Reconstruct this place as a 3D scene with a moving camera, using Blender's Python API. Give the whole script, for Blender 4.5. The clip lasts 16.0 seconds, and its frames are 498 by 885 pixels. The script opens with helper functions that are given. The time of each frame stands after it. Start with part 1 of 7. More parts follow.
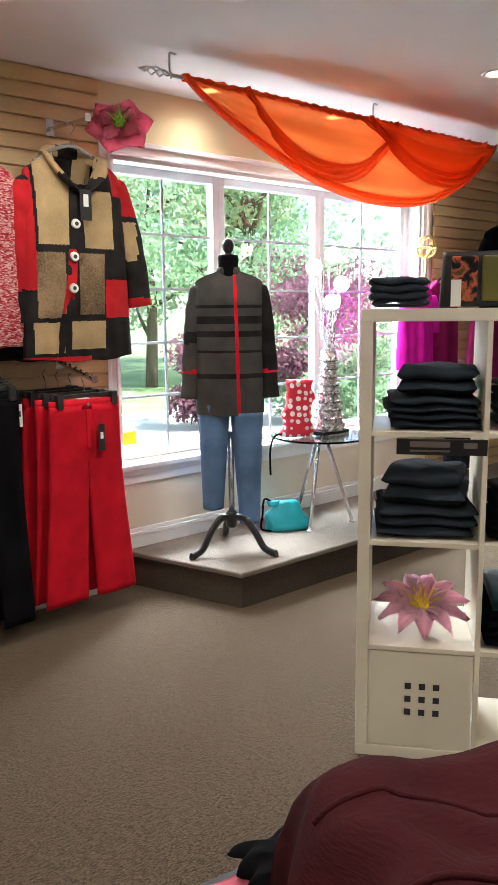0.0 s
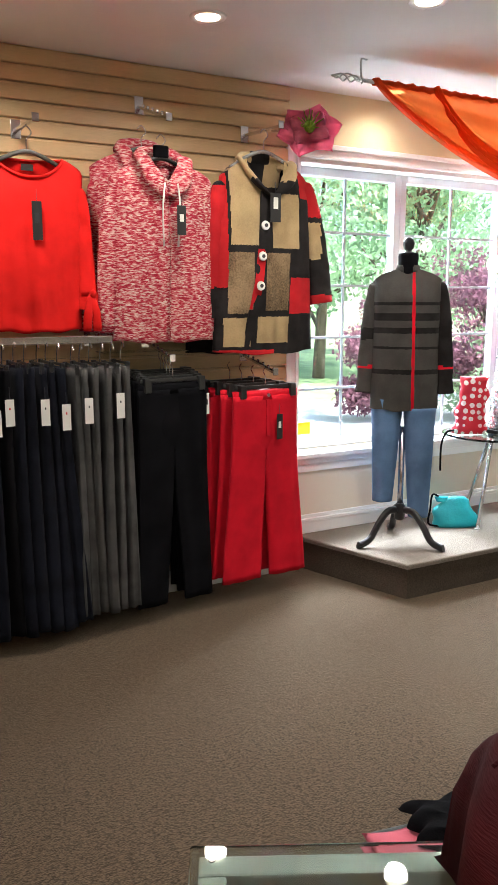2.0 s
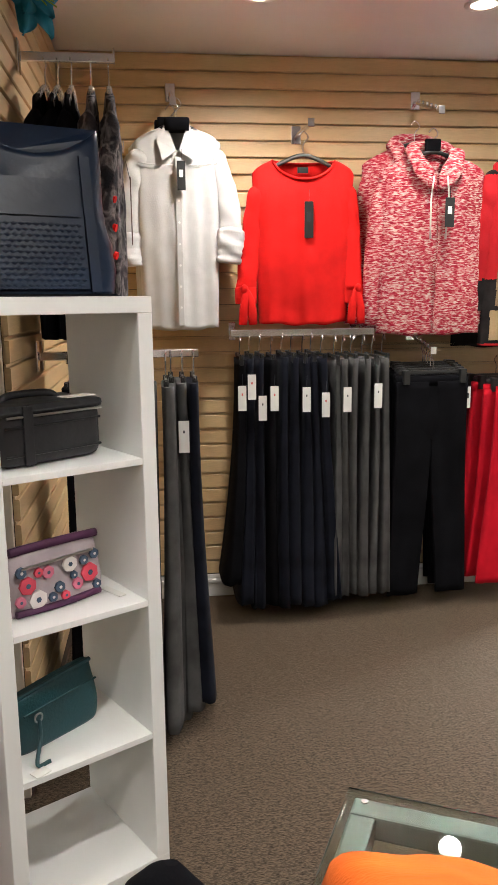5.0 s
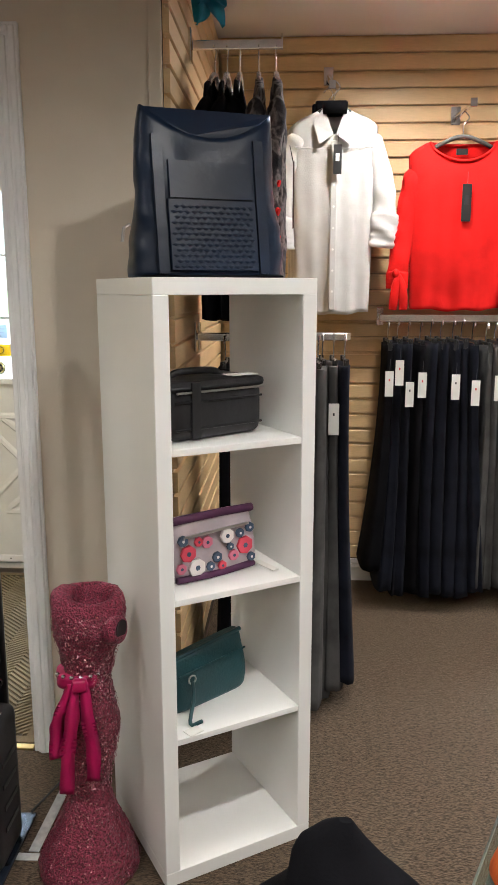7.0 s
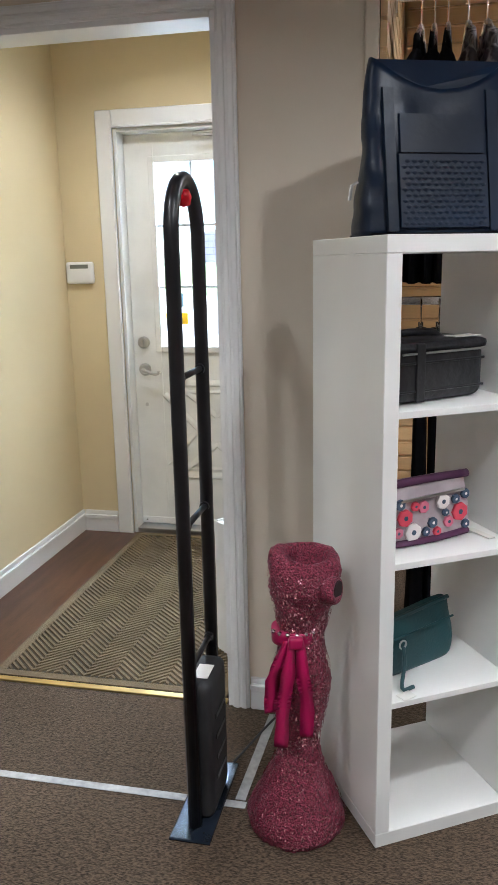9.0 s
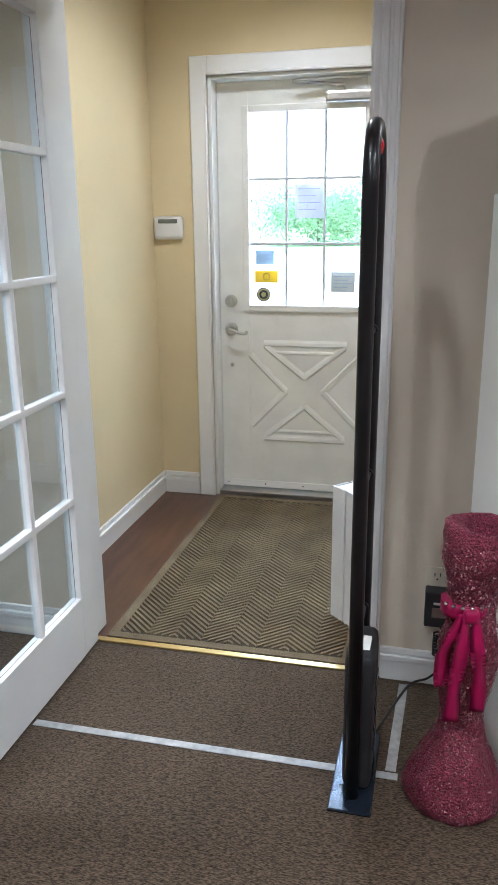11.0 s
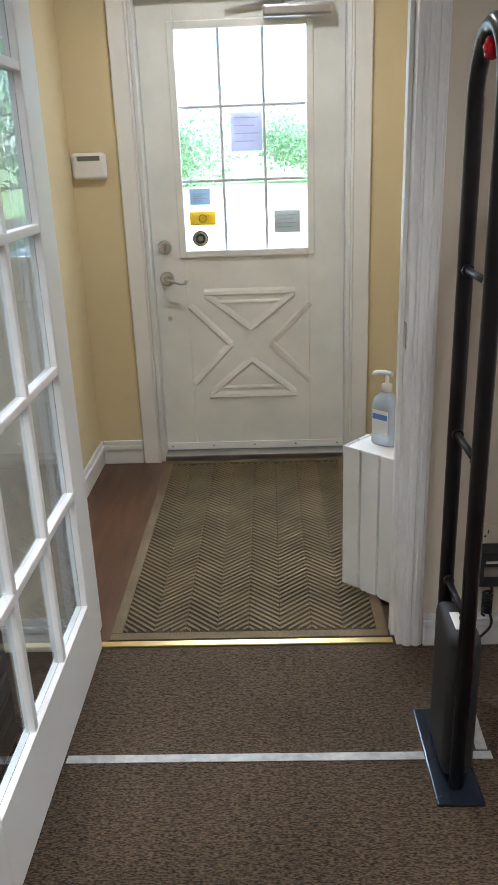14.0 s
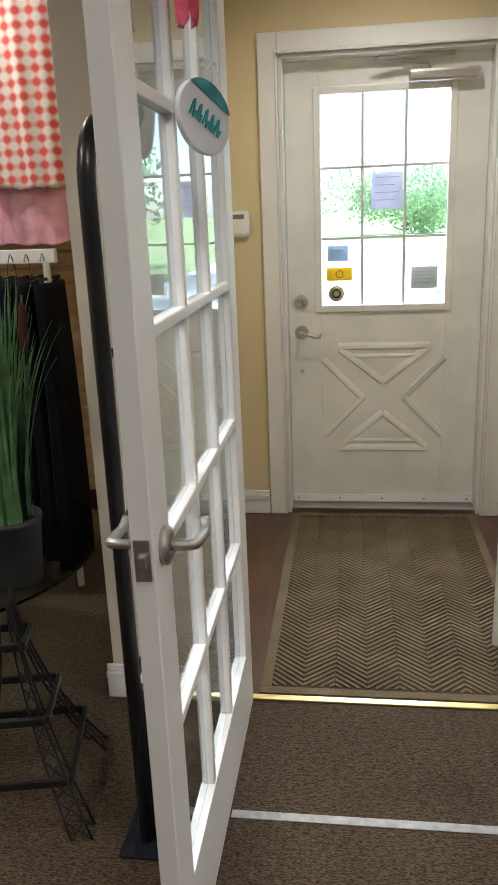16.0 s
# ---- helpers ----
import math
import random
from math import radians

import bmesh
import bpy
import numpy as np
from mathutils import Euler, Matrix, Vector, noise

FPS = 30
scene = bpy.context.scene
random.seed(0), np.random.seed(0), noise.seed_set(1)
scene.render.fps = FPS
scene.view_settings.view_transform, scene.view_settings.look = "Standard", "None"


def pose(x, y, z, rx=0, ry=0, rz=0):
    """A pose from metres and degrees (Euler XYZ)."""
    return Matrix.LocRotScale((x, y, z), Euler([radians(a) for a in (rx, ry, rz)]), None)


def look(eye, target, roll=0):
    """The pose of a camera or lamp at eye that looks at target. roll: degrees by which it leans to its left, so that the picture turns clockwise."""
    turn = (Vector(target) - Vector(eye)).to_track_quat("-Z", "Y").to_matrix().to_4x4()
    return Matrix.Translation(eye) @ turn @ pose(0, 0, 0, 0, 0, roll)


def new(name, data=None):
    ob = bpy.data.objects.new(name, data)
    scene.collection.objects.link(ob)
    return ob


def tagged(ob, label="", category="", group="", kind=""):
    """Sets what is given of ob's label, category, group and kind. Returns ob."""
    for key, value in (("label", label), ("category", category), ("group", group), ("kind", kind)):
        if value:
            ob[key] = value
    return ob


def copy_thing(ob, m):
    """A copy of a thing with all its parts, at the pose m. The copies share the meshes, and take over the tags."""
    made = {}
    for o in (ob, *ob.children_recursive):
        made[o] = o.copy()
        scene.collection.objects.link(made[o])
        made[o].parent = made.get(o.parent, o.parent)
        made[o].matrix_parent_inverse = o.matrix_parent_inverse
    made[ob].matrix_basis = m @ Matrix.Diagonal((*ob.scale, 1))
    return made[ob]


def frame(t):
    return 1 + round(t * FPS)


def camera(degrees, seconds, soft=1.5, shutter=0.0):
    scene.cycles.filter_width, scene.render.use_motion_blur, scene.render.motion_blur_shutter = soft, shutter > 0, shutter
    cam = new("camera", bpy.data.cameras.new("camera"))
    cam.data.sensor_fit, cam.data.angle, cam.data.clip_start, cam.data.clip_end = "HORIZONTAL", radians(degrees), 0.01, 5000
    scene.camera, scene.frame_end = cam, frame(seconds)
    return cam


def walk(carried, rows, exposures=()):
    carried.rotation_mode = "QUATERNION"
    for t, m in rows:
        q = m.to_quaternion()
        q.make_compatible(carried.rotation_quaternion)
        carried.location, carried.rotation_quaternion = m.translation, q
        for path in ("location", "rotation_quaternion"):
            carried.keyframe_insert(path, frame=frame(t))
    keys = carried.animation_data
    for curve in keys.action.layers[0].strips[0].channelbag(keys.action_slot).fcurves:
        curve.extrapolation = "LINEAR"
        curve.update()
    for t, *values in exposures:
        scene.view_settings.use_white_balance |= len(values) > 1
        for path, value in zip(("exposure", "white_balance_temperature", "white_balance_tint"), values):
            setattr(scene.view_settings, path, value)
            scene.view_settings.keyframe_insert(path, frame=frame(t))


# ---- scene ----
cam = camera(35.7, 16.0)
METRES, EYE, TILT, LEAN, TURN = 2.01, 1.46, 0.0, 0.0, -40.4
ROWS = [
    (0.0, 0.0, 0.0, 0.0, -0.1, -9.61, 0.56),
    (0.5, -0.0081, -0.0082, 0.0036, 3.93, -9.67, 0.57),
    (1.0, -0.0159, -0.0235, 0.0086, 7.05, -9.79, 0.85),
    (1.5, -0.0205, -0.0546, 0.0104, 9.69, -10.13, 0.32),
    (2.0, -0.0223, -0.0814, 0.0146, 12.06, -10.22, 0.04),
    (2.5, -0.0221, -0.0903, 0.0143, 13.94, -9.98, 0.82),
    (3.0, -0.0122, -0.0959, 0.0186, 17.2, -9.53, 1.16),
    (3.5, 0.0196, -0.0983, 0.0156, 21.28, -9.0, 0.93),
    (4.0, 0.0564, -0.0993, 0.0156, 25.35, -9.21, 0.96),
    (4.5, 0.0677, -0.0988, 0.011, 29.85, -9.9, 0.85),
    (7.0, 0.0498, -0.1397, 0.0022, 43.22, -11.28, 0.05),
    (7.5, 0.0316, -0.1462, 0.0012, 45.5, -12.42, 0.5),
    (8.0, 0.0145, -0.1615, -0.0047, 46.63, -13.14, 1.33),
    (8.5, -0.0025, -0.19, -0.0075, 49.18, -13.2, 1.54),
    (9.0, -0.0239, -0.2178, -0.011, 52.72, -13.14, 1.15),
    (9.5, -0.0448, -0.2467, -0.012, 54.88, -13.27, 0.52),
    (10.0, -0.0754, -0.27, -0.0133, 56.76, -14.43, -0.25),
    (12.5, -0.3108, -0.4473, -0.0114, 47.43, -18.11, 0.92),
    (13.0, -0.3479, -0.4524, -0.0186, 46.51, -19.12, 0.74),
    (13.5, -0.4133, -0.4436, -0.0164, 44.31, -19.64, 2.44),
    (14.0, -0.4544, -0.437, -0.0213, 41.67, -20.32, 2.02),
    (14.5, -0.4859, -0.4493, -0.0217, 40.32, -21.44, 1.86),
    (15.0, -0.5177, -0.4794, -0.0219, 40.15, -21.7, 2.39),
    (15.5, -0.5258, -0.5108, -0.0161, 42.38, -19.1, 2.27),
    (16.0, -0.5377, -0.5258, -0.0085, 47.73, -16.47, 2.21),
]
EXPOSURES = [(0.0, 2.29, 6500, 10), (3.5, 2.70, 6350, 10), (4.7, 2.78, 6250, 10), (7.5, 2.92, 6050, 10), (9.5, 2.85, 5450, 10), (10.2, 2.85, 5350, 10), (12.5, 2.48, 5600, 10), (15.0, 2.40, 6000, 10), (16.0, 2.33, 6250, 10)]
walk(cam, [(t, pose(0, 0, EYE, TILT, LEAN, TURN) @ pose(METRES * x, METRES * y, METRES * z, 90 + pitch, roll, yaw)) for t, x, y, z, yaw, pitch, roll in ROWS], EXPOSURES)

# ---- light ----
world = bpy.data.worlds.new("sky")
scene.world = world
world.use_nodes = True
_nt = world.node_tree
_sky = _nt.nodes.new("ShaderNodeTexSky")
_sky.sky_type = "NISHITA"
_sky.sun_disc = False
_sky.sun_elevation, _sky.sun_rotation = radians(48), radians(160)
_nt.links.new(_sky.outputs[0], _nt.nodes["Background"].inputs[0])
_nt.nodes["Background"].inputs[1].default_value = 0.095
_sun = new("sun", bpy.data.lights.new("sun", "SUN"))
_sun.data.energy, _sun.data.angle, _sun.data.color = 4.2, radians(0.6), (1.0, 0.95, 0.86)
_sun.matrix_world = look((0, 0, 30), (-9, 20, 0))


def window_light(name, x0, x1, z0, z1, y, watts):
    """Area lamp added outside, unseen above an opening in the back wall, in place of sky light."""
    l = bpy.data.lights.new(name, "AREA")
    l.shape, l.size, l.size_y, l.energy, l.color = "RECTANGLE", x1 - x0, 0.56 * (z1 - z0), watts, (0.86, 0.94, 1.0)
    o = new(name, l)
    o.matrix_world = look(((x0 + x1) / 2, y, z1 + 0.53), ((x0 + x1) / 2, y - 2.2, 0.2))
    return o


window_light("window_daylight", 2.15, 4.5, 1.0, 2.15, 4.45, 112)
window_light("door_daylight", -1.75, -1.0, 1.05, 1.9, 4.25, 12)

# ---- materials ----


def mat(name, col, rough=0.6, metal=0.0, var=0.12, scale=6.0, bump=0.0, bscale=60.0, fine=0.0, stretch=(1, 1, 1), sheen=0.0, trans=0.0, emit=None, spec=0.5, coat=0.0):
    if any(q in name for q in ("cloth", "denim", "wool", "knit", "cotton", "twill", "carpet")):
        spec = 0.12
        bump *= 0.4
    m = bpy.data.materials.new(name)
    m.use_nodes = True
    nt = m.node_tree
    b = nt.nodes["Principled BSDF"]
    b.inputs["Roughness"].default_value, b.inputs["Metallic"].default_value = rough, metal
    b.inputs["Specular IOR Level"].default_value = spec
    b.inputs["Coat Weight"].default_value = coat
    if sheen:
        b.inputs["Sheen Weight"].default_value = sheen * 0.08
    if trans:
        b.inputs["Transmission Weight"].default_value = trans
    if emit:
        b.inputs["Emission Color"].default_value, b.inputs["Emission Strength"].default_value = (*emit[0], 1), emit[1]
    tc = nt.nodes.new("ShaderNodeTexCoord")
    mp = nt.nodes.new("ShaderNodeMapping")
    mp.inputs["Scale"].default_value = stretch
    nt.links.new(tc.outputs["Object"], mp.inputs[0])
    n1 = nt.nodes.new("ShaderNodeTexNoise")
    n1.inputs["Scale"].default_value, n1.inputs["Detail"].default_value = scale, 4
    n2 = nt.nodes.new("ShaderNodeTexNoise")
    n2.inputs["Scale"].default_value, n2.inputs["Detail"].default_value = bscale, 3
    for n in (n1, n2):
        nt.links.new(mp.outputs[0], n.inputs["Vector"])
    add = nt.nodes.new("ShaderNodeMath")
    add.operation = "MULTIPLY_ADD"
    nt.links.new(n2.outputs[0], add.inputs[0])
    add.inputs[1].default_value = fine
    nt.links.new(n1.outputs[0], add.inputs[2])
    nm = nt.nodes.new("ShaderNodeMath")
    nm.operation = "MULTIPLY"
    nt.links.new(add.outputs[0], nm.inputs[0])
    nm.inputs[1].default_value = 1 / (1 + fine)
    ramp = nt.nodes.new("ShaderNodeValToRGB")
    lo = [max(0, c * (1 - var)) for c in col]
    hi = [min(1, c * (1 + var)) for c in col]
    e = ramp.color_ramp.elements
    e[0].position, e[0].color = 0.37, (*lo, 1)
    e[1].position, e[1].color = 0.63, (*hi, 1)
    nt.links.new(nm.outputs[0], ramp.inputs[0])
    nt.links.new(ramp.outputs[0], b.inputs["Base Color"])
    if bump:
        bp = nt.nodes.new("ShaderNodeBump")
        bp.inputs["Strength"].default_value, bp.inputs["Distance"].default_value = bump, 0.01
        nt.links.new(n2.outputs[0], bp.inputs["Height"])
        nt.links.new(bp.outputs[0], b.inputs["Normal"])
    return m


def glass(name, col=(1, 1, 1), rough=0.0):
    m = bpy.data.materials.new(name)
    m.use_nodes = True
    b = m.node_tree.nodes["Principled BSDF"]
    b.inputs["Base Color"].default_value = (*col, 1)
    b.inputs["Roughness"].default_value, b.inputs["Transmission Weight"].default_value, b.inputs["IOR"].default_value = rough, 1.0, 1.45
    return m


def knit(name, cols, sc=(6, 6, 40), rough=0.9, bump=0.4, bscale=160.0):
    """Cloth of broken horizontal streaks in the given colours."""
    m = bpy.data.materials.new(name)
    m.use_nodes = True
    nt = m.node_tree
    b = nt.nodes["Principled BSDF"]
    b.inputs["Roughness"].default_value, b.inputs["Specular IOR Level"].default_value = rough, 0.12
    tc, mp = nt.nodes.new("ShaderNodeTexCoord"), nt.nodes.new("ShaderNodeMapping")
    mp.inputs["Scale"].default_value = sc
    nt.links.new(tc.outputs["Object"], mp.inputs[0])
    n = nt.nodes.new("ShaderNodeTexNoise")
    n.inputs["Scale"].default_value, n.inputs["Detail"].default_value, n.inputs["Distortion"].default_value = 3.0, 3, 0.6
    nt.links.new(mp.outputs[0], n.inputs["Vector"])
    r = nt.nodes.new("ShaderNodeValToRGB")
    r.color_ramp.interpolation = "LINEAR"
    e = r.color_ramp.elements
    for i in range(len(cols) - 2):
        e.new(0.5)
    for i, c in enumerate(cols):
        e[i].position, e[i].color = 0.36 + 0.28 * i / (len(cols) - 1), (*c, 1)
    nt.links.new(n.outputs[0], r.inputs[0])
    nt.links.new(r.outputs[0], b.inputs["Base Color"])
    n2, bp = nt.nodes.new("ShaderNodeTexNoise"), nt.nodes.new("ShaderNodeBump")
    n2.inputs["Scale"].default_value = bscale
    nt.links.new(tc.outputs["Object"], n2.inputs["Vector"])
    bp.inputs["Strength"].default_value, bp.inputs["Distance"].default_value = bump, 0.006
    nt.links.new(n2.outputs[0], bp.inputs["Height"])
    nt.links.new(bp.outputs[0], b.inputs["Normal"])
    return m


M_CARPET = mat("carpet", (0.062, 0.043, 0.029), 0.9, var=0.72, scale=88.0, bump=0.8, bscale=210, fine=1.8, stretch=(0.5, 1.3, 1), spec=0.15)
for _e, _p in zip([n for n in M_CARPET.node_tree.nodes if n.type == "VALTORGB"][0].color_ramp.elements, (0.41, 0.59)):
    _e.position = _p
M_CARPET.node_tree.nodes["Principled BSDF"].inputs["Sheen Weight"].default_value = 0.5
M_CARPET.node_tree.nodes["Principled BSDF"].inputs["Sheen Roughness"].default_value = 0.4
M_CARPET.node_tree.nodes["Principled BSDF"].inputs["Sheen Tint"].default_value = (1.0, 0.82, 0.6, 1)
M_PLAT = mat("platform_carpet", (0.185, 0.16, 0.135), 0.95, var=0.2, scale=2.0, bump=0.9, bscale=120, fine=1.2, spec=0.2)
# The deck's carpet again, darkened in colour as the riser's shaded side.
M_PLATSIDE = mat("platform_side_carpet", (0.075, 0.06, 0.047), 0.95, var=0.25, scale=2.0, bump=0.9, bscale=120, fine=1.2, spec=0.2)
M_BEIGE = mat("beige_wall_paint", (0.70, 0.625, 0.515), 0.75, var=0.03, scale=1.5, bump=0.08, bscale=220, spec=0.3)
M_YELLOW = mat("cream_yellow_wall_paint", (0.70, 0.59, 0.37), 0.75, var=0.03, scale=1.5, bump=0.08, bscale=220, spec=0.3)
M_CEIL = mat("ceiling_paint", (0.74, 0.71, 0.70), 0.85, var=0.02, scale=2, bump=0.1, bscale=150, spec=0.2)
M_TRIM = mat("white_trim_paint", (0.80, 0.80, 0.795), 0.4, var=0.02, scale=4, bump=0.012, bscale=40)
M_DOORW = mat("white_door_paint", (0.78, 0.78, 0.75), 0.45, var=0.05, scale=5, bump=0.05, bscale=90)
M_SLAT = mat("maple_slat_laminate", (0.66, 0.47, 0.25), 0.45, var=0.09, scale=1.4, bump=0.03, bscale=30, fine=0.5, stretch=(1, 1, 9))
# Near-black backing colour that paints the shade inside the slat grooves.
M_GROOVE = mat("dark_slat_groove", (0.05, 0.03, 0.017), 0.85)
M_CHROME = mat("chrome", (0.72, 0.72, 0.74), 0.18, 1.0, var=0.05)
M_SATIN = mat("satin_nickel", (0.55, 0.54, 0.52), 0.33, 1.0, var=0.05)
M_BRASS = mat("brass_strip", (0.75, 0.58, 0.25), 0.3, 1.0)
M_WHITE = mat("white_laminate", (0.80, 0.80, 0.78), 0.35, var=0.02, scale=3, bump=0.02, bscale=60)
# White sashes and grids, their backlit shade put into a grey-blue colour.
M_SASHSHADE = mat("window_sash_vinyl", (0.60, 0.63, 0.67), 0.4, var=0.02, scale=4)
M_GRIDSHADE = mat("window_grid_vinyl", (0.40, 0.44, 0.50), 0.45, var=0.03, scale=4)
M_CREAM = mat("cream_laminate", (0.72, 0.66, 0.53), 0.35, var=0.03, scale=3, bump=0.02, bscale=60)
M_WOOD = mat("dark_brown_floor_plank", (0.085, 0.040, 0.024), 0.3, var=0.35, scale=3, bump=0.05, bscale=40, fine=0.5, stretch=(8, 1, 1))
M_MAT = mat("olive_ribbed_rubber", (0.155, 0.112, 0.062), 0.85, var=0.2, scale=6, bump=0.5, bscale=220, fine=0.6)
# The ribs' olive darkened, so the colour carries the shade between them.
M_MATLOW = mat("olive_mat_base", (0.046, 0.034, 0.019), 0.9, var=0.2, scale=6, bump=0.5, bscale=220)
M_TAPE = mat("worn_white_tape", (0.38, 0.38, 0.37), 0.55, var=0.25, scale=14, fine=0.6, bscale=60)
M_BLACK = mat("black_plastic", (0.012, 0.012, 0.014), 0.28, var=0.3)
M_BLACKMATT = mat("matt_black_plastic", (0.02, 0.02, 0.022), 0.6, var=0.3, bump=0.1, bscale=200)
M_BLUESTEEL = mat("blue_grey_base_plate", (0.016, 0.022, 0.034), 0.25, 0.3, var=0.2)
M_PANE = glass("window_pane", (0.84, 0.94, 1.0))
M_TGLASS = glass("green_table_glass", (0.80, 0.93, 0.88))
M_CLEAR = glass("clear_plastic", (0.97, 0.98, 1.0), 0.05)
M_TAG = mat("white_card_tag", (0.75, 0.74, 0.70), 0.6, var=0.04)
M_TAGBLACK = mat("black_card_tag", (0.015, 0.015, 0.015), 0.45)
M_INK = mat("dark_print", (0.03, 0.03, 0.035), 0.7)
M_INKRED = mat("red_print", (0.55, 0.03, 0.03), 0.7)
M_BLACKCLOTH = mat("black_cloth", (0.0055, 0.0055, 0.0068), 0.95, var=0.3, bump=0.3, bscale=260)
M_BLACKCLOTH.node_tree.nodes["Principled BSDF"].inputs["Specular IOR Level"].default_value = 0.05
M_NAVY = mat("navy_cloth", (0.006, 0.007, 0.012), 0.95, var=0.35, scale=9, bump=0.3, bscale=260, sheen=0.2)
M_GREY = mat("charcoal_cloth", (0.062, 0.061, 0.060), 0.92, var=0.25, scale=9, bump=0.3, bscale=260, sheen=0.2)
M_REDP = mat("crimson_twill", (0.50, 0.006, 0.018), 0.8, var=0.12, scale=9, bump=0.3, bscale=300, sheen=0.2)
M_RED = mat("bright_red_knit", (0.66, 0.012, 0.010), 0.85, var=0.08, scale=9, bump=0.3, bscale=220, sheen=0.2)
M_WSHIRT = mat("white_cotton", (0.54, 0.525, 0.51), 0.85, var=0.05, scale=12, bump=0.25, bscale=200, sheen=0.1)
M_TWEED = knit("red_white_marl_knit", [(0.28, 0.012, 0.03), (0.40, 0.025, 0.05), (0.50, 0.20, 0.20), (0.62, 0.46, 0.42)], (15, 15, 58))
M_DENIM = mat("blue_denim", (0.09, 0.16, 0.28), 0.85, var=0.25, scale=7, bump=0.4, bscale=260, fine=0.4)
M_DENIMD = mat("dark_denim", (0.025, 0.035, 0.045), 0.88, var=0.3, scale=7, bump=0.4, bscale=260, fine=0.4)
M_MAROON = mat("maroon_knit", (0.038, 0.006, 0.008), 0.95, var=0.2, scale=9, bump=0.8, bscale=140, stretch=(0.4, 0.4, 3))
M_ORANGE = mat("orange_knit", (0.80, 0.15, 0.02), 0.9, var=0.1, scale=9, bump=0.6, bscale=140, stretch=(0.4, 3, 1), sheen=0.3)
M_MAGENTA = mat("magenta_cloth", (0.62, 0.01, 0.36), 0.8, var=0.1, bump=0.2, bscale=200)
M_WINE = mat("wine_cloth", (0.25, 0.01, 0.09), 0.8, var=0.15, bump=0.2, bscale=200)
M_NYLON = mat("navy_nylon", (0.003, 0.010, 0.027), 0.38, var=0.3, scale=5, bump=0.18, bscale=18, spec=0.3)
M_NYLONB = mat("black_nylon", (0.012, 0.012, 0.014), 0.42, var=0.3, scale=5, bump=0.35, bscale=30)
M_TEAL = mat("dark_teal_leather", (0.005, 0.050, 0.060), 0.45, var=0.2, scale=8, bump=0.2, bscale=160)
M_TEALB = mat("bright_teal_leather", (0.01, 0.36, 0.42), 0.4, var=0.15, scale=5, bump=0.25, bscale=50)
M_PETAL = mat("pink_felt_petal", (0.93, 0.24, 0.36), 0.8, var=0.12, scale=12, bump=0.2, bscale=120)
M_PETALP = mat("pale_pink_petal", (0.80, 0.42, 0.52), 0.7, var=0.2, scale=12, bump=0.2, bscale=120)
M_PETALB = mat("turquoise_petal", (0.01, 0.33, 0.50), 0.7, var=0.2, scale=12)
M_STAMEN = mat("lime_stamen", (0.28, 0.55, 0.05), 0.7)
M_LEAFY = mat("tree_leaf", (0.22, 0.33, 0.20), 0.6, var=0.3, scale=0.9)
M_LEAFP = mat("purple_leaf", (0.20, 0.08, 0.11), 0.6, var=0.5, scale=2)
for _m, _c in ((M_LEAFY, (0.42, 0.58, 0.36, 1)), (M_LEAFP, (0.34, 0.16, 0.22, 1))):
    _n = _m.node_tree
    _tr, _mx = _n.nodes.new("ShaderNodeBsdfTranslucent"), _n.nodes.new("ShaderNodeMixShader")
    _tr.inputs[0].default_value, _mx.inputs[0].default_value = _c, 0.62
    _n.links.new(_n.nodes["Principled BSDF"].outputs[0], _mx.inputs[1])
    _n.links.new(_tr.outputs[0], _mx.inputs[2])
    _n.links.new(_mx.outputs[0], _n.nodes["Material Output"].inputs[0])
M_BARK = mat("bark", (0.12, 0.09, 0.065), 0.9, var=0.3, scale=12, bump=0.6, bscale=30)
M_LAWN = mat("lawn", (0.22, 0.30, 0.13), 0.9, var=0.3, scale=2, bump=0.6, bscale=60, fine=0.6)
M_ROAD = mat("pale_gravel_drive", (0.66, 0.65, 0.62), 0.9, var=0.12, scale=3, bump=0.5, bscale=60, fine=0.5)
M_LAMP = mat("lamp_lens", (0.9, 0.85, 0.75), 0.5, emit=((1.0, 0.83, 0.62), 2.5))
M_FACE = mat("siding_paint", (0.6, 0.58, 0.54), 0.7, var=0.05)

# ---- mesh helpers ----


def part(name, bm, material, parent=None, label="", smooth=False):
    """Link a bmesh as one mesh object, under a thing or a part."""
    me = bpy.data.meshes.new(name)
    bmesh.ops.recalc_face_normals(bm, faces=bm.faces)
    bm.to_mesh(me)
    bm.free()
    me.materials.append(material)
    if smooth:
        me.shade_smooth()
        for p_ in me.polygons:
            if len(p_.vertices) > 4:
                p_.use_smooth = False
    o = new(name, me)
    if parent:
        o.parent = parent
    if label:
        tagged(o, label)
    return o


def thing(name, label, category, m=None, group="", kind=""):
    o = new(name)
    o.empty_display_size = 0.05
    if m is not None:
        o.matrix_basis = m
    return tagged(o, label, category, group, kind)


def box(x0, x1, y0, y1, z0, z1, bev=0.0, bm=None, seg=2):
    own = bm is None
    bm = bm or bmesh.new()
    r = bmesh.ops.create_cube(bm, size=1)
    bmesh.ops.scale(bm, vec=(x1 - x0, y1 - y0, z1 - z0), verts=r["verts"])
    bmesh.ops.translate(bm, vec=((x0 + x1) / 2, (y0 + y1) / 2, (z0 + z1) / 2), verts=r["verts"])
    if bev:
        ed = list({e for v in r["verts"] for e in v.link_edges})
        bmesh.ops.bevel(bm, geom=ed, offset=bev, segments=seg, profile=0.6, affect="EDGES")
    return bm


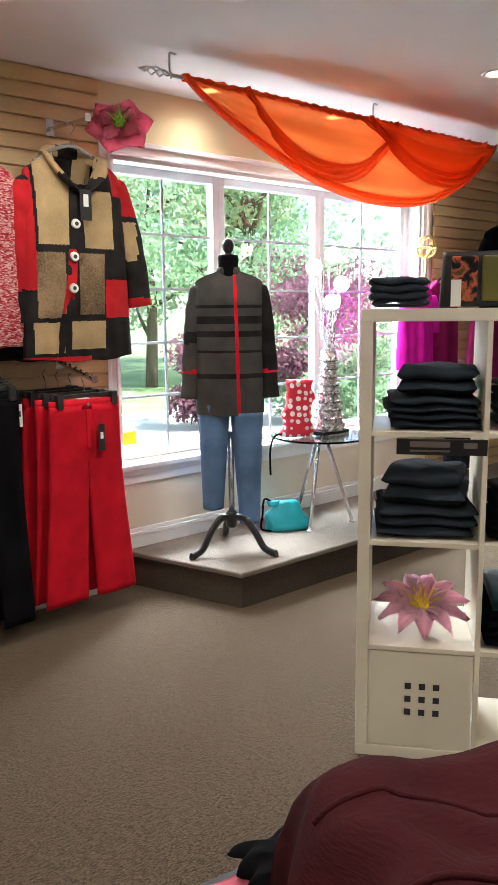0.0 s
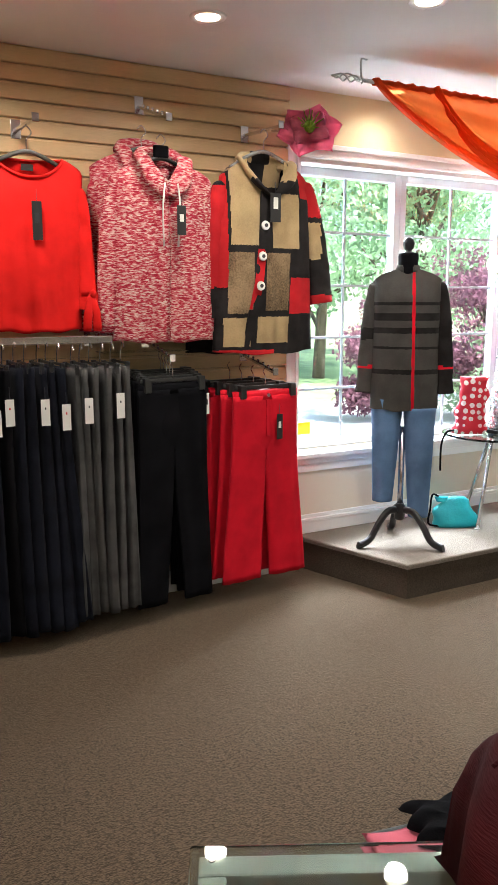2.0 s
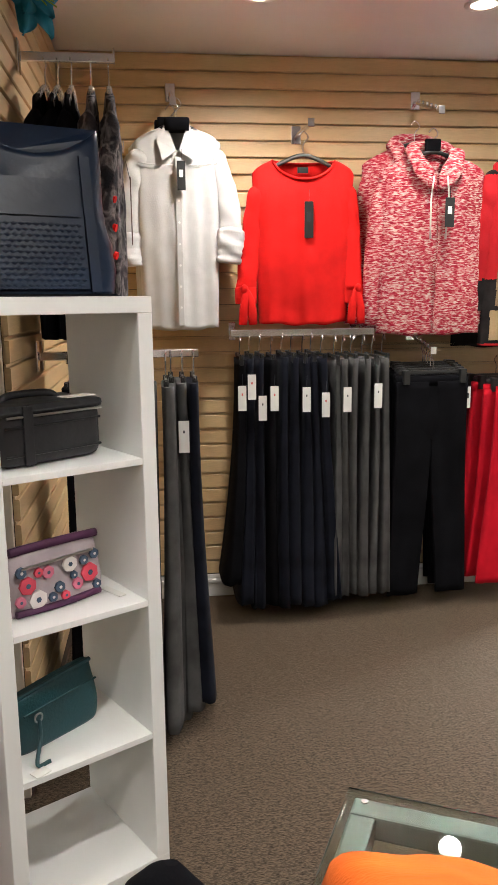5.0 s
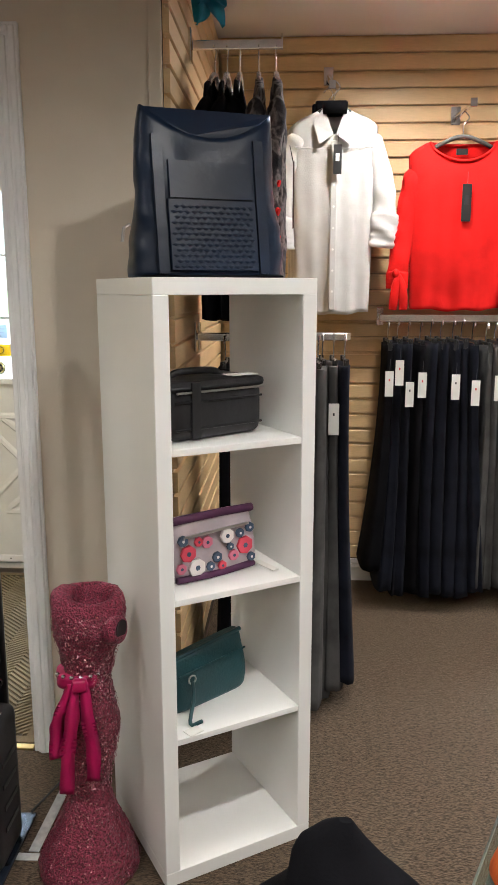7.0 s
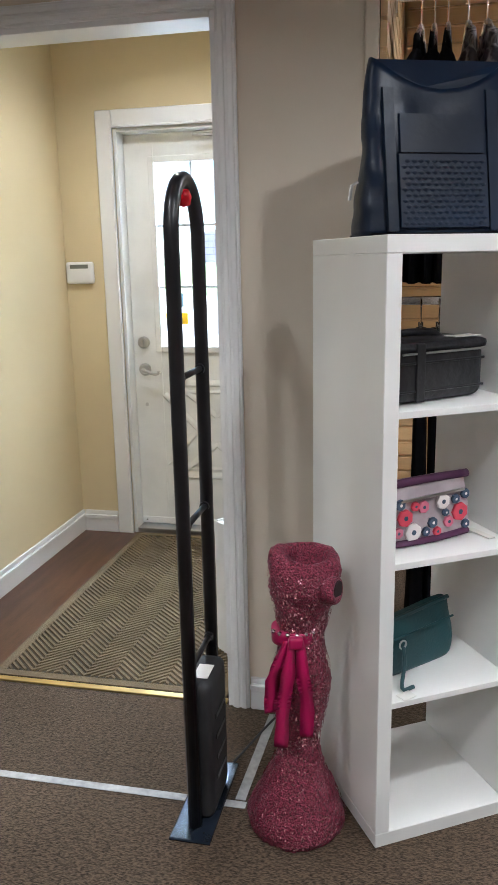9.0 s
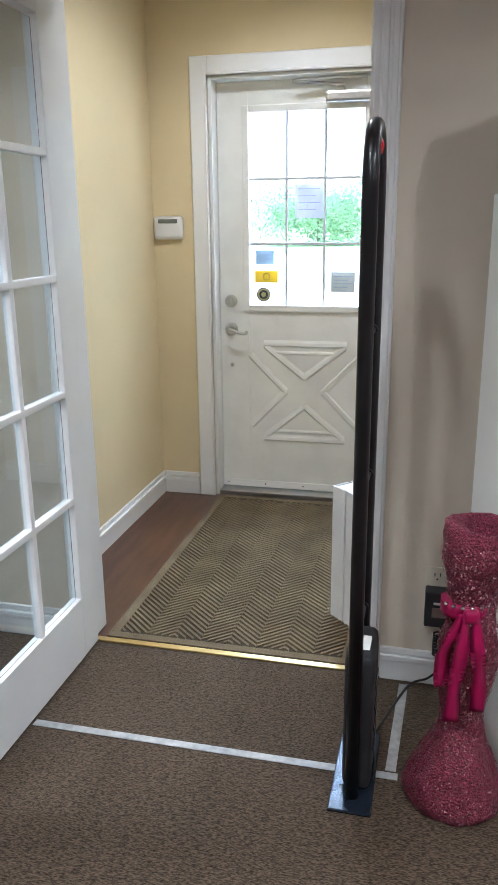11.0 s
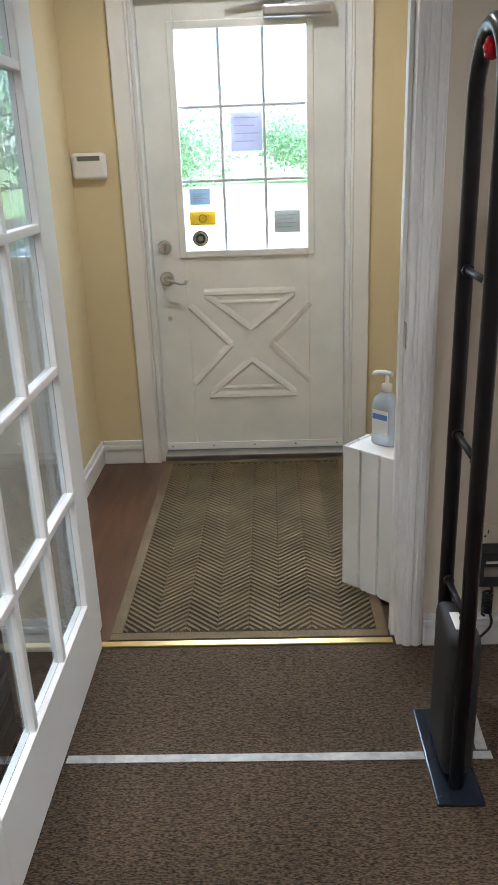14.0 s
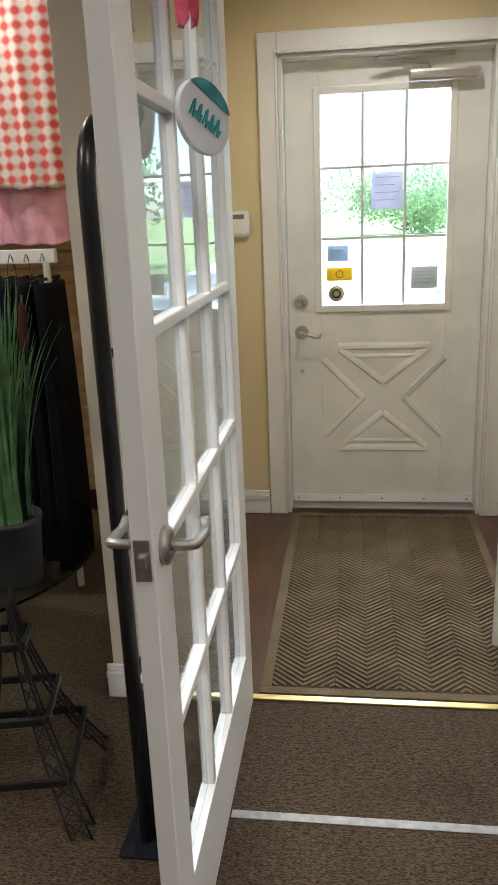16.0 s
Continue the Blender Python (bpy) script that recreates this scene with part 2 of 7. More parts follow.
def loft(rings, bm=None, cap=True, close=True):
    bm = bm or bmesh.new()
    vs = [[bm.verts.new(p) for p in r] for r in rings]
    n = len(rings[0])
    for a, b in zip(vs, vs[1:]):
        for i in range(n if close else n - 1):
            j = (i + 1) % n
            bm.faces.new((a[i], a[j], b[j], b[i]))
    if cap:
        bm.faces.new(vs[0])
        bm.faces.new(vs[-1])
    return bm


def tube(pts, radii, n=10, bm=None, flat=1.0, cap=True):
    """A round bar along points; flat squeezes it across its second axis."""
    pts = [Vector(p) for p in pts]
    if not hasattr(radii, "__len__"):
        radii = [radii] * len(pts)
    rings, side = [], None
    for i, p in enumerate(pts):
        d = (pts[min(i + 1, len(pts) - 1)] - pts[max(i - 1, 0)]).normalized()
        if side is None:
            up = Vector((0, 1, 0)) if abs(d.y) < 0.9 else Vector((0, 0, 1))
            side = d.cross(up).normalized()
        side = (side - d * side.dot(d)).normalized()
        o = d.cross(side)
        rings.append([p + side * radii[i] * math.cos(2 * math.pi * k / n) + o * radii[i] * flat * math.sin(2 * math.pi * k / n) for k in range(n)])
    return loft(rings, bm, cap)


def smooth_path(pts, k=6):
    """Catmull-Rom through points."""
    p = [Vector(q) for q in pts]
    p = [2 * p[0] - p[1]] + p + [2 * p[-1] - p[-2]]
    out = []
    for i in range(1, len(p) - 2):
        for s in range(k):
            t = s / k
            a, b, c, d = p[i - 1:i + 3]
            out.append(0.5 * (2 * b + (c - a) * t + (2 * a - 5 * b + 4 * c - d) * t * t + (3 * b - a - 3 * c + d) * t ** 3))
    return out + [p[-2]]


def ring(cx, cy, z, w, d, n=36, fold=0.0, k=30.0, ph=0.0, drop=0.0, pw=2.6):
    """One level of hanging cloth: a flattened loop with folds running down it."""
    out = []
    for i in range(n):
        a = 2 * math.pi * i / n
        c, s = math.cos(a), math.sin(a)
        x = w * math.copysign(abs(c) ** (2 / pw), c)
        y = d * math.copysign(abs(s) ** (2 / pw), s)
        y += fold * math.sin(k * x + ph) + fold * 0.6 * math.sin(k * 2.3 * x + 1.7 * ph)
        out.append(Vector((cx + x, cy + y, z - drop * (abs(x) / max(w, 1e-6)) ** 2)))
    return out


def lathe(profile, n=28, bm=None, cx=0, cy=0):
    return loft([[Vector((cx + r * math.cos(2 * math.pi * i / n), cy + r * math.sin(2 * math.pi * i / n), z)) for i in range(n)] for r, z in profile], bm)


def disc(cx, cy, z, r, h, n=24, bm=None):
    return lathe([(r, z), (r, z + h)], n, bm, cx, cy)

# ---- structure ----
BACK, FRONT, LEFT, RIGHT, CEIL = 3.52, -3.6, -4.6, 7.2, 2.58
HALL_L, HALL_R = -2.13, -0.56      # inner faces of the hall's side walls
OPEN_L, OPEN_R, OPEN_Y, OPEN_TOP = -1.862, -0.886, 1.94, 2.112
ALCOVE = -0.44                     # slatted side wall right of the hall


def structure(name, bm, material, label, category="wall", smooth=False):
    return tagged(part(name, bm, material, None, "", smooth), label, category, "", "structure")


structure("floor", box(LEFT - 0.2, RIGHT + 0.2, FRONT - 0.2, OPEN_Y, -0.12, 0.0), M_CARPET, "brown flecked low-pile carpet of the shop floor", "floor")
structure("floor_alcove_1", box(ALCOVE, RIGHT + 0.2, OPEN_Y, BACK, -0.12, 0.0), M_CARPET, "brown flecked carpet running up to the slatted wall", "floor")
structure("floor_alcove_2", box(LEFT - 0.2, HALL_L - 0.12, OPEN_Y, BACK, -0.12, 0.0), M_CARPET, "brown flecked carpet beside the entrance hall", "floor")
hall_floor = structure("floor_hall", box(HALL_L - 0.12, ALCOVE, OPEN_Y, BACK + 0.12, -0.12, -0.006), M_WOOD, "dark reddish brown plank floor of the entrance hall", "floor")
structure("ceiling", box(LEFT - 0.2, RIGHT + 0.2, FRONT - 0.2, BACK + 0.2, CEIL, CEIL + 0.15), M_CEIL, "flat off-white painted ceiling", "ceiling")

# back wall in pieces round the door and the wide window
WX0, WX1, WZ0, WZ1 = 2.10, 4.62, 0.66, 2.24
DX0, DX1, DTOP = -1.83, -0.90, 2.09
w = bmesh.new()
for a in ((LEFT - 0.2, DX0, 0, CEIL), (DX1, ALCOVE - 0.05, 0, CEIL), (DX0, DX1, DTOP, CEIL)):
    box(a[0], a[1], BACK, BACK + 0.18, a[2], a[3], bm=w)
structure("wall_north_hall", w, M_YELLOW, "cream yellow painted wall round the entrance door")
w = bmesh.new()
for a in ((ALCOVE - 0.05, WX0, 0, CEIL), (WX1, RIGHT + 0.2, 0, CEIL), (WX0, WX1, WZ1, CEIL)):
    box(a[0], a[1], BACK, BACK + 0.18, a[2], a[3], bm=w)
structure("wall_north_shop", w, M_YELLOW, "warm yellow painted wall above the shop window")
structure("wall_under_window", box(WX0, WX1, BACK, BACK + 0.18, 0, WZ0), M_BEIGE, "beige painted wall under the shop window")
structure("wall_east", box(RIGHT, RIGHT + 0.2, FRONT, BACK, 0, CEIL), M_BEIGE, "plain beige painted wall closing the shop")
structure("wall_west", box(LEFT - 0.2, LEFT, FRONT, BACK, 0, CEIL), M_BEIGE, "plain beige painted wall closing the shop")
structure("wall_south", box(LEFT - 0.2, RIGHT + 0.2, FRONT - 0.2, FRONT, 0, CEIL), M_BEIGE, "plain beige painted wall behind the counters")
w = box(OPEN_R, ALCOVE - 0.012, OPEN_Y, OPEN_Y + 0.12, 0, CEIL)
box(-2.25, OPEN_L, OPEN_Y, OPEN_Y + 0.12, 0, CEIL, bm=w)
box(OPEN_L, OPEN_R, OPEN_Y, OPEN_Y + 0.12, OPEN_TOP, CEIL, bm=w)
structure("wall_hall_front", w, M_BEIGE, "beige painted wall with the doorway to the entrance hall")
structure("wall_hall_west", box(HALL_L - 0.12, HALL_L, OPEN_Y + 0.12, BACK, 0, CEIL), M_YELLOW, "cream yellow painted side wall of the entrance hall")
structure("wall_hall_east", box(HALL_R, ALCOVE - 0.012, OPEN_Y + 0.12, BACK, 0, CEIL), M_YELLOW, "cream yellow painted side wall of the entrance hall")
structure("corner_bead", box(ALCOVE - 0.045, ALCOVE - 0.008, OPEN_Y - 0.012, OPEN_Y + 0.02, 0, CEIL, 0.004), M_BEIGE, "narrow painted corner strip where wall meets slats", "trim")


def stepped(x0, x1, y0, y1, z0, z1, axis, sign, layers):
    """Moulding: boards of falling depth laid over one another. axis: across which it stands proud."""
    bm = bmesh.new()
    for f0, f1, proud in layers:
        a, b = z0 + f0 * (z1 - z0), z0 + f1 * (z1 - z0)
        if axis == "y":
            box(x0, x1, y0 if sign > 0 else y0 - proud, y0 + proud if sign > 0 else y0, a, b, 0.003, bm, 1)
        else:
            box(x0 if sign > 0 else x0 - proud, x0 + proud if sign > 0 else x0, y0, y1, a, b, 0.003, bm, 1)
    return bm


BASE = [(0, 0.62, 0.014), (0.62, 0.8, 0.020), (0.8, 1.0, 0.010)]
structure("baseboard_north", stepped(ALCOVE + 0.02, 2.03, BACK - 0.026, 0, 0, 0.115, "y", -1, BASE), M_TRIM, "white moulded baseboard under the slatted wall", "baseboard")
structure("baseboard_window", stepped(2.05, 4.66, BACK, 0, 0.19, 0.30, "y", -1, BASE), M_TRIM, "white moulded baseboard along the display platform", "baseboard")
structure("baseboard_hall_north_1", stepped(HALL_L + 0.015, -1.92, BACK, 0, -0.006, 0.115, "y", -1, BASE), M_TRIM, "white moulded baseboard beside the entrance door", "baseboard")
structure("baseboard_hall_north_2", stepped(-0.832, HALL_R, BACK, 0, -0.006, 0.115, "y", -1, BASE), M_TRIM, "white moulded baseboard beside the entrance door", "baseboard")
structure("baseboard_hall_west", stepped(HALL_L, 0, OPEN_Y + 0.12, BACK, -0.006, 0.115, "x", 1, BASE), M_TRIM, "white moulded baseboard of the entrance hall", "baseboard")
structure("baseboard_front_1", stepped(-0.83, ALCOVE - 0.05, OPEN_Y, 0, 0, 0.115, "y", -1, BASE), M_TRIM, "white moulded baseboard on the beige wall", "baseboard")
structure("baseboard_front_2", stepped(-2.27, -1.916, OPEN_Y, 0, 0, 0.115, "y", -1, BASE), M_TRIM, "white moulded baseboard on the beige wall", "baseboard")

# casing of the doorway to the hall: jamb lining and stepped trim
w = box(OPEN_R - 0.022, OPEN_R, OPEN_Y - 0.004, OPEN_Y + 0.124, 0, OPEN_TOP, 0.003)
box(OPEN_L, OPEN_L + 0.022, OPEN_Y - 0.004, OPEN_Y + 0.124, 0, OPEN_TOP, 0.003, w)
box(OPEN_L + 0.022, OPEN_R - 0.022, OPEN_Y - 0.004, OPEN_Y + 0.124, OPEN_TOP - 0.022, OPEN_TOP, 0.003, w)
box(OPEN_R - 0.034, OPEN_R - 0.0225, OPEN_Y + 0.045, OPEN_Y + 0.085, 0, OPEN_TOP - 0.023, 0.002, w)
structure("door_frame_hall", w, M_TRIM, "white painted jamb lining of the hall doorway", "door frame")


def casing(name, x0, x1, top, y, width=0.075, z0=0.0):
    bm = bmesh.new()
    for o, i, proud in ((0, width, 0.012), (width * 0.12, width * 0.42, 0.016), (width * 0.54, width * 0.86, 0.0165)):
        box(x0 - i, x0 - o, y - proud, y, z0, top + i, 0.003, bm, 1)
        box(x1 + o, x1 + i, y - proud, y, z0, top + i, 0.003, bm, 1)
        box(x0 - o, x1 + o, y - proud + 0.0006, y, top + o, top + i, 0.003, bm, 1)
    return structure(name, bm, M_TRIM, "white fluted casing round the opening", "door casing")


casing("trim_hall_doorway", OPEN_L + 0.006, OPEN_R - 0.006, OPEN_TOP - 0.006, OPEN_Y, 0.058)
strike = part("strike_plate", box(OPEN_R - 0.0255, OPEN_R - 0.022, OPEN_Y + 0.012, OPEN_Y + 0.04, 0.92, 0.99, 0.001), M_SATIN)
tagged(strike, "small satin nickel strike plate on the jamb", "strike plate")

# entrance door with nine lights and a crossbuck panel
w = bmesh.new()
for o, i, proud in ((0, 0.085, 0.018), (0.0, 0.012, 0.024)):
    box(DX0 - i, DX0 - o, BACK - proud, BACK, -0.006, DTOP + i, 0.004, w, 1)
    box(DX1 + o, DX1 + i, BACK - proud, BACK, -0.006, DTOP + i, 0.004, w, 1)
    box(DX0 - o, DX1 + o, BACK - proud + 0.0006, BACK, DTOP + o, DTOP + i, 0.004, w, 1)
box(DX0, DX0 + 0.018, BACK, BACK + 0.175, -0.006, DTOP, 0.002, w, 1)
box(DX1 - 0.018, DX1, BACK, BACK + 0.175, -0.006, DTOP, 0.002, w, 1)
box(DX0 + 0.018, DX1 - 0.018, BACK, BACK + 0.175, DTOP - 0.016, DTOP, 0.002, w, 1)
structure("door_frame_entrance", w, M_TRIM, "white painted frame and casing of the entrance door", "door frame")
structure("door_sill", box(DX0 + 0.018, DX1 - 0.018, BACK + 0.002, BACK + 0.175, -0.01, 0.022, 0.004), M_SATIN, "grey metal sill under the entrance door", "door sill")

door = tagged(new("door_1"), "closed white entrance door with nine panes and crossbuck panel", "door", "", "structure")
DY = 3.60
gx0, gx1, gz0, gz1 = -1.655, -1.085, 1.01, 1.935
lx0, lx1, ltop = DX0 + 0.02, DX1 - 0.02, DTOP - 0.02
w = bmesh.new()
box(lx0, gx0, DY, DY + 0.045, 0.026, ltop, 0.002, w, 1)
box(gx1, lx1, DY, DY + 0.045, 0.026, ltop, 0.002, w, 1)
box(gx0, gx1, DY, DY + 0.045, 0.026, gz0, 0.0, w)
box(gx0, gx1, DY, DY + 0.045, gz1, ltop, 0.0, w)
leaf = part("leaf", w, M_DOORW, door)
w = bmesh.new()
for a in ((gx0 - 0.028, gx0 + 0.004, gz0 - 0.028, gz1 + 0.028), (gx1 - 0.004, gx1 + 0.028, gz0 - 0.028, gz1 + 0.028), (gx0 + 0.004, gx1 - 0.004, gz0 - 0.028, gz0 + 0.004), (gx0 + 0.004, gx1 - 0.004, gz1 - 0.004, gz1 + 0.028)):
    box(a[0], a[1], DY - 0.012, DY + 0.002, a[2], a[3], 0.005, w)
part("light_frame", w, M_DOORW, door)
# The door's muntins share the sashes' colour with backlit shade in it.
for k in (1, 2):
    x = gx0 + (gx1 - gx0) * k / 3
    part("muntin", box(x - 0.006, x + 0.006, DY + 0.012, DY + 0.03, gz0, gz1, 0.002), M_SASHSHADE, door)
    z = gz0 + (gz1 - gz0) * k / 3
    part("muntin", box(gx0, gx1, DY + 0.011, DY + 0.029, z - 0.006, z + 0.006, 0.002), M_SASHSHADE, door)
for i in range(3):
    for j in range(3):
        px0, px1 = gx0 + (gx1 - gx0) * i / 3 + 0.006, gx0 + (gx1 - gx0) * (i + 1) / 3 - 0.006
        pz0, pz1 = gz0 + (gz1 - gz0) * j / 3 + 0.006, gz0 + (gz1 - gz0) * (j + 1) / 3 - 0.006
        part("pane", box(px0, px1, DY + 0.018, DY + 0.022, pz0, pz1), M_PANE, door).visible_shadow = False


def ridge(p, q, parent, w=0.036, proud=0.007):
    """A bevelled moulding bar of the crossbuck, from p to q on the door's face."""
    p, q = Vector((p[0], 0, p[1])), Vector((q[0], 0, q[1]))
    d_ = (q - p).normalized()
    s_ = Vector((-d_.z, 0, d_.x))
    bm = bmesh.new()
    rows = []
    for f, h in ((-0.5, 0.0), (-0.28, 1.0), (0.12, 0.75), (0.5, 0.0)):
        a, b = p + s_ * w * f, q + s_ * w * f
        rows.append((bm.verts.new((a.x, DY - 0.0004 - proud * h, a.z)), bm.verts.new((b.x, DY - 0.0004 - proud * h, b.z))))
    for a, b in zip(rows, rows[1:]):
        bm.faces.new((a[0], a[1], b[1], b[0]))
    bm.faces.new([r_[0] for r_ in rows])
    bm.faces.new([r_[1] for r_ in rows])
    return part("crossbuck_moulding", bm, M_DOORW, parent)


cx = (lx0 + lx1) / 2
ridge((cx - 0.215, 0.818), (cx + 0.215, 0.818), leaf)
ridge((cx - 0.205, 0.806), (cx, 0.645), leaf)
ridge((cx, 0.645), (cx + 0.205, 0.806), leaf)
ridge((cx - 0.155, 0.772), (cx + 0.155, 0.772), leaf, 0.018, 0.005)
ridge((cx - 0.215, 0.312), (cx + 0.215, 0.312), leaf)
ridge((cx - 0.205, 0.322), (cx, 0.492), leaf)
ridge((cx, 0.492), (cx + 0.205, 0.322), leaf)
ridge((cx - 0.155, 0.352), (cx + 0.155, 0.352), leaf, 0.018, 0.005)
for s in (-1, 1):
    ridge((cx + s * 0.285, 0.758), (cx + s * 0.098, 0.568), leaf)
    ridge((cx + s * 0.285, 0.375), (cx + s * 0.098, 0.568), leaf)
part("kick_strip", box(lx0 + 0.004, lx1 - 0.004, DY - 0.008, DY, 0.03, 0.066, 0.003), M_TRIM, door)
for k in range(5):
    x = lx0 + 0.03 + k * (lx1 - lx0 - 0.06) / 4
    part("screw", tube([(x, DY - 0.0095, 0.048), (x, DY - 0.007, 0.048)], 0.004, 8), M_INK, door)
hx = -1.75
dead = part("deadbolt", tube([(hx, DY, 1.034), (hx, DY - 0.012, 1.034), (hx, DY - 0.02, 1.034)], [0.032, 0.032, 0.022], 20), M_SATIN, door, "round satin nickel deadbolt", True)
part("thumb_turn", box(hx - 0.005, hx + 0.005, DY - 0.035, DY - 0.0205, 1.018, 1.05, 0.003), M_SATIN, dead)
lev = part("lever_rose", tube([(hx, DY, 0.89), (hx, DY - 0.01, 0.89), (hx, DY - 0.016, 0.89)], [0.033, 0.033, 0.024], 20), M_SATIN, door, "satin nickel lever rose", True)
part("lever", tube(smooth_path([(hx, DY - 0.018, 0.89), (hx, DY - 0.05, 0.892), (hx + 0.03, DY - 0.055, 0.884), (hx + 0.065, DY - 0.055, 0.872), (hx + 0.09, DY - 0.055, 0.876), (hx + 0.094, DY - 0.055, 0.888)]), 0.008, 8), M_SATIN, lev, "scrolled lever handle", True)
part("plugged_bore", tube([(hx, DY, 0.70), (hx, DY - 0.004, 0.70)], [0.011, 0.009], 14), M_SATIN, door)
cl = part("closer_body", box(-1.27, -0.975, DY - 0.06, DY, 1.955, 2.005, 0.012), M_SATIN, door, "silver overhead door closer")
part("closer_arm", tube([(-1.18, DY - 0.03, 2.008), (-1.19, DY - 0.035, 2.03), (-1.42, DY - 0.09, 2.045), (-1.40, DY - 0.09, 2.05), (-1.08, DY - 0.03, 2.062)], 0.008, 8), M_SATIN, cl)

# stickers and notices behind the panes
for nm, a, m_, lb, cat in (
        ("notice_sheet", (-1.425, -1.285, 1.44, 1.60), mat("notice_paper", (0.66, 0.62, 0.70), 0.6, var=0.08, scale=14), "pale printed notice taped behind the middle pane", "notice"),
        ("blue_sticker", (-1.625, -1.53, 1.215, 1.285), mat("blue_sticker_film", (0.50, 0.57, 0.64), 0.5), "small pale blue and grey window sticker", "sticker"),
        ("yellow_sticker", (-1.63, -1.51, 1.125, 1.185), mat("yellow_sticker_film", (0.85, 0.58, 0.01), 0.5), "yellow warning sticker behind the door pane", "sticker"),
        ("white_card", (-1.24, -1.12, 1.08, 1.18), mat("buff_card", (0.62, 0.57, 0.50), 0.6), "buff printed card behind the lower pane", "card")):
    t_ = tagged(part(nm, box(a[0], a[1], DY + 0.0245, DY + 0.0255, a[2], a[3]), m_), lb, cat)
    if nm != "yellow_sticker":
        for k in range(4):
            z = a[3] - 0.02 - k * (a[3] - a[2] - 0.03) / 4
            part("print_line", box(a[0] + 0.015, a[1] - 0.015 - 0.02 * (k % 2), DY + 0.0235, DY + 0.0243, z - 0.004, z), bpy.data.materials["print_ink"] if "print_ink" in bpy.data.materials else mat("print_ink", (0.42, 0.42, 0.50), 0.7), t_)
    else:
        part("print_ring", tube([(-1.57 + 0.017 * math.cos(k * 0.524), DY + 0.0238, 1.155 + 0.017 * math.sin(k * 0.524)) for k in range(13)], 0.002, 5), M_INK, t_)
for _m in (bpy.data.materials["notice_paper"], bpy.data.materials["blue_sticker_film"], bpy.data.materials["yellow_sticker_film"], bpy.data.materials["buff_card"], bpy.data.materials["print_ink"]):
    _n = _m.node_tree
    _tr, _mx = _n.nodes.new("ShaderNodeBsdfTranslucent"), _n.nodes.new("ShaderNodeMixShader")
    _mx.inputs[0].default_value = 0.45
    _n.links.new([q for q in _n.nodes if q.type == "VALTORGB"][0].outputs[0], _tr.inputs[0])
    _n.links.new(_n.nodes["Principled BSDF"].outputs[0], _mx.inputs[1])
    _n.links.new(_tr.outputs[0], _mx.inputs[2])
    _n.links.new(_mx.outputs[0], _n.nodes["Material Output"].inputs[0])
sk = tagged(part("round_sticker", tube([(-1.585, DY + 0.0245, 1.065), (-1.585, DY + 0.0255, 1.065)], 0.036, 28), M_TAGBLACK), "round black and gold seal sticker on the pane", "sticker")
part("gold_ring", tube([(-1.585 + 0.027 * math.cos(k * 0.2618), DY + 0.0238, 1.065 + 0.027 * math.sin(k * 0.2618)) for k in range(25)], 0.004, 6), M_BRASS, sk)
part("gold_star", tube([(-1.585, DY + 0.0244, 1.065), (-1.585, DY + 0.0235, 1.065)], 0.014, 5), M_BRASS, sk)

# wide shop window in three sashes
win = tagged(new("window_1"), "wide white shop window of three divided sashes", "window", "", "structure")
w = bmesh.new()
for o, i, proud in ((0.0, 0.075, 0.014), (0.0, 0.014, 0.022), (0.05, 0.075, 0.03)):
    box(WX0 - i, WX0 - o, BACK - proud, BACK, WZ0 - 0.02, WZ1 + i, 0.003, w, 1)
    box(WX1 + o, WX1 + i, BACK - proud, BACK, WZ0 - 0.02, WZ1 + i, 0.003, w, 1)
    box(WX0 - o, WX1 + o, BACK - proud + 0.0006, BACK, WZ1 + o, WZ1 + i, 0.003, w, 1)
part("window_casing", w, M_TRIM, win)
w = box(WX0 - 0.09, WX1 + 0.09, BACK - 0.05, BACK + 0.1, WZ0 - 0.03, WZ0, 0.008)
box(WX0 - 0.07, WX1 + 0.07, BACK - 0.022, BACK, WZ0 - 0.065, WZ0 - 0.03, 0.004, w)
box(WX0 - 0.06, WX1 + 0.06, BACK - 0.014, BACK, WZ0 - 0.11, WZ0 - 0.065, 0.004, w)
part("window_sill", w, M_TRIM, win)
w = box(WX0, WX0 + 0.02, BACK, BACK + 0.18, WZ0, WZ1)
box(WX1 - 0.02, WX1, BACK, BACK + 0.18, WZ0, WZ1, 0, w)
box(WX1 - 0.06, WX1 - 0.02, BACK + 0.1, BACK + 0.17, WZ0, WZ1 - 0.02, 0, w)
box(WX0 + 0.02, WX1 - 0.02, BACK, BACK + 0.18, WZ1 - 0.02, WZ1, 0, w)
part("window_reveal", w, M_TRIM, win)
GY = BACK + 0.13
edges = [WX0 + 0.02, 2.87, 3.70, WX1 - 0.06]
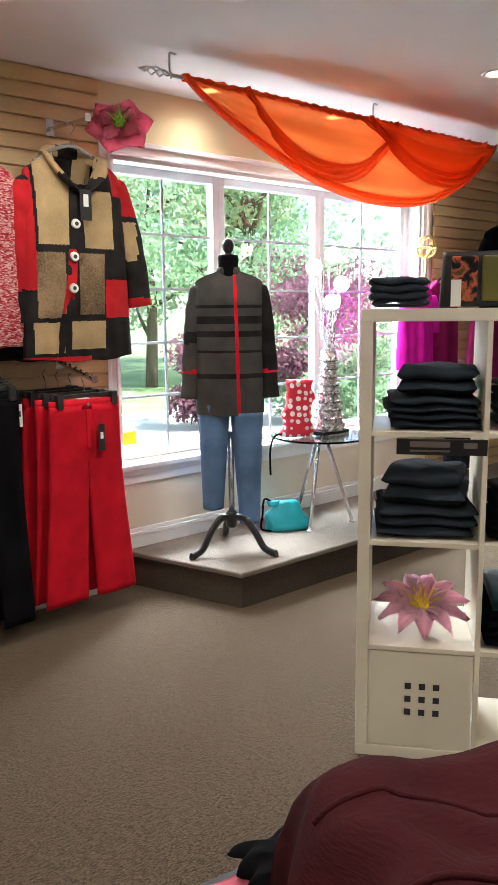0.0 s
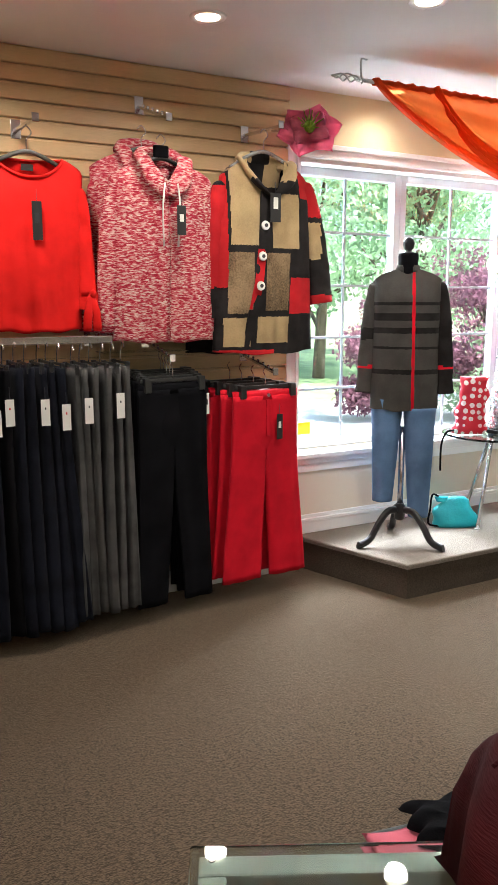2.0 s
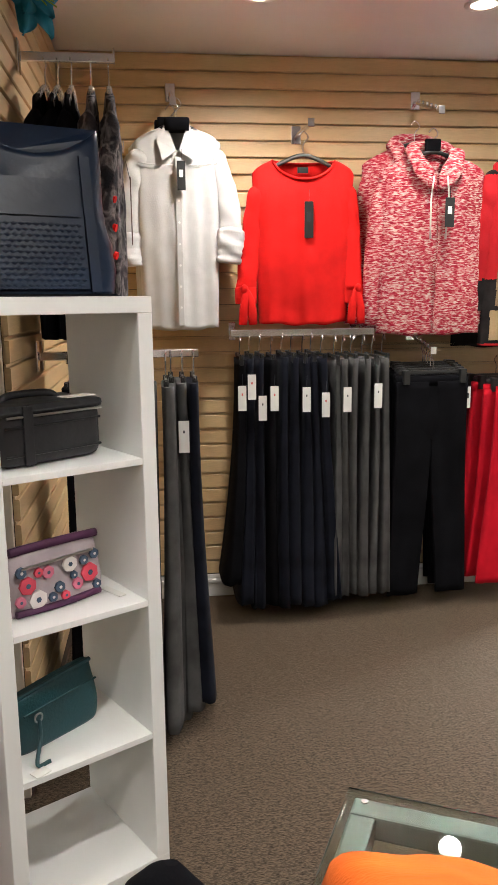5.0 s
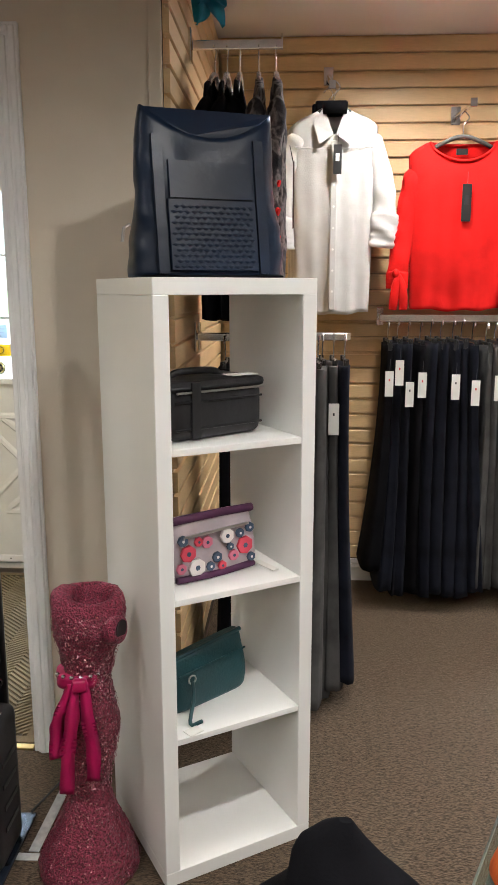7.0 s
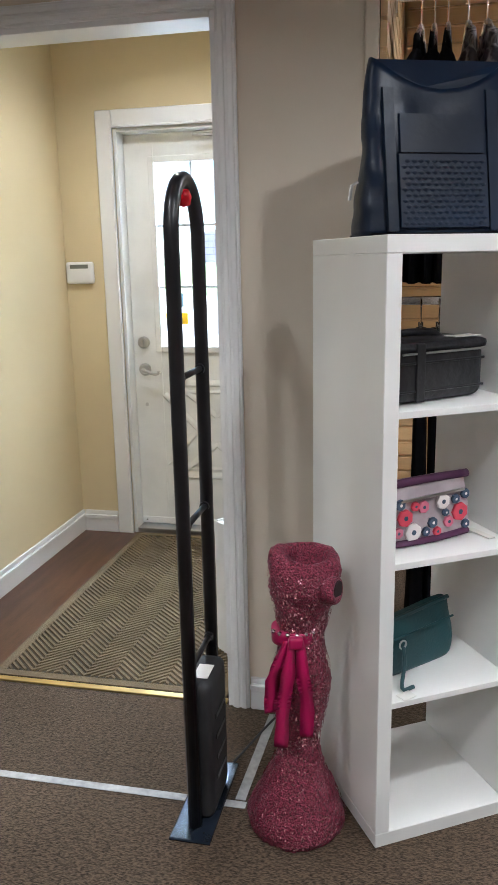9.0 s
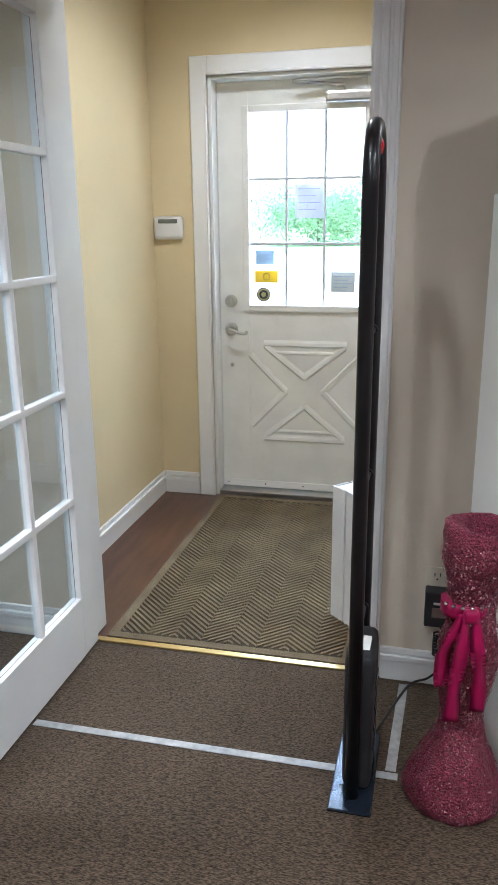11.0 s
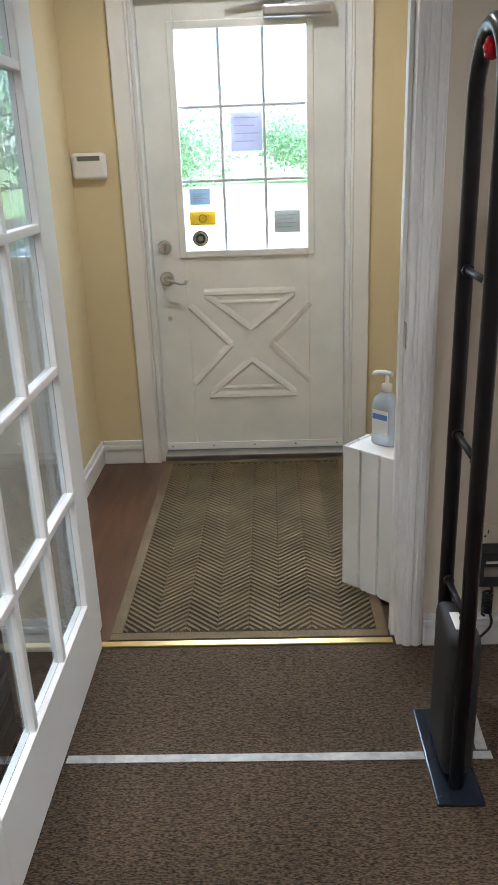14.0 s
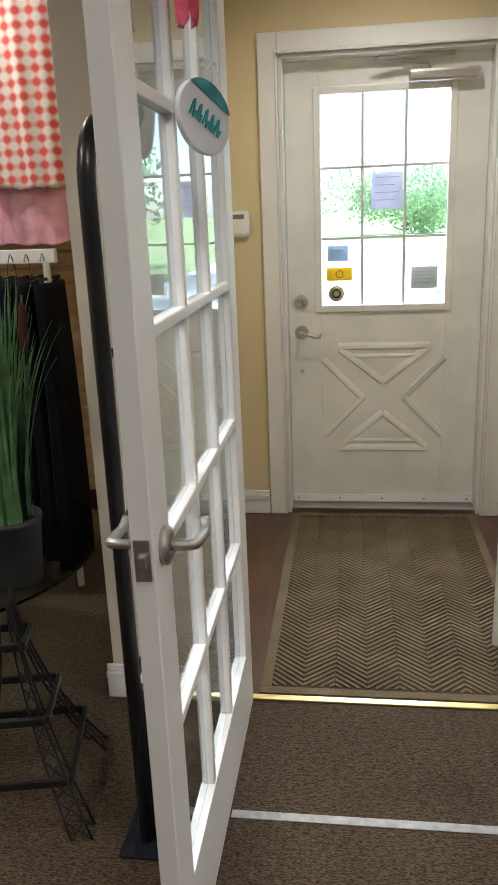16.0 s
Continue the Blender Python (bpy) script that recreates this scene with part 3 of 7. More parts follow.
for s in range(3):
    a, b = edges[s], edges[s + 1]
    w = bmesh.new()
    f = 0.045
    z0, z1 = WZ0, WZ1 - 0.02
    box(a, a + f, GY - 0.03, GY + 0.03, z0, z1, 0.004, w, 1)
    box(b - f, b, GY - 0.03, GY + 0.03, z0, z1, 0.004, w, 1)
    box(a + f, b - f, GY - 0.03, GY + 0.03, z0, z0 + f, 0.004, w, 1)
    box(a + f, b - f, GY - 0.03, GY + 0.03, z1 - f, z1, 0.004, w, 1)
    fr = part("window_frame", w, M_SASHSHADE, win)
    part("muntin", box((a + b) / 2 - 0.007, (a + b) / 2 + 0.007, GY - 0.006, GY + 0.008, z0 + f, z1 - f, 0.001), M_GRIDSHADE, fr)
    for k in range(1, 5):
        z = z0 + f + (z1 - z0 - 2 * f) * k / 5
        part("muntin", box(a + f, b - f, GY - 0.0065, GY + 0.0085, z - 0.007, z + 0.007, 0.001), M_GRIDSHADE, fr)
    part("pane", box(a + f - 0.004, b - f + 0.004, GY - 0.0025, GY + 0.0025, z0 + f - 0.004, z1 - f + 0.004), M_PANE, win).visible_shadow = False
tagged(part("alarm_sticker", box(2.19, 2.28, GY - 0.006, GY - 0.004, 0.74, 0.81), mat("yellow_vinyl", (0.85, 0.6, 0.01), 0.5)), "yellow warning sticker on the window pane", "sticker")

# carpeted display platform below the window
PL = [(2.10, BACK - 0.001), (2.33, 2.80), (6.2, 2.80), (6.2, BACK - 0.001)]
plat = tagged(new("display_platform"), "low display platform covered in grey-brown carpet", "platform", "", "structure")


def prism(pts, z0, z1, bev=0.0):
    bm = bmesh.new()
    lo, hi = [bm.verts.new((x, y, z0)) for x, y in pts], [bm.verts.new((x, y, z1)) for x, y in pts]
    bm.faces.new(lo)
    bm.faces.new(hi)
    for i in range(len(pts)):
        j = (i + 1) % len(pts)
        bm.faces.new((lo[i], lo[j], hi[j], hi[i]))
    if bev:
        bmesh.ops.bevel(bm, geom=[e for e in bm.edges if all(v in hi for v in e.verts)], offset=bev, segments=3, profile=0.5, affect="EDGES")
    return bm


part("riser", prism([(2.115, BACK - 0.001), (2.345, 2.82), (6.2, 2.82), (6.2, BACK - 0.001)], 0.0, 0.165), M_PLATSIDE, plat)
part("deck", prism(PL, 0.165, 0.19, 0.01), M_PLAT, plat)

# hall doormat with herringbone ribs
dm = thing("doormat", "olive brown ribbed doormat with herringbone rows", "doormat")
mx0, mx1, my0, my1 = -1.80, -0.925, 1.975, 3.49
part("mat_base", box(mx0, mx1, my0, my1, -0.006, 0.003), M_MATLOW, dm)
w = box(mx0, mx1, my0, my0 + 0.035, 0.003, 0.008, 0.002)
box(mx0, mx1, my1 - 0.035, my1, 0.003, 0.008, 0.002, w)
box(mx0, mx0 + 0.035, my0 + 0.035, my1 - 0.035, 0.003, 0.008, 0.002, w)
box(mx1 - 0.035, mx1, my0 + 0.035, my1 - 0.035, 0.003, 0.008, 0.002, w)
part("mat_border", w, M_MAT, dm)
V, F = [], []
cols = 8
cw = (mx1 - mx0 - 0.07) / cols
for c in range(cols):
    xa = mx0 + 0.035 + c * cw
    s = 1 if c % 2 else -1
    y = my0 - 0.02
    while y < my1 + 0.06:
        ya, yb = (y - 0.045, y + 0.045) if s > 0 else (y + 0.045, y - 0.045)
        lo, hi = my0 + 0.037, my1 - 0.037
        xb_, xe_ = xa + 0.0008, xa + cw - 0.0008
        sl = (yb - ya) / (xe_ - xb_)
        t0_, t1_ = sorted(((lo - ya) / sl, (hi - 0.018 - ya) / sl))
        u0, u1 = max(0.0, t0_), min(xe_ - xb_, t1_)
        if u1 - u0 > 0.008:
            b0 = len(V)
            for u_ in (u0, u1):
                x, yy = xb_ + u_, ya + sl * u_
                V += [(x, yy, 0.003), (x, yy + 0.002, 0.0085), (x, yy + 0.0145, 0.0085), (x, yy + 0.0165, 0.003)]
            for i in range(3):
                F.append((b0 + i, b0 + i + 1, b0 + 5 + i, b0 + 4 + i))
            F += [(b0, b0 + 1, b0 + 2, b0 + 3), (b0 + 4, b0 + 5, b0 + 6, b0 + 7)]
        y += 0.0262
me = bpy.data.meshes.new("mat_ribs")
me.from_pydata(V, [], F)
me.materials.append(M_MAT)
o = new("mat_ribs", me)
o.parent = dm
tagged(o, "", "", "", "stuff")
structure("threshold_strip", box(OPEN_L + 0.03, OPEN_R - 0.03, OPEN_Y + 0.004, OPEN_Y + 0.03, -0.004, 0.006, 0.003), M_BRASS, "thin brass threshold strip in the doorway", "threshold")
w = box(-1.81, -0.745, 1.455, 1.481, 0.001, 0.0025)
structure("floor_tape_1", w, M_TAPE, "worn white tape line on the carpet", "floor tape")
bm_ = box(-0.014, 0.014, 0.0, 0.42, 0.001, 0.0026)
bmesh.ops.transform(bm_, matrix=pose(-0.765, 1.487, 0, 0, 0, -2), verts=bm_.verts)
structure("floor_tape_2", bm_, M_TAPE, "worn white tape line running to the wall", "floor tape")

# recessed ceiling lamps: first six sighted, the rest unseen and added for brightness
RECESSED = [(0.39, 2.81), (1.255, 2.825), (2.583, 3.324), (3.493, 3.305), (4.353, 3.291), (3.493, 2.235), (0.4, 0.55), (1.9, 0.55), (-1.2, 0.5), (-2.9, 0.7), (-0.4, -1.4), (1.9, -1.4), (-2.6, -1.5), (3.8, -0.6), (-1.36, 2.75), (-2.95, 2.3), (-3.9, 0.7), (1.9, 2.3), (-0.95, -0.6)]
LAMP_SHARE = {(1.9, 2.3): 1.7, (3.493, 2.235): 1.2, (0.39, 2.81): 1.35, (1.255, 2.825): 0.65, (-1.2, 0.5): 0.6, (-0.95, -0.6): 0.75, (0.4, 0.55): 1.7}


def recessed_lamp(x, y, watts):
    l = thing("recessed_lamp", "round lit recessed ceiling spotlight, some added out of view", "ceiling light", pose(x, y, CEIL), "recessed ceiling lamps")
    part("trim_ring", lathe([(0.048, -0.001), (0.052, -0.006), (0.07, -0.006), (0.074, 0.0)], 28), M_TRIM, l, "", True)
    part("lens", disc(0, 0, -0.004, 0.047, 0.003, 24), M_LAMP, l)
    d = bpy.data.lights.new("spot", "SPOT")
    d.energy, d.spot_size, d.spot_blend, d.shadow_soft_size, d.color = watts, radians(160), 0.9, 0.05, (1.0, 0.94, 0.85)
    o = new("spot", d)
    o.parent = l
    o.location = (0, 0, -0.02)


LAMP_W = 10.5
for x, y in RECESSED:
    recessed_lamp(x, y, LAMP_W * LAMP_SHARE.get((x, y), 0.22 if y > 3.0 else 1.0))

# ---- fixtures and clothes ----
HANGER_K = mat("hanger_black", (0.02, 0.02, 0.02), 0.35)
M_HCLEAR = mat("clear_hanger", (0.75, 0.77, 0.78), 0.15, trans=0.7)
M_GREYH = mat("grey_felt_hanger", (0.10, 0.10, 0.095), 0.9)


def hanger(parent, z, w=0.2, material=None, y=0.0):
    """Shoulder bar and hook, hung at the parent's origin."""
    h = part("hanger", tube(smooth_path([(-w, y, z - 0.085), (-w * 0.5, y, z - 0.03), (0, y, z), (w * 0.5, y, z - 0.03), (w, y, z - 0.085)], 5), 0.009, 8), material or HANGER_K, parent, "", True)
    part("hook", tube(smooth_path([(0, y, z), (0, y, z + 0.045), (0.022, y, z + 0.075), (0, y, z + 0.1), (-0.02, y, z + 0.08)], 5), 0.0025, 6), M_CHROME, h, "", True)
    return h


def hang_tag(parent, x, y, z, w=0.04, h=0.1, material=None, back=None, size=1.0):
    t = part("tag", box(x - w / 2, x + w / 2, y - 0.001, y + 0.001, z - h, z, 0.0), material or M_TAGBLACK, parent)
    part("tag_print", box(x - w * 0.22 * size, x + w * 0.22 * size, y - 0.0022, y - 0.0012, z - h * (0.3 + 0.25 * size), z - h * 0.3), back or M_TAG, t)
    part("tag_string", tube([(x, y, z - 0.01), (x + 0.004, y + 0.012, z + 0.05)], 0.0012, 5), M_INK, t)
    return t


def garment_mesh(sh, hem, top, bot, depth, neck=0.075, fold=0.006, ph=0.0, k=34.0, n=72, slope=0.055, levels=44, waist=None, scoop=0.05, hemdip=0.012):
    """Front and back panels of a hung top, joined along the sides and over sloping shoulders, open at the neck."""
    bm = bmesh.new()
    nx = max(24, n // 2)
    sheets = []
    for side in (-1, 1):
        g = []
        for i in range(nx + 1):
            u = -1 + 2 * i / nx
            a = abs(u) * sh
            if a < neck:
                zt = top - (scoop if side < 0 else 0.014) * math.cos(math.pi / 2 * a / neck) ** 0.8
            else:
                q = (a - neck) / (sh - neck)
                zt = top - slope * q - 0.016 * q ** 5
            row = []
            for j in range(levels + 1):
                t = j / levels
                zb = bot + hemdip * u * u + 0.004 * math.sin(9 * u + ph)
                z = zb + (zt - zb) * t
                tz = (z - bot) / (top - bot)
                w = hem + (sh - hem) * max(0, tz) ** 1.2
                if waist:
                    w -= waist * math.sin(math.pi * min(1, max(0, tz) * 1.1)) ** 2
                x = u * w
                e = max(0.0, 1 - abs(u) ** 3) ** 0.5
                d = depth * (0.6 + 0.4 * math.sin(math.pi * (0.12 + 0.6 * tz))) * (1 - 0.72 * max(0, (tz - 0.78) / 0.22) ** 1.5)
                amp = fold * (1.25 - t) + 0.001
                f = amp * (math.sin(k * x + ph + 1.6 * t) + 0.6 * math.sin(2.3 * k * x + 1.7 * ph + t)) * e
                f += e * (0.010 * noise.noise((x * 6 + ph, z * 3.2, side + ph)) + 0.005 * noise.noise((x * 15 + z * 9, z * 11 - x * 6 + ph, side)))
                row.append(bm.verts.new((x, side * max(0.003 * e, d * e + f), z)))
            g.append(row)
        for i in range(nx):
            for j in range(levels):
                bm.faces.new((g[i][j], g[i + 1][j], g[i + 1][j + 1], g[i][j + 1]))
        sheets.append(g)
    fr, bk = sheets
    for i in range(nx):
        um = abs(-1 + 2 * (i + 0.5) / nx) * sh
        if um > neck:
            bm.faces.new((fr[i][-1], fr[i + 1][-1], bk[i + 1][-1], bk[i][-1]))
        bm.faces.new((fr[i][0], fr[i + 1][0], bk[i + 1][0], bk[i][0]))
    bmesh.ops.remove_doubles(bm, verts=[v for g in sheets for c in (g[0], g[-1]) for v in c], dist=0.0004)
    return bm


def sleeve_mesh(pts, r0, r1, flat=0.62, wr=0.004, seed=0, n=22):
    """A hanging sleeve: rounded at the shoulder, flattened, creased at the elbow."""
    p = smooth_path(pts, 34 if n >= 24 else 8)
    m = len(p) - 1
    rad = []
    for i in range(m + 1):
        f = i / m
        cap = min(1.0, 0.35 + 0.65 * math.sin(math.pi / 2 * min(1, f / 0.16)))
        rad.append((r0 + (r1 - r0) * f) * cap + wr * 0.5 * math.sin(32 * f + seed) * f)
    bm = tube(p, rad, n, flat=flat)
    for v in bm.verts:
        q = noise.noise((v.co.x * 14 + seed, v.co.y * 14, v.co.z * 16 + v.co.x * 10)) * wr * 2.2 + wr * 0.5 * math.sin(55 * v.co.z + 30 * v.co.x + seed)
        v.co.y += q
        v.co.x += 0.4 * q
    return bm


def face_out(x, z, label="chrome waterfall bracket with balls on slatwall", reach=0.36, fall=0.12, y=BACK - 0.024, balls=True):
    """Display arm: hooked plate in a groove and a bar that slopes down with balls."""
    b = thing("display_bracket", label, "bracket", pose(x, y, z), "display brackets")
    part("plate", box(-0.022, 0.022, -0.006, 0.0, -0.035, 0.045, 0.003), M_CHROME, b)
    arm = part("arm", box(-0.009, 0.009, -reach, -0.005, -0.006, 0.006, 0.002), M_CHROME, b)
    for v in arm.data.vertices:
        v.co.z += fall * v.co.y / reach
    if balls:
        for i in range(6):
            yy = -0.06 - i * (reach - 0.08) / 5
            part("ball", lathe([(0.001, -0.008), (0.006, -0.005), (0.008, 0), (0.006, 0.005), (0.001, 0.008)], 10), M_CHROME, b, "", True).location = (0, yy, 0.012 + fall * yy / reach)
    part("tip", box(-0.014, 0.014, -reach - 0.004, -reach, -fall - 0.012, -fall + 0.022, 0.002), M_CHROME, b)
    return b


def top_garment(name, label, category, x, y, sh, hem, top, bot, depth, material, fold=0.006, ph=0.0, sleeves=(), waist=None, hang=None, group="hung tops", slope=0.055, neck=0.075, hz=0.02, scoop=0.05):
    g = thing(name, label, category, pose(x, y, 0), group)
    part("body", garment_mesh(sh, hem, top, bot, depth, neck, fold, ph, slope=slope, waist=waist, scoop=scoop), material, g, "", True)
    for i, (pts, r0, r1) in enumerate(sleeves):
        part("sleeve", sleeve_mesh(pts, r0, r1, seed=i * 2 + ph), material, g, "", True)
    hanger(g, top + hz, sh * 0.8, hang)
    return g


# -- back wall, upper row --
ARMS = [(0.07, 2.40), (0.648, 2.225), (1.216, 2.385), (1.77, 2.31)]
face_out(*ARMS[0])
face_out(*ARMS[1], label="chrome straight bracket on slatwall", fall=0.02, balls=False)
face_out(*ARMS[2])
face_out(*ARMS[3], label="chrome straight bracket on slatwall", fall=0.02, balls=False)
# white shirts, three deep
for i, dy in enumerate((0.0, 0.06, 0.12)):
    g = top_garment("white_shirt", "white cotton blouse with rolled sleeves on a hanger", "shirt", 0.088 - 0.012 * i, 3.27 + dy, 0.19, 0.168, 2.21, 1.35, 0.05, M_WSHIRT, 0.006, 1.0 + i, (
        ([(-0.15, 0, 2.125), (-0.178, 0, 2.03), (-0.212, 0.0, 1.9), (-0.215, 0.01, 1.72)], 0.05, 0.05),
        ([(0.15, 0, 2.125), (0.178, 0, 2.03), (0.218, 0.0, 1.9), (0.228, -0.01, 1.74)], 0.05, 0.05)), neck=0.066, slope=0.05, scoop=0.10)
    if i == 0:
        part("placket", box(-0.014, 0.014, -0.066, -0.048, 1.37, 2.08, 0.004), M_WSHIRT, g)
        for k in range(7):
            part("button", tube([(0, -0.066, 1.45 + k * 0.09), (0, -0.0685, 1.45 + k * 0.09)], 0.005, 10), M_TAG, g)
        for s in (-1, 1):
            bm = bmesh.new()
            vs = [bm.verts.new(p) for p in ((s * 0.006, -0.058, 2.105), (s * 0.048, -0.03, 2.225), (s * 0.088, -0.042, 2.15), (s * 0.066, -0.068, 2.065))]
            bm.faces.new(vs)
            r = bmesh.ops.extrude_face_region(bm, geom=list(bm.faces))
            bmesh.ops.translate(bm, vec=(0, 0.006, 0), verts=[v for v in r["geom"] if isinstance(v, bmesh.types.BMVert)])
            part("collar_leaf", bm, M_WSHIRT, g)
        part("yoke_seam", tube(smooth_path([(-0.17, -0.034, 2.06), (-0.09, -0.048, 2.05), (-0.02, -0.052, 2.05)], 5), 0.0022, 5), M_WSHIRT, g, "", True)
        part("yoke_seam", tube(smooth_path([(0.17, -0.034, 2.06), (0.09, -0.048, 2.05), (0.02, -0.052, 2.05)], 5), 0.0022, 5), M_WSHIRT, g, "", True)
        part("rolled_cuff", sleeve_mesh([(0.228, -0.012, 1.80), (0.222, -0.014, 1.72), (0.214, -0.012, 1.64)], 0.064, 0.054, seed=4, wr=0.009), M_WSHIRT, g, "", True)
        part("rolled_cuff", sleeve_mesh([(-0.215, 0.0, 1.78), (-0.215, 0.0, 1.70), (-0.212, 0.0, 1.63)], 0.060, 0.052, seed=2, wr=0.009), M_WSHIRT, g, "", True)
        hang_tag(g, 0.012, -0.085, 2.06, 0.035, 0.12)
        # Black panel added to paint the shade inside the shirt's neck.
        part("neck_shade_panel", loft([ring(0, -0.02, 2.19 + 0.05 * q, 0.055, 0.034, 20) for q in range(2)]), M_BLACKCLOTH, g, "black panel painting the shade inside the neck", True)
    else:
        part("size_label", box(-0.07, 0.07, -0.04, -0.02, 2.20, 2.26, 0.01), M_BLACKCLOTH, g)
# red top with tied cuffs
g = top_garment("red_knit_top", "bright red knit top with tied cuffs on a hanger", "top", 0.642, 3.28, 0.232, 0.203, 2.082, 1.365, 0.055, M_RED, 0.0035, 0.4, (
    ([(-0.185, 0, 1.985), (-0.21, 0, 1.88), (-0.238, 0, 1.72), (-0.262, -0.008, 1.52)], 0.05, 0.046),
    ([(0.185, 0, 1.985), (0.205, 0, 1.88), (0.218, 0, 1.72), (0.23, -0.008, 1.52)], 0.05, 0.046)), hang=M_GREYH, neck=0.142, hz=0.022, slope=0.042, scoop=0.085)
part("neckband", tube(smooth_path([(-0.142, -0.012, 2.08), (-0.11, -0.03, 2.035), (-0.05, -0.046, 2.004), (0, -0.05, 1.998), (0.05, -0.046, 2.004), (0.11, -0.03, 2.035), (0.142, -0.012, 2.08)], 5), 0.006, 6), M_RED, g, "", True)
part("back_neckband", tube(smooth_path([(-0.142, 0.012, 2.08), (-0.06, 0.02, 2.072), (0.06, 0.02, 2.072), (0.142, 0.012, 2.08)], 5), 0.005, 6), M_RED, g, "", True)
for s in (-1, 1):
    kx = -0.262 if s < 0 else 0.232
    part("cuff", sleeve_mesh([(kx, -0.008, 1.545), (kx, -0.01, 1.50), (kx, -0.01, 1.462)], 0.05, 0.05, seed=s, wr=0.003), M_RED, g, "", True)
    kn = part("cuff_knot", lathe([(0.004, 1.502), (0.014, 1.512), (0.02, 1.526), (0.014, 1.54), (0.004, 1.548)], 12, None, kx + s * 0.012, -0.045), M_RED, g, "", True)
    for d in (-0.02, 0.026):
        part("tie_end", tube(smooth_path([(kx, -0.05, 1.525), (kx + d * 0.7, -0.06, 1.46), (kx + d, -0.05, 1.37)], 4), [0.008, 0.012, 0.016, 0.018, 0.018, 0.02, 0.02, 0.02, 0.018], 8, flat=0.35), M_RED, kn, "", True)
hang_tag(g, 0.012, -0.075, 1.90, 0.04, 0.155, M_TAGBLACK, M_INK)
part("neck_label", box(-0.024, 0.024, 0.004, 0.012, 2.03, 2.055), M_TAGBLACK, g)
# marled knit hooded tops, two on one arm
for i in (1, 0):
    g = top_garment("marled_jacket", "red and white marled knit jacket with cowl collar", "jacket", 1.222 - 0.045 * i, 3.25 + 0.12 * i, 0.245, 0.248, 2.10 + 0.055 * i, 1.312 + 0.02 * i, 0.075, M_TWEED, 0.005, 2.2 + i, (
        ([(-0.195, 0, 2.0 + 0.05 * i), (-0.225, 0, 1.9), (-0.25, 0.0, 1.75), (-0.272, 0.01, 1.36)], 0.05, 0.046),
        ([(0.195, 0, 2.0 + 0.05 * i), (0.22, 0, 1.9), (0.24, 0.0, 1.75), (0.262, 0.01, 1.36)], 0.05, 0.046)), neck=0.10, slope=0.06, scoop=0.08)
    for s in (-1, 1):
        part("cowl_collar", tube(smooth_path([(s * 0.095, 0.03, 2.12 + 0.05 * i), (s * 0.10, -0.035, 2.11 + 0.05 * i), (s * 0.068, -0.075, 2.03 + 0.05 * i), (s * 0.012, -0.088, 1.945 + 0.05 * i)], 6), [0.028] * 4 + [0.036] * 6 + [0.04, 0.044, 0.046, 0.046, 0.044, 0.04, 0.03, 0.022, 0.014], 14, flat=0.45), M_TWEED, g, "", True)
    part("cowl_back", tube(smooth_path([(-0.1, 0.02, 2.11 + 0.05 * i), (-0.06, 0.045, 2.145 + 0.05 * i), (0.06, 0.045, 2.145 + 0.05 * i), (0.1, 0.02, 2.11 + 0.05 * i)], 5), 0.03, 12), M_TWEED, g, "", True)
    part("centre_seam", tube(smooth_path([(0.0, -0.078, 1.94), (0.004, -0.084, 1.7), (0.0, -0.07, 1.33)], 8), 0.0028, 5), M_TWEED, g, "", True)
for s in (-1, 1):
    part("drawcord", tube(smooth_path([(s * 0.03, -0.115, 2.0), (s * 0.04, -0.112, 1.9), (s * 0.035, -0.1, 1.76)], 5), 0.004, 6), M_TAG, g, "", True)
    part("cord_tip", tube([(s * 0.035, -0.1, 1.76), (s * 0.034, -0.1, 1.735)], 0.005, 6), M_SATIN, g)
hang_tag(g, 0.045, -0.115, 1.91, 0.042, 0.125)
part("size_label", box(-0.035, 0.035, -0.012, 0.012, 2.12, 2.175, 0.008), M_BLACKCLOTH, g)


def blocks(bm, colour):
    for f in bm.faces:
        c = f.calc_center_median()
        f.material_index = colour(c.x, c.y, c.z)


M_TAN = mat("camel_wool", (0.37, 0.265, 0.14), 0.95, var=0.14, scale=10, bump=0.4, bscale=140, fine=0.5, sheen=0.4)
M_COATRED = mat("red_wool", (0.42, 0.015, 0.02), 0.95, var=0.14, scale=10, bump=0.4, bscale=140, sheen=0.3)
M_COATBLK = mat("black_wool", (0.016, 0.014, 0.014), 0.95, var=0.3, scale=10, bump=0.4, bscale=140, sheen=0.2)
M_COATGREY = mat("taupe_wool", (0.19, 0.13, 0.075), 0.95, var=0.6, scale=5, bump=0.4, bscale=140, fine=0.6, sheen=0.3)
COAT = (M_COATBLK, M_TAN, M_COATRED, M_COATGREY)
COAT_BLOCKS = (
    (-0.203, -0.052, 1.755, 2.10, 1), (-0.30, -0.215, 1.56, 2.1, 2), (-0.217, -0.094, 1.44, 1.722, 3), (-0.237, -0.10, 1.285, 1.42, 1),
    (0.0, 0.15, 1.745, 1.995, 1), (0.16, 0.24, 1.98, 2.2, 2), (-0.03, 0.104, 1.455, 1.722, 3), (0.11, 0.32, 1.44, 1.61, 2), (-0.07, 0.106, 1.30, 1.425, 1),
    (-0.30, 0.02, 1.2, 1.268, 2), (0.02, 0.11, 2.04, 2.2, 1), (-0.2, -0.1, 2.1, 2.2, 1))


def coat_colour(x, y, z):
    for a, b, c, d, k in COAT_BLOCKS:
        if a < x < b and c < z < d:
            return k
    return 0


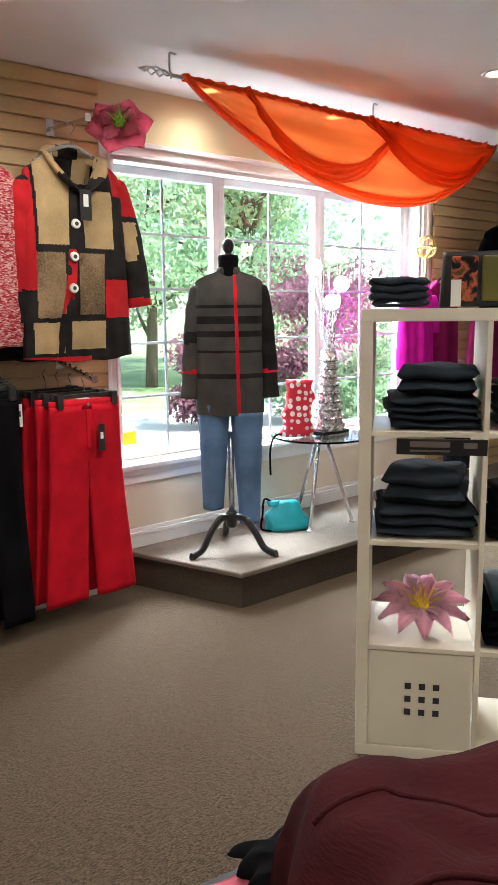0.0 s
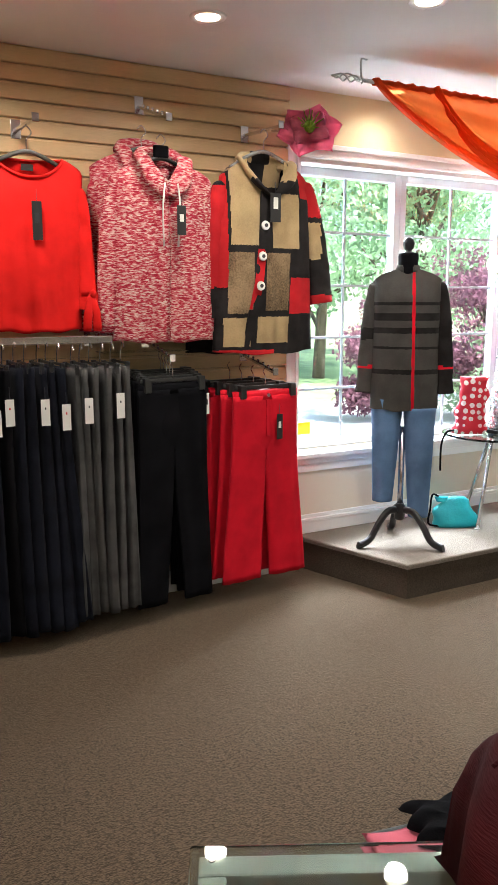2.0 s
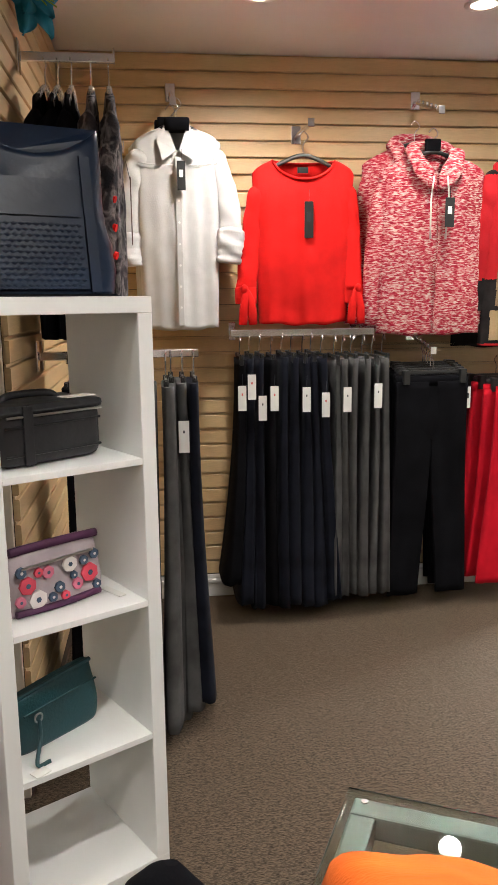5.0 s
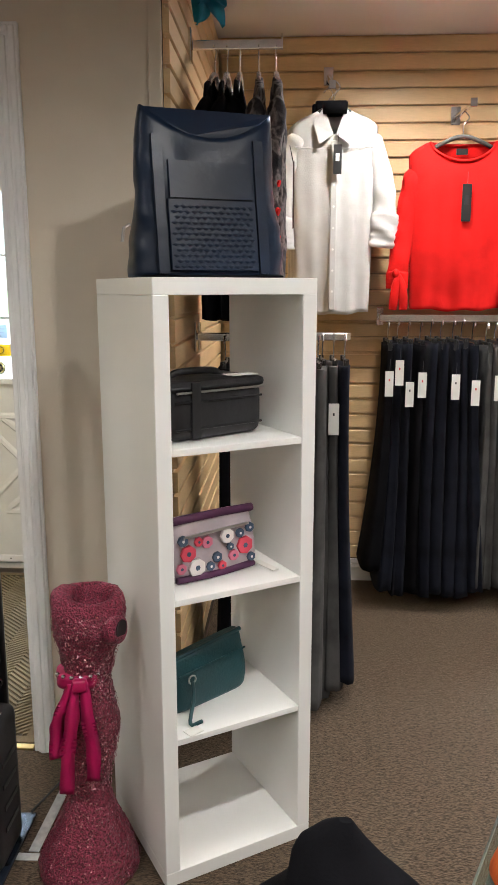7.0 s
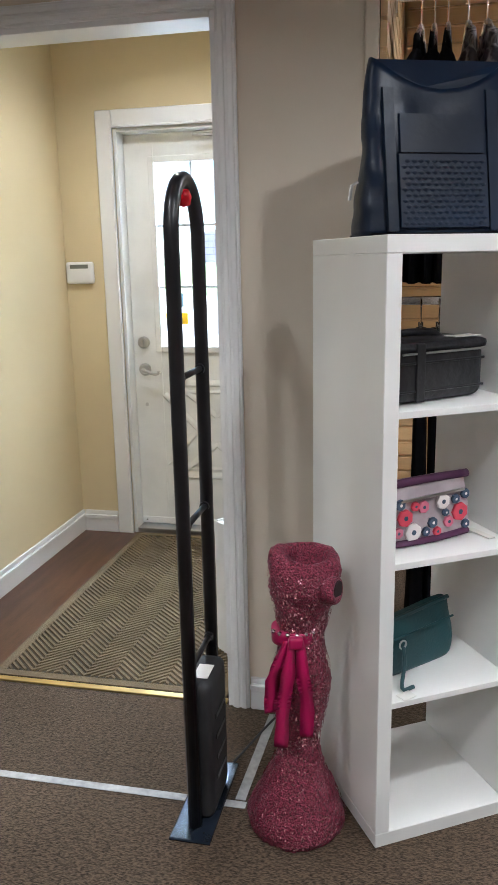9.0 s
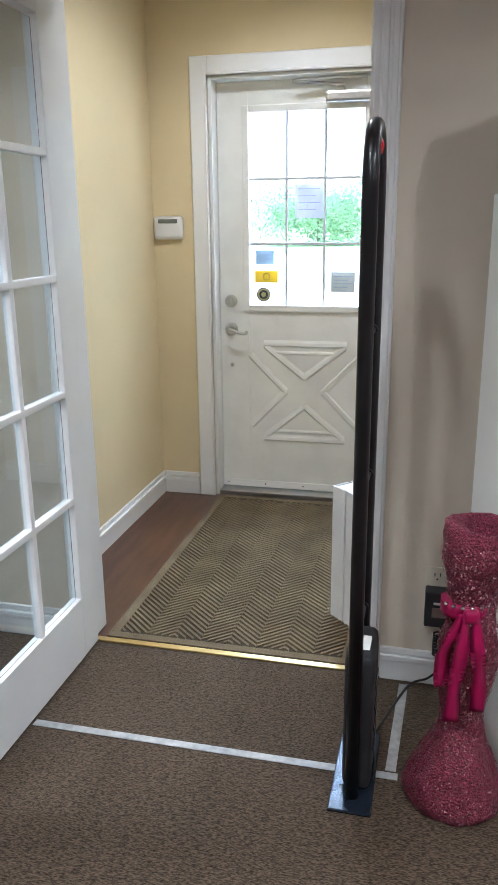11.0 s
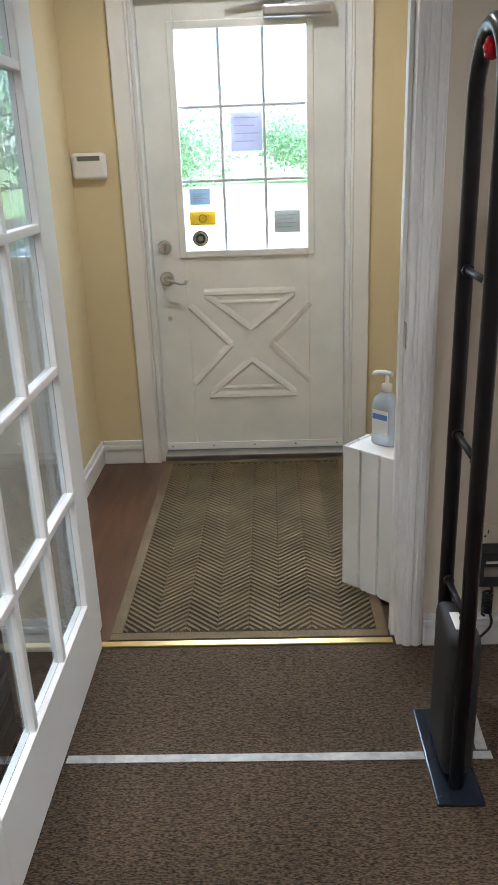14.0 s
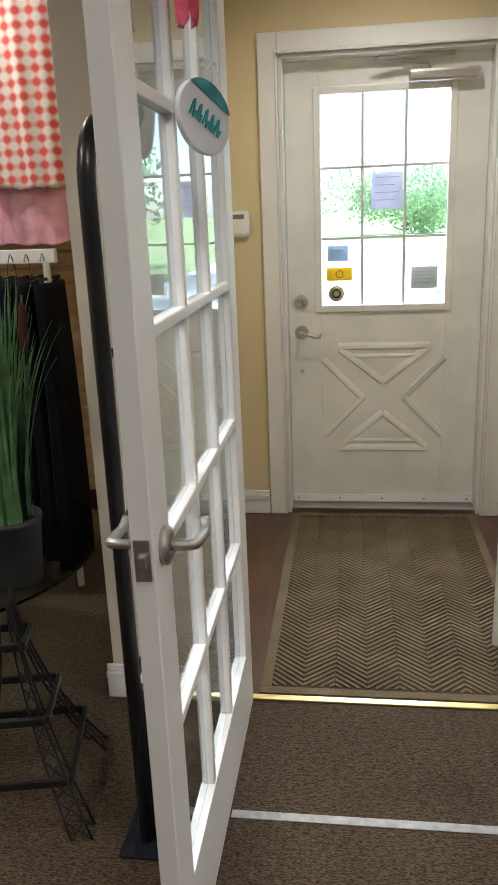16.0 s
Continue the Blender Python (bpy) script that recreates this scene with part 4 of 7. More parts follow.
def coloured(name, bm, mats, colour, parent):
    blocks(bm, colour)
    o = part(name, bm, mats[0], parent, "", True)
    for m_ in mats[1:]:
        o.data.materials.append(m_)
    return o


g = thing("block_coat", "hooded wool coat in camel, red and black blocks", "coat", pose(1.735, 3.235, 0), "hung tops")
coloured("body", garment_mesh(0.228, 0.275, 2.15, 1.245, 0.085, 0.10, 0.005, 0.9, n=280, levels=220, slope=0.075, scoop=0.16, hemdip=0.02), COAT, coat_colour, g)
coloured("sleeve", sleeve_mesh([(0.19, 0, 2.06), (0.235, 0, 1.97), (0.285, -0.01, 1.78), (0.325, -0.02, 1.49)], 0.066, 0.062, n=28), COAT, lambda x, y, z: 2 if z > 1.90 or z < 1.53 else (1 if 1.70 < z < 1.875 and x < 0.30 else 0), g)
coloured("sleeve", sleeve_mesh([(-0.19, 0, 2.04), (-0.235, 0, 1.94), (-0.262, 0.01, 1.78), (-0.28, 0.02, 1.42)], 0.062, 0.06, n=28), COAT, lambda x, y, z: 2 if 1.56 < z < 2.02 else 0, g)
for s in (-1, 1):
    coloured("hood_edge", tube(smooth_path([(s * 0.10, 0.03, 2.145), (s * 0.125, -0.03, 2.12), (s * 0.085, -0.075, 2.045), (s * 0.012, -0.098, 1.975)], 7), [0.026] * 5 + [0.036] * 6 + [0.042] * 5 + [0.038, 0.034, 0.03, 0.024, 0.018, 0.012], 14, flat=0.36), COAT, lambda x, y, z: 1 if z > 2.05 else 0, g)
coloured("hood", tube(smooth_path([(-0.12, 0.02, 2.13), (-0.07, 0.05, 2.165), (0.07, 0.05, 2.165), (0.12, 0.02, 2.13)], 6), 0.032, 12, flat=0.7), COAT, lambda x, y, z: 1 if abs(x) > 0.05 else 0, g)
part("placket", loft([[Vector((x0_, -0.084 + dy_, z_)), Vector((x1_, -0.084 + dy_, z_)), Vector((x1_, -0.096 + dy_, z_)), Vector((x0_, -0.096 + dy_, z_))] for x0_, x1_, dy_, z_ in ((-0.074, -0.030, 0.004, 1.74), (-0.068, -0.022, 0.004, 1.85), (-0.058, -0.008, 0.008, 2.0))]), M_COATBLK, g)
part("lower_placket", loft([[Vector((x0_, -0.082 + dy_, z_)), Vector((x1_, -0.082 + dy_, z_)), Vector((x1_, -0.094 + dy_, z_)), Vector((x0_, -0.094 + dy_, z_))] for x0_, x1_, dy_, z_ in ((-0.112, -0.068, 0.022, 1.46), (-0.092, -0.046, 0.008, 1.58), (-0.076, -0.032, 0.004, 1.738))]), M_COATRED, g)
part("placket_tail", loft([[Vector((x0_, -0.075 + dy_, z_)), Vector((x1_, -0.075 + dy_, z_)), Vector((x1_, -0.087 + dy_, z_)), Vector((x0_, -0.087 + dy_, z_))] for x0_, x1_, dy_, z_ in ((-0.15, -0.112, 0.026, 1.28), (-0.114, -0.07, 0.014, 1.458))]), M_COATBLK, g)
for x_, z in ((-0.042, 1.845), (-0.056, 1.705), (-0.066, 1.569)):
    b = part("button", tube([(x_, -0.094, z), (x_, -0.103, z)], [0.022, 0.019], 18), M_TAG, g, "large horn button", True)
    part("button_centre", tube([(x_, -0.103, z), (x_, -0.1045, z)], 0.009, 12), M_INK, b)
hang_tag(g, 0.0, -0.115, 1.99, 0.055, 0.13)
part("tag_letter", box(-0.012, 0.012, -0.1176, -0.1172, 1.945, 1.97), M_TAG, g)
hanger(g, 2.19, 0.18, M_HCLEAR)
g = top_garment("black_coat", "black hooded coat hung behind the block coat", "coat", 1.67, 3.37, 0.23, 0.28, 2.03, 1.25, 0.05, M_COATBLK, 0.008, 0.3, (([(-0.2, 0, 1.95), (-0.26, 0, 1.75), (-0.28, 0, 1.45)], 0.06, 0.055),))
part("hood", tube(smooth_path([(-0.13, -0.02, 1.99), (-0.09, 0.0, 2.02), (0.0, 0.02, 2.02)], 6), 0.028, 12), M_COATBLK, g, "", True)
g = top_garment("dark_coat", "plain black wool coat hung behind the others", "coat", 1.64, 3.42, 0.2, 0.24, 2.02, 1.24, 0.03, M_COATBLK, 0.008, 1.3)

# -- rails and hung trousers, lower row --


def trousers(name, label, category, x, y, rz, waist, hip, hem, top, bot, depth, material, ph=0.0, gap=0.03, group="hung trousers", clip=True, pocket=False):
    """Trousers clipped at the waist and hanging straight."""
    t = thing(name, label, category, pose(x, y, 0, 0, 0, rz), group)
    crotch = top - 0.29
    for s in (-1, 1):
        rings = []
        for i in range(31):
            f = i / 30
            z = bot + (top - 0.02 - bot) * f
            fc = (crotch - bot) / (top - 0.02 - bot)
            w = hem + (hip * 0.5 - hem) * f / fc if f < fc else (hip + (waist - hip) * (f - fc) / (1 - fc)) * 0.5
            cx_ = s * (gap * max(0, 1 - f / fc) + w * 0.99)
            rings.append(ring(cx_ + 0.006 * math.sin(5 * f + ph + s), 0.008 * math.sin(4 * f + ph), z, w, depth * (0.7 + 0.3 * f), 28, 0.004 * (1.2 - f), 60, ph + 2 * s + 1.5 * f))
        part("leg", loft(rings), material, t, "", True)
    rings = []
    for i in range(12):
        f = i / 11
        rings.append(ring(0, 0, crotch - 0.02 + (top - crotch + 0.02) * f, (hip + (waist - hip) * f) * 0.97, depth * min(1.01, 0.45 + 1.5 * f), 40, 0.003 * (1 - f), 40, ph))
    hips = part("hip_panel", loft(rings), material, t, "", True)
    part("waistband", loft([ring(0, 0, top - 0.04 + 0.045 * i, waist * 1.015, depth * 1.06, 40) for i in range(2)]), material, t, "", True)
    if pocket:
        part("fly", box(-0.012, 0.012, -depth - 0.006, -depth + 0.004, crotch + 0.07, top - 0.04, 0.003), material, hips)
        part("button", tube([(0, -depth * 1.06 - 0.001, top - 0.018), (0, -depth * 1.06 - 0.006, top - 0.018)], 0.009, 12), M_CHROME, t)
        for s in (-1, 1):
            part("pocket_seam", tube(smooth_path([(s * 0.07, -depth - 0.001, top - 0.045), (s * 0.09, -depth * 0.95 - 0.002, top - 0.09), (s * waist * 0.96, -depth * 0.35, top - 0.1)], 5), 0.003, 5), material, hips, "", True)
    if clip:
        h = part("hanger_bar", box(-waist * 0.95, waist * 0.95, -0.008, 0.008, top + 0.012, top + 0.03, 0.004), HANGER_K, t)
        for s in (-1, 1):
            part("clip", box(s * waist * 0.78 - 0.016, s * waist * 0.78 + 0.016, -depth - 0.012, depth + 0.012, top - 0.03, top + 0.034, 0.004), HANGER_K, h)
        part("hook", tube(smooth_path([(0, 0, top + 0.03), (0, 0, top + 0.07), (0, 0.02, top + 0.095), (0, 0, top + 0.115)], 4), 0.0025, 6), M_CHROME, h, "", True)
    return t


# crimson trousers, four deep on one arm
face_out(1.76, 1.225, reach=0.34, fall=0.07)
for i in range(4):
    g = trousers("crimson_trousers", "crimson red flared trousers clipped to a hanger", "trousers", 1.728 - 0.034 * i, 3.20 + 0.062 * i, 4, 0.186, 0.2, 0.112, 1.065 + 0.006 * i, 0.112 + 0.012 * i, 0.024, M_REDP, i * 1.3, 0.026, pocket=(i == 0))
    if i == 0:
        hang_tag(g, 0.06, -0.04, 0.95, 0.034, 0.125, M_TAGBLACK)
        part("waist_label", box(-0.03, 0.03, 0.0, 0.03, 1.068, 1.072), M_TAG, g)
# black trousers
face_out(1.22, 1.31, reach=0.34, fall=0.07)
for i in range(5):
    g = trousers("black_trousers", "black straight trousers clipped to a hanger", "trousers", 1.225 + 0.006 * i, 3.17 + 0.052 * i, 6, 0.178, 0.185, 0.080, 1.125 + 0.006 * i, 0.085 + 0.02 * (i % 2), 0.02, M_BLACKCLOTH, i * 1.1, 0.04)
    if i == 1:
        hang_tag(g, 0.18, -0.03, 1.07, 0.03, 0.10, M_TAG, M_INK)
# rail in front of the slats with skirts and trousers side by side
r = thing("hang_rail", "chrome rectangular hang rail on slatwall arms", "clothes rail", pose(0, 0, 0))
part("bar", box(0.30, 0.955, 3.195, 3.21, 1.318, 1.35, 0.003), M_CHROME, r)
for x in (0.335, 0.93):
    part("rail_arm", box(x - 0.007, x + 0.007, 3.2, BACK - 0.024, 1.322, 1.346, 0.002), M_CHROME, r)
    part("rail_plate", box(x - 0.016, x + 0.016, BACK - 0.03, BACK - 0.024, 1.29, 1.375, 0.002), M_CHROME, r)


def side_hung(name, label, x, top, bot, w0, w1, d0, d1, material, ph, tag=None, y=3.235, lean=0.0):
    """A skirt or pair of trousers seen from its edge on the rail."""
    t = thing(name, label, "trousers" if "trousers" in name else "skirt", pose(x, y, 0), "clothes on the rail")
    rings = []
    for i in range(34):
        f = i / 33
        flare = (1 - f) ** 1.5
        rings.append(ring(0.008 * math.sin(3.0 * f + ph) + lean * flare, 0.01 * math.sin(2.2 * f + ph), bot + (top - bot) * f + 0.0, w0 + (w1 - w0) * flare, d0 + (d1 - d0) * flare, 30, 0.010 * flare + 0.003, 75, ph + f * 1.2, pw=3.6))
    part("cloth", loft(rings), material, t, "", True)
    h = part("hanger_bar", box(-0.004, 0.004, -0.12, 0.12, top + 0.008, top + 0.02, 0.003), HANGER_K, t)
    for s in (-1, 1):
        part("clip", box(-0.009, 0.009, s * 0.09 - 0.011, s * 0.09 + 0.011, top - 0.025, top + 0.022, 0.003), HANGER_K, h)
    part("hook", tube(smooth_path([(0, 0, top + 0.02), (0, -0.005, top + 0.06), (0, -0.03, top + 0.105), (0, -0.055, top + 0.08)], 5), 0.0028, 6), M_CHROME, h, "", True)
    if tag:
        hang_tag(t, -0.004, -d0 - 0.03, top - 0.13 + tag + 0.05 * math.sin(ph * 2.3), 0.036, 0.11, M_TAG, M_INKRED if tag > 0.015 else M_INK, 0.35)
    return t


rng = random.Random(7)
xs = 0.345
for i in range(9):
    side_hung("navy_skirt", "dark navy flared skirt hanging on the rail", xs + i * 0.047 + rng.uniform(-0.008, 0.008), 1.225 + rng.uniform(-0.006, 0.006), (0.2, 0.1, 0.075, 0.09, 0.08, 0.1, 0.085, 0.075, 0.1)[i], 0.02, rng.uniform(0.036, 0.06), 0.11, 0.15, M_BLACKCLOTH if i in (0, 3) else M_NAVY, i * 0.9, (0.02, 0.02, 0.012, 0.02, 0, 0, 0.012, 0, 0.02)[i], lean=-0.055 + 0.012 * i)
for i in range(6):
    side_hung("grey_trousers", "charcoal grey wide trousers hanging on the rail", xs + 0.425 + i * 0.045 + rng.uniform(-0.008, 0.008), 1.215 + rng.uniform(-0.006, 0.006), 0.10 + rng.uniform(0, 0.03), 0.018, rng.uniform(0.024, 0.036), 0.11, 0.12, M_GREY, i * 1.4, (0, 0.012, 0, 0, 0.01, 0)[i])
# shelf lip between the rows
s_ = thing("slat_shelf", "narrow clear acrylic shelf strip above the trousers", "shelf")
part("strip", box(0.97, 2.0, 3.36, BACK - 0.026, 1.26, 1.266, 0.001), M_CLEAR, s_)

# -- side wall: two bars carrying dark tops and flared trousers --
for z, y in ((2.222, 2.37), (1.30, 2.40), (2.06, 2.95)):
    r = thing("wall_bar", "chrome rectangular bar standing out from the slatwall", "clothes rail", pose(ALCOVE, y, z), "wall bars")
    part("bar", box(0.024, 0.31, -0.007, 0.007, -0.014, 0.014, 0.003), M_CHROME, r)
    part("plate", box(0.014, 0.022, -0.02, 0.02, -0.05, 0.05, 0.002), M_CHROME, r)
    part("end_stop", box(0.306, 0.312, -0.01, 0.01, -0.014, 0.03, 0.002), M_CHROME, r)
M_PRINT = knit("grey_print_cloth", [(0.02, 0.02, 0.025), (0.05, 0.045, 0.05), (0.22, 0.2, 0.2), (0.04, 0.035, 0.04)], (5, 5, 5))
for i, x in enumerate((-0.345, -0.305, -0.265, -0.205, -0.15)):
    g = thing("dark_blouse", "dark patterned blouse hanging edge-on from the wall bar", "top", pose(x, 2.38, 0, 0, 0, 90 + (i - 2) * 2), "dark tops")
    part("body", garment_mesh(0.19, 0.23, 2.115, 1.36, 0.022 if i < 4 else 0.03, 0.06, 0.006, i * 1.1, n=40, levels=24), M_PRINT if i > 2 else M_BLACKCLOTH, g, "", True)
    part("sleeve", sleeve_mesh([(-0.17, 0, 2.03), (-0.2, 0.02, 1.85), (-0.215, 0.03, 1.6)], 0.05, 0.04, seed=i), M_PRINT if i > 2 else M_BLACKCLOTH, g, "", True)
    hanger(g, 2.135, 0.16, M_HCLEAR)
    if i == 4:
        hang_tag(g, -0.13, -0.05, 1.85, 0.03, 0.2, mat("brown_card", (0.10, 0.04, 0.03), 0.6))
        for k in range(3):
            part("red_trim", tube([(-0.225, 0.03, 1.78 - k * 0.08), (-0.235, 0.0, 1.77 - k * 0.08)], 0.012, 8), M_RED, g)
for i, x in enumerate((-0.32, -0.26, -0.2, -0.13, -0.06, 0.0)):
    m_ = M_GREY if i > 3 else M_BLACKCLOTH
    g = side_hung("flared_trousers", "charcoal flared trousers hanging from the wall bar", x, 1.2, 0.03 + 0.025 * (i % 2), 0.022, 0.036, 0.13, 0.26, m_, i * 1.1, None, 2.40)
for i, x in enumerate((0.02, 0.06, 0.10)):
    side_hung("long_trousers", "long dark grey trousers hanging near the shelf", x, 1.2, 0.03 + 0.03 * i, 0.02, 0.045, 0.13, 0.28, M_GREY if i < 2 else M_NAVY, i + 0.4, 0.01 if i == 1 else None, 2.52)
r = thing("wall_bar", "chrome rectangular bar carrying long trousers", "clothes rail", pose(ALCOVE, 2.52, 1.295), "wall bars")
part("bar", box(0.024, 0.56, -0.007, 0.007, -0.014, 0.014, 0.003), M_CHROME, r)
part("plate", box(0.014, 0.022, -0.02, 0.02, -0.05, 0.05, 0.002), M_CHROME, r)


def paper_flower(name, label, m, petals, length, width, petal_mat, core_mat, tiers=2, curl=0.3, group="paper flowers"):
    """Large paper flower facing local -y."""
    f = thing(name, label, "paper flower", m, group)
    for tier in range(tiers):
        k = petals - 2 * tier
        L = length * (1 - 0.3 * tier)
        for i in range(k):
            a = 2 * math.pi * (i + 0.5 * tier) / k + 0.2
            bm = bmesh.new()
            g = []
            for u in range(9):
                t = u / 8
                wd = width * (1 - 0.3 * tier) * (math.sin(math.pi * min(1, 0.12 + 0.86 * t)) ** 0.8)
                row = []
                for v in range(5):
                    s = (v - 2) / 2
                    rr = L * t * (1 - 0.08 * abs(s))
                    x, z = rr * math.cos(a) - s * wd * math.sin(a), rr * math.sin(a) + s * wd * math.cos(a)
                    y = -0.02 * tier - 0.01 - curl * L * math.sin(2.6 * t) * 0.55 + abs(s) * 0.02 * (1 - t) + 0.008 * math.sin(i * 3 + 4 * s)
                    row.append(bm.verts.new((x, y, z)))
                g.append(row)
            for u in range(8):
                for v in range(4):
                    bm.faces.new((g[u][v], g[u][v + 1], g[u + 1][v + 1], g[u + 1][v]))
            r_ = bmesh.ops.solidify(bm, geom=list(bm.faces), thickness=0.0025)
            part("petal", bm, petal_mat, f, "", True)
    c = part("flower_centre", lathe([(0.001, -0.03), (0.02, -0.025), (0.03, 0.0), (0.02, 0.02), (0.001, 0.025)], 14), core_mat, f, "", True)
    c.location = (0, -0.045, 0)
    for i in range(22):
        a, rr = i * 2.4, 0.012 + 0.0016 * i
        part("stamen", tube([(rr * math.cos(a) * 0.5, -0.05, rr * math.sin(a) * 0.5), (rr * math.cos(a) * 1.5, -0.085 - 0.01 * (i % 3), rr * math.sin(a) * 1.5)], 0.0022, 5), core_mat, f)
    return f


paper_flower("pink_flower", "big pink paper flower with lime green centre", pose(2.03, 3.30, 2.315, -30, 0, -32), 6, 0.17, 0.08, M_PETAL, M_STAMEN, 2, 0.14)
paper_flower("blue_flower", "turquoise paper flower pinned high on the slatwall", pose(ALCOVE + 0.05, 2.35, 2.40, 0, 0, 60), 6, 0.15, 0.05, M_PETALB, M_STAMEN)

# -- display platform --
FX, FY = 2.53, 3.12
f = thing("dress_form", "black tailor's dress form on a tripod stand", "dress form", pose(FX, FY, 0.19, 0, 0, -38))
part("torso", lathe([(0.03, 0.80), (0.055, 0.82), (0.06, 0.85), (0.06, 0.98), (0.065, 1.15), (0.06, 1.3), (0.05, 1.40), (0.048, 1.45)], 28), M_BLACKCLOTH, f, "", True)
part("neck", lathe([(0.058, 1.43), (0.05, 1.48), (0.052, 1.535), (0.05, 1.55)], 24), M_BLACKCLOTH, f, "", True)
part("finial", lathe([(0.05, 1.55), (0.03, 1.556), (0.015, 1.562), (0.026, 1.575), (0.032, 1.6), (0.024, 1.622), (0.01, 1.632), (0.002, 1.634)], 20), M_BLACK, f, "glossy black turned finial", True)
part("pole", tube([(0, 0, 0.2), (0, 0, 0.65)], 0.016, 14), M_CHROME, f, "", True)
part("collar", lathe([(0.02, 0.13), (0.03, 0.14), (0.03, 0.21), (0.02, 0.225)], 18), M_BLACK, f, "", True)
for a in (100, 215, 330):
    c, s = math.cos(radians(a)), math.sin(radians(a))
    part("foot", tube(smooth_path([(c * 0.02, s * 0.02, 0.19), (c * 0.08, s * 0.08, 0.185), (c * 0.14, s * 0.14, 0.12), (c * 0.19, s * 0.19, 0.045), (c * 0.25, s * 0.25, 0.02), (c * 0.265, s * 0.265, 0.021)], 6), 0.02, 10, flat=0.8), M_BLACK, f, "", True)
M_PLGREY = mat("grey_wool", (0.055, 0.052, 0.048), 0.95, var=0.15, scale=10, bump=0.4, bscale=160, fine=0.4, sheen=0.3)
PLAID = (M_PLGREY, M_COATBLK, M_REDP)


def plaid(x, y, z):
    if abs(x - 0.036 - 0.02 * (1.3 - z)) < 0.008:
        return 2
    for a, b in ((1.478, 1.494), (1.40, 1.438), (1.335, 1.365), (1.255, 1.268), (1.125, 1.15)):
        if a < z < b:
            return 1
    return 0


j = thing("plaid_jacket", "grey plaid wool jacket with red stripe on the dress form", "jacket", pose(FX, FY, 0, 0, 0, -38))
coloured("body", garment_mesh(0.172, 0.178, 1.662, 0.93, 0.115, 0.055, 0.003, 0.6, n=280, levels=240, slope=0.04, scoop=0.015, waist=0.006), PLAID, plaid, j)
part("stand_collar", loft([ring(0, 0, 1.645 + 0.012 * q, 0.066 - 0.003 * q, 0.05 - 0.002 * q, 28) for q in range(4)]), M_PLGREY, j, "", True)
for s in (-1, 1):
    coloured("sleeve", sleeve_mesh([(s * 0.138, 0, 1.60), (s * 0.166, 0, 1.51), (s * 0.19, 0.0, 1.36), (s * 0.215, -0.02, 1.02)], 0.052, 0.04, n=24), PLAID, lambda x, y, z: 2 if 1.15 < z < 1.165 else (1 if (s > 0 or 1.3 < z < 1.36) else 0), j)
jn = thing("blue_jeans", "blue slim jeans hanging under the jacket", "jeans", pose(FX, FY, 0, 0, 0, -38))
for s in (-1, 1):
    rings = []
    for i in range(31):
        t = i / 30
        z = (0.43 if s < 0 else 0.345) + (0.60 if s > 0 else 0.56) * t
        rings.append(ring(s * (0.085 + 0.012 * (1 - t)), 0.01 * math.sin(3 * t + s), z, 0.054 + 0.032 * t, 0.052 + 0.038 * t, 24, 0.003, 50, s + 2 * t, pw=2.2))
    part("leg", loft(rings), M_DENIM, jn, "", True)

# round glass table with its display
tb = thing("glass_side_table", "round glass side table on three chrome legs", "table", pose(3.27, 3.18, 0.19))
part("glass_top", lathe([(0.001, 0.535), (0.295, 0.535), (0.3, 0.54), (0.295, 0.547), (0.001, 0.547)], 48), M_TGLASS, tb)
part("hub", lathe([(0.04, 0.515), (0.045, 0.52), (0.045, 0.535)], 20), M_CHROME, tb)
for a in (205, 330, 95):
    c, s = math.cos(radians(a)), math.sin(radians(a))
    lg = part("leg", tube([(c * 0.2, s * 0.2, 0.006), (c * 0.03, s * 0.03, 0.52)], 0.011, 12), M_CHROME, tb, "", True)
    part("foot_cap", disc(c * 0.2, s * 0.2, 0.0, 0.017, 0.008, 14), M_TAG, lg)
ZT = 0.19 + 0.548
M_DOTS = bpy.data.materials.new("red_dotted_paper")
M_DOTS.use_nodes = True
_n = M_DOTS.node_tree
_b = _n.nodes["Principled BSDF"]
_tc, _vo, _rp = _n.nodes.new("ShaderNodeTexCoord"), _n.nodes.new("ShaderNodeTexVoronoi"), _n.nodes.new("ShaderNodeValToRGB")
_vo.inputs["Scale"].default_value, _vo.inputs["Randomness"].default_value = 24, 0.35
_n.links.new(_tc.outputs["Object"], _vo.inputs["Vector"])
_n.links.new(_vo.outputs["Distance"], _rp.inputs[0])
_rp.color_ramp.interpolation = "CONSTANT"
_rp.color_ramp.elements[0].color, _rp.color_ramp.elements[1].color = (0.8, 0.75, 0.72, 1), (0.55, 0.012, 0.03, 1)
_rp.color_ramp.elements[1].position = 0.36
_n.links.new(_rp.outputs[0], _b.inputs["Base Color"])
_b.inputs["Roughness"].default_value = 0.45
g = thing("dotted_bag", "red polka-dot fabric tote bag with a cord", "bag", pose(3.12, 3.24, ZT, 0, 0, -30))
part("body", loft([ring(0.03 * i / 12 + 0.008 * math.sin(i), 0, 0.33 * i / 12, 0.095 - 0.02 * i / 12 + 0.008 * math.sin(i * 1.7), 0.05 - 0.02 * i / 12, 30, 0.006, 50, i * 0.5) for i in range(13)]), M_DOTS, g, "", True)
part("strap", tube(smooth_path([(-0.09, -0.03, 0.02), (-0.14, -0.06, 0.01), (-0.17, -0.08, -0.06), (-0.17, -0.08, -0.19), (-0.168, -0.08, -0.21)], 5), 0.006, 8), M_BLACKCLOTH, g, "black cord strap", True)
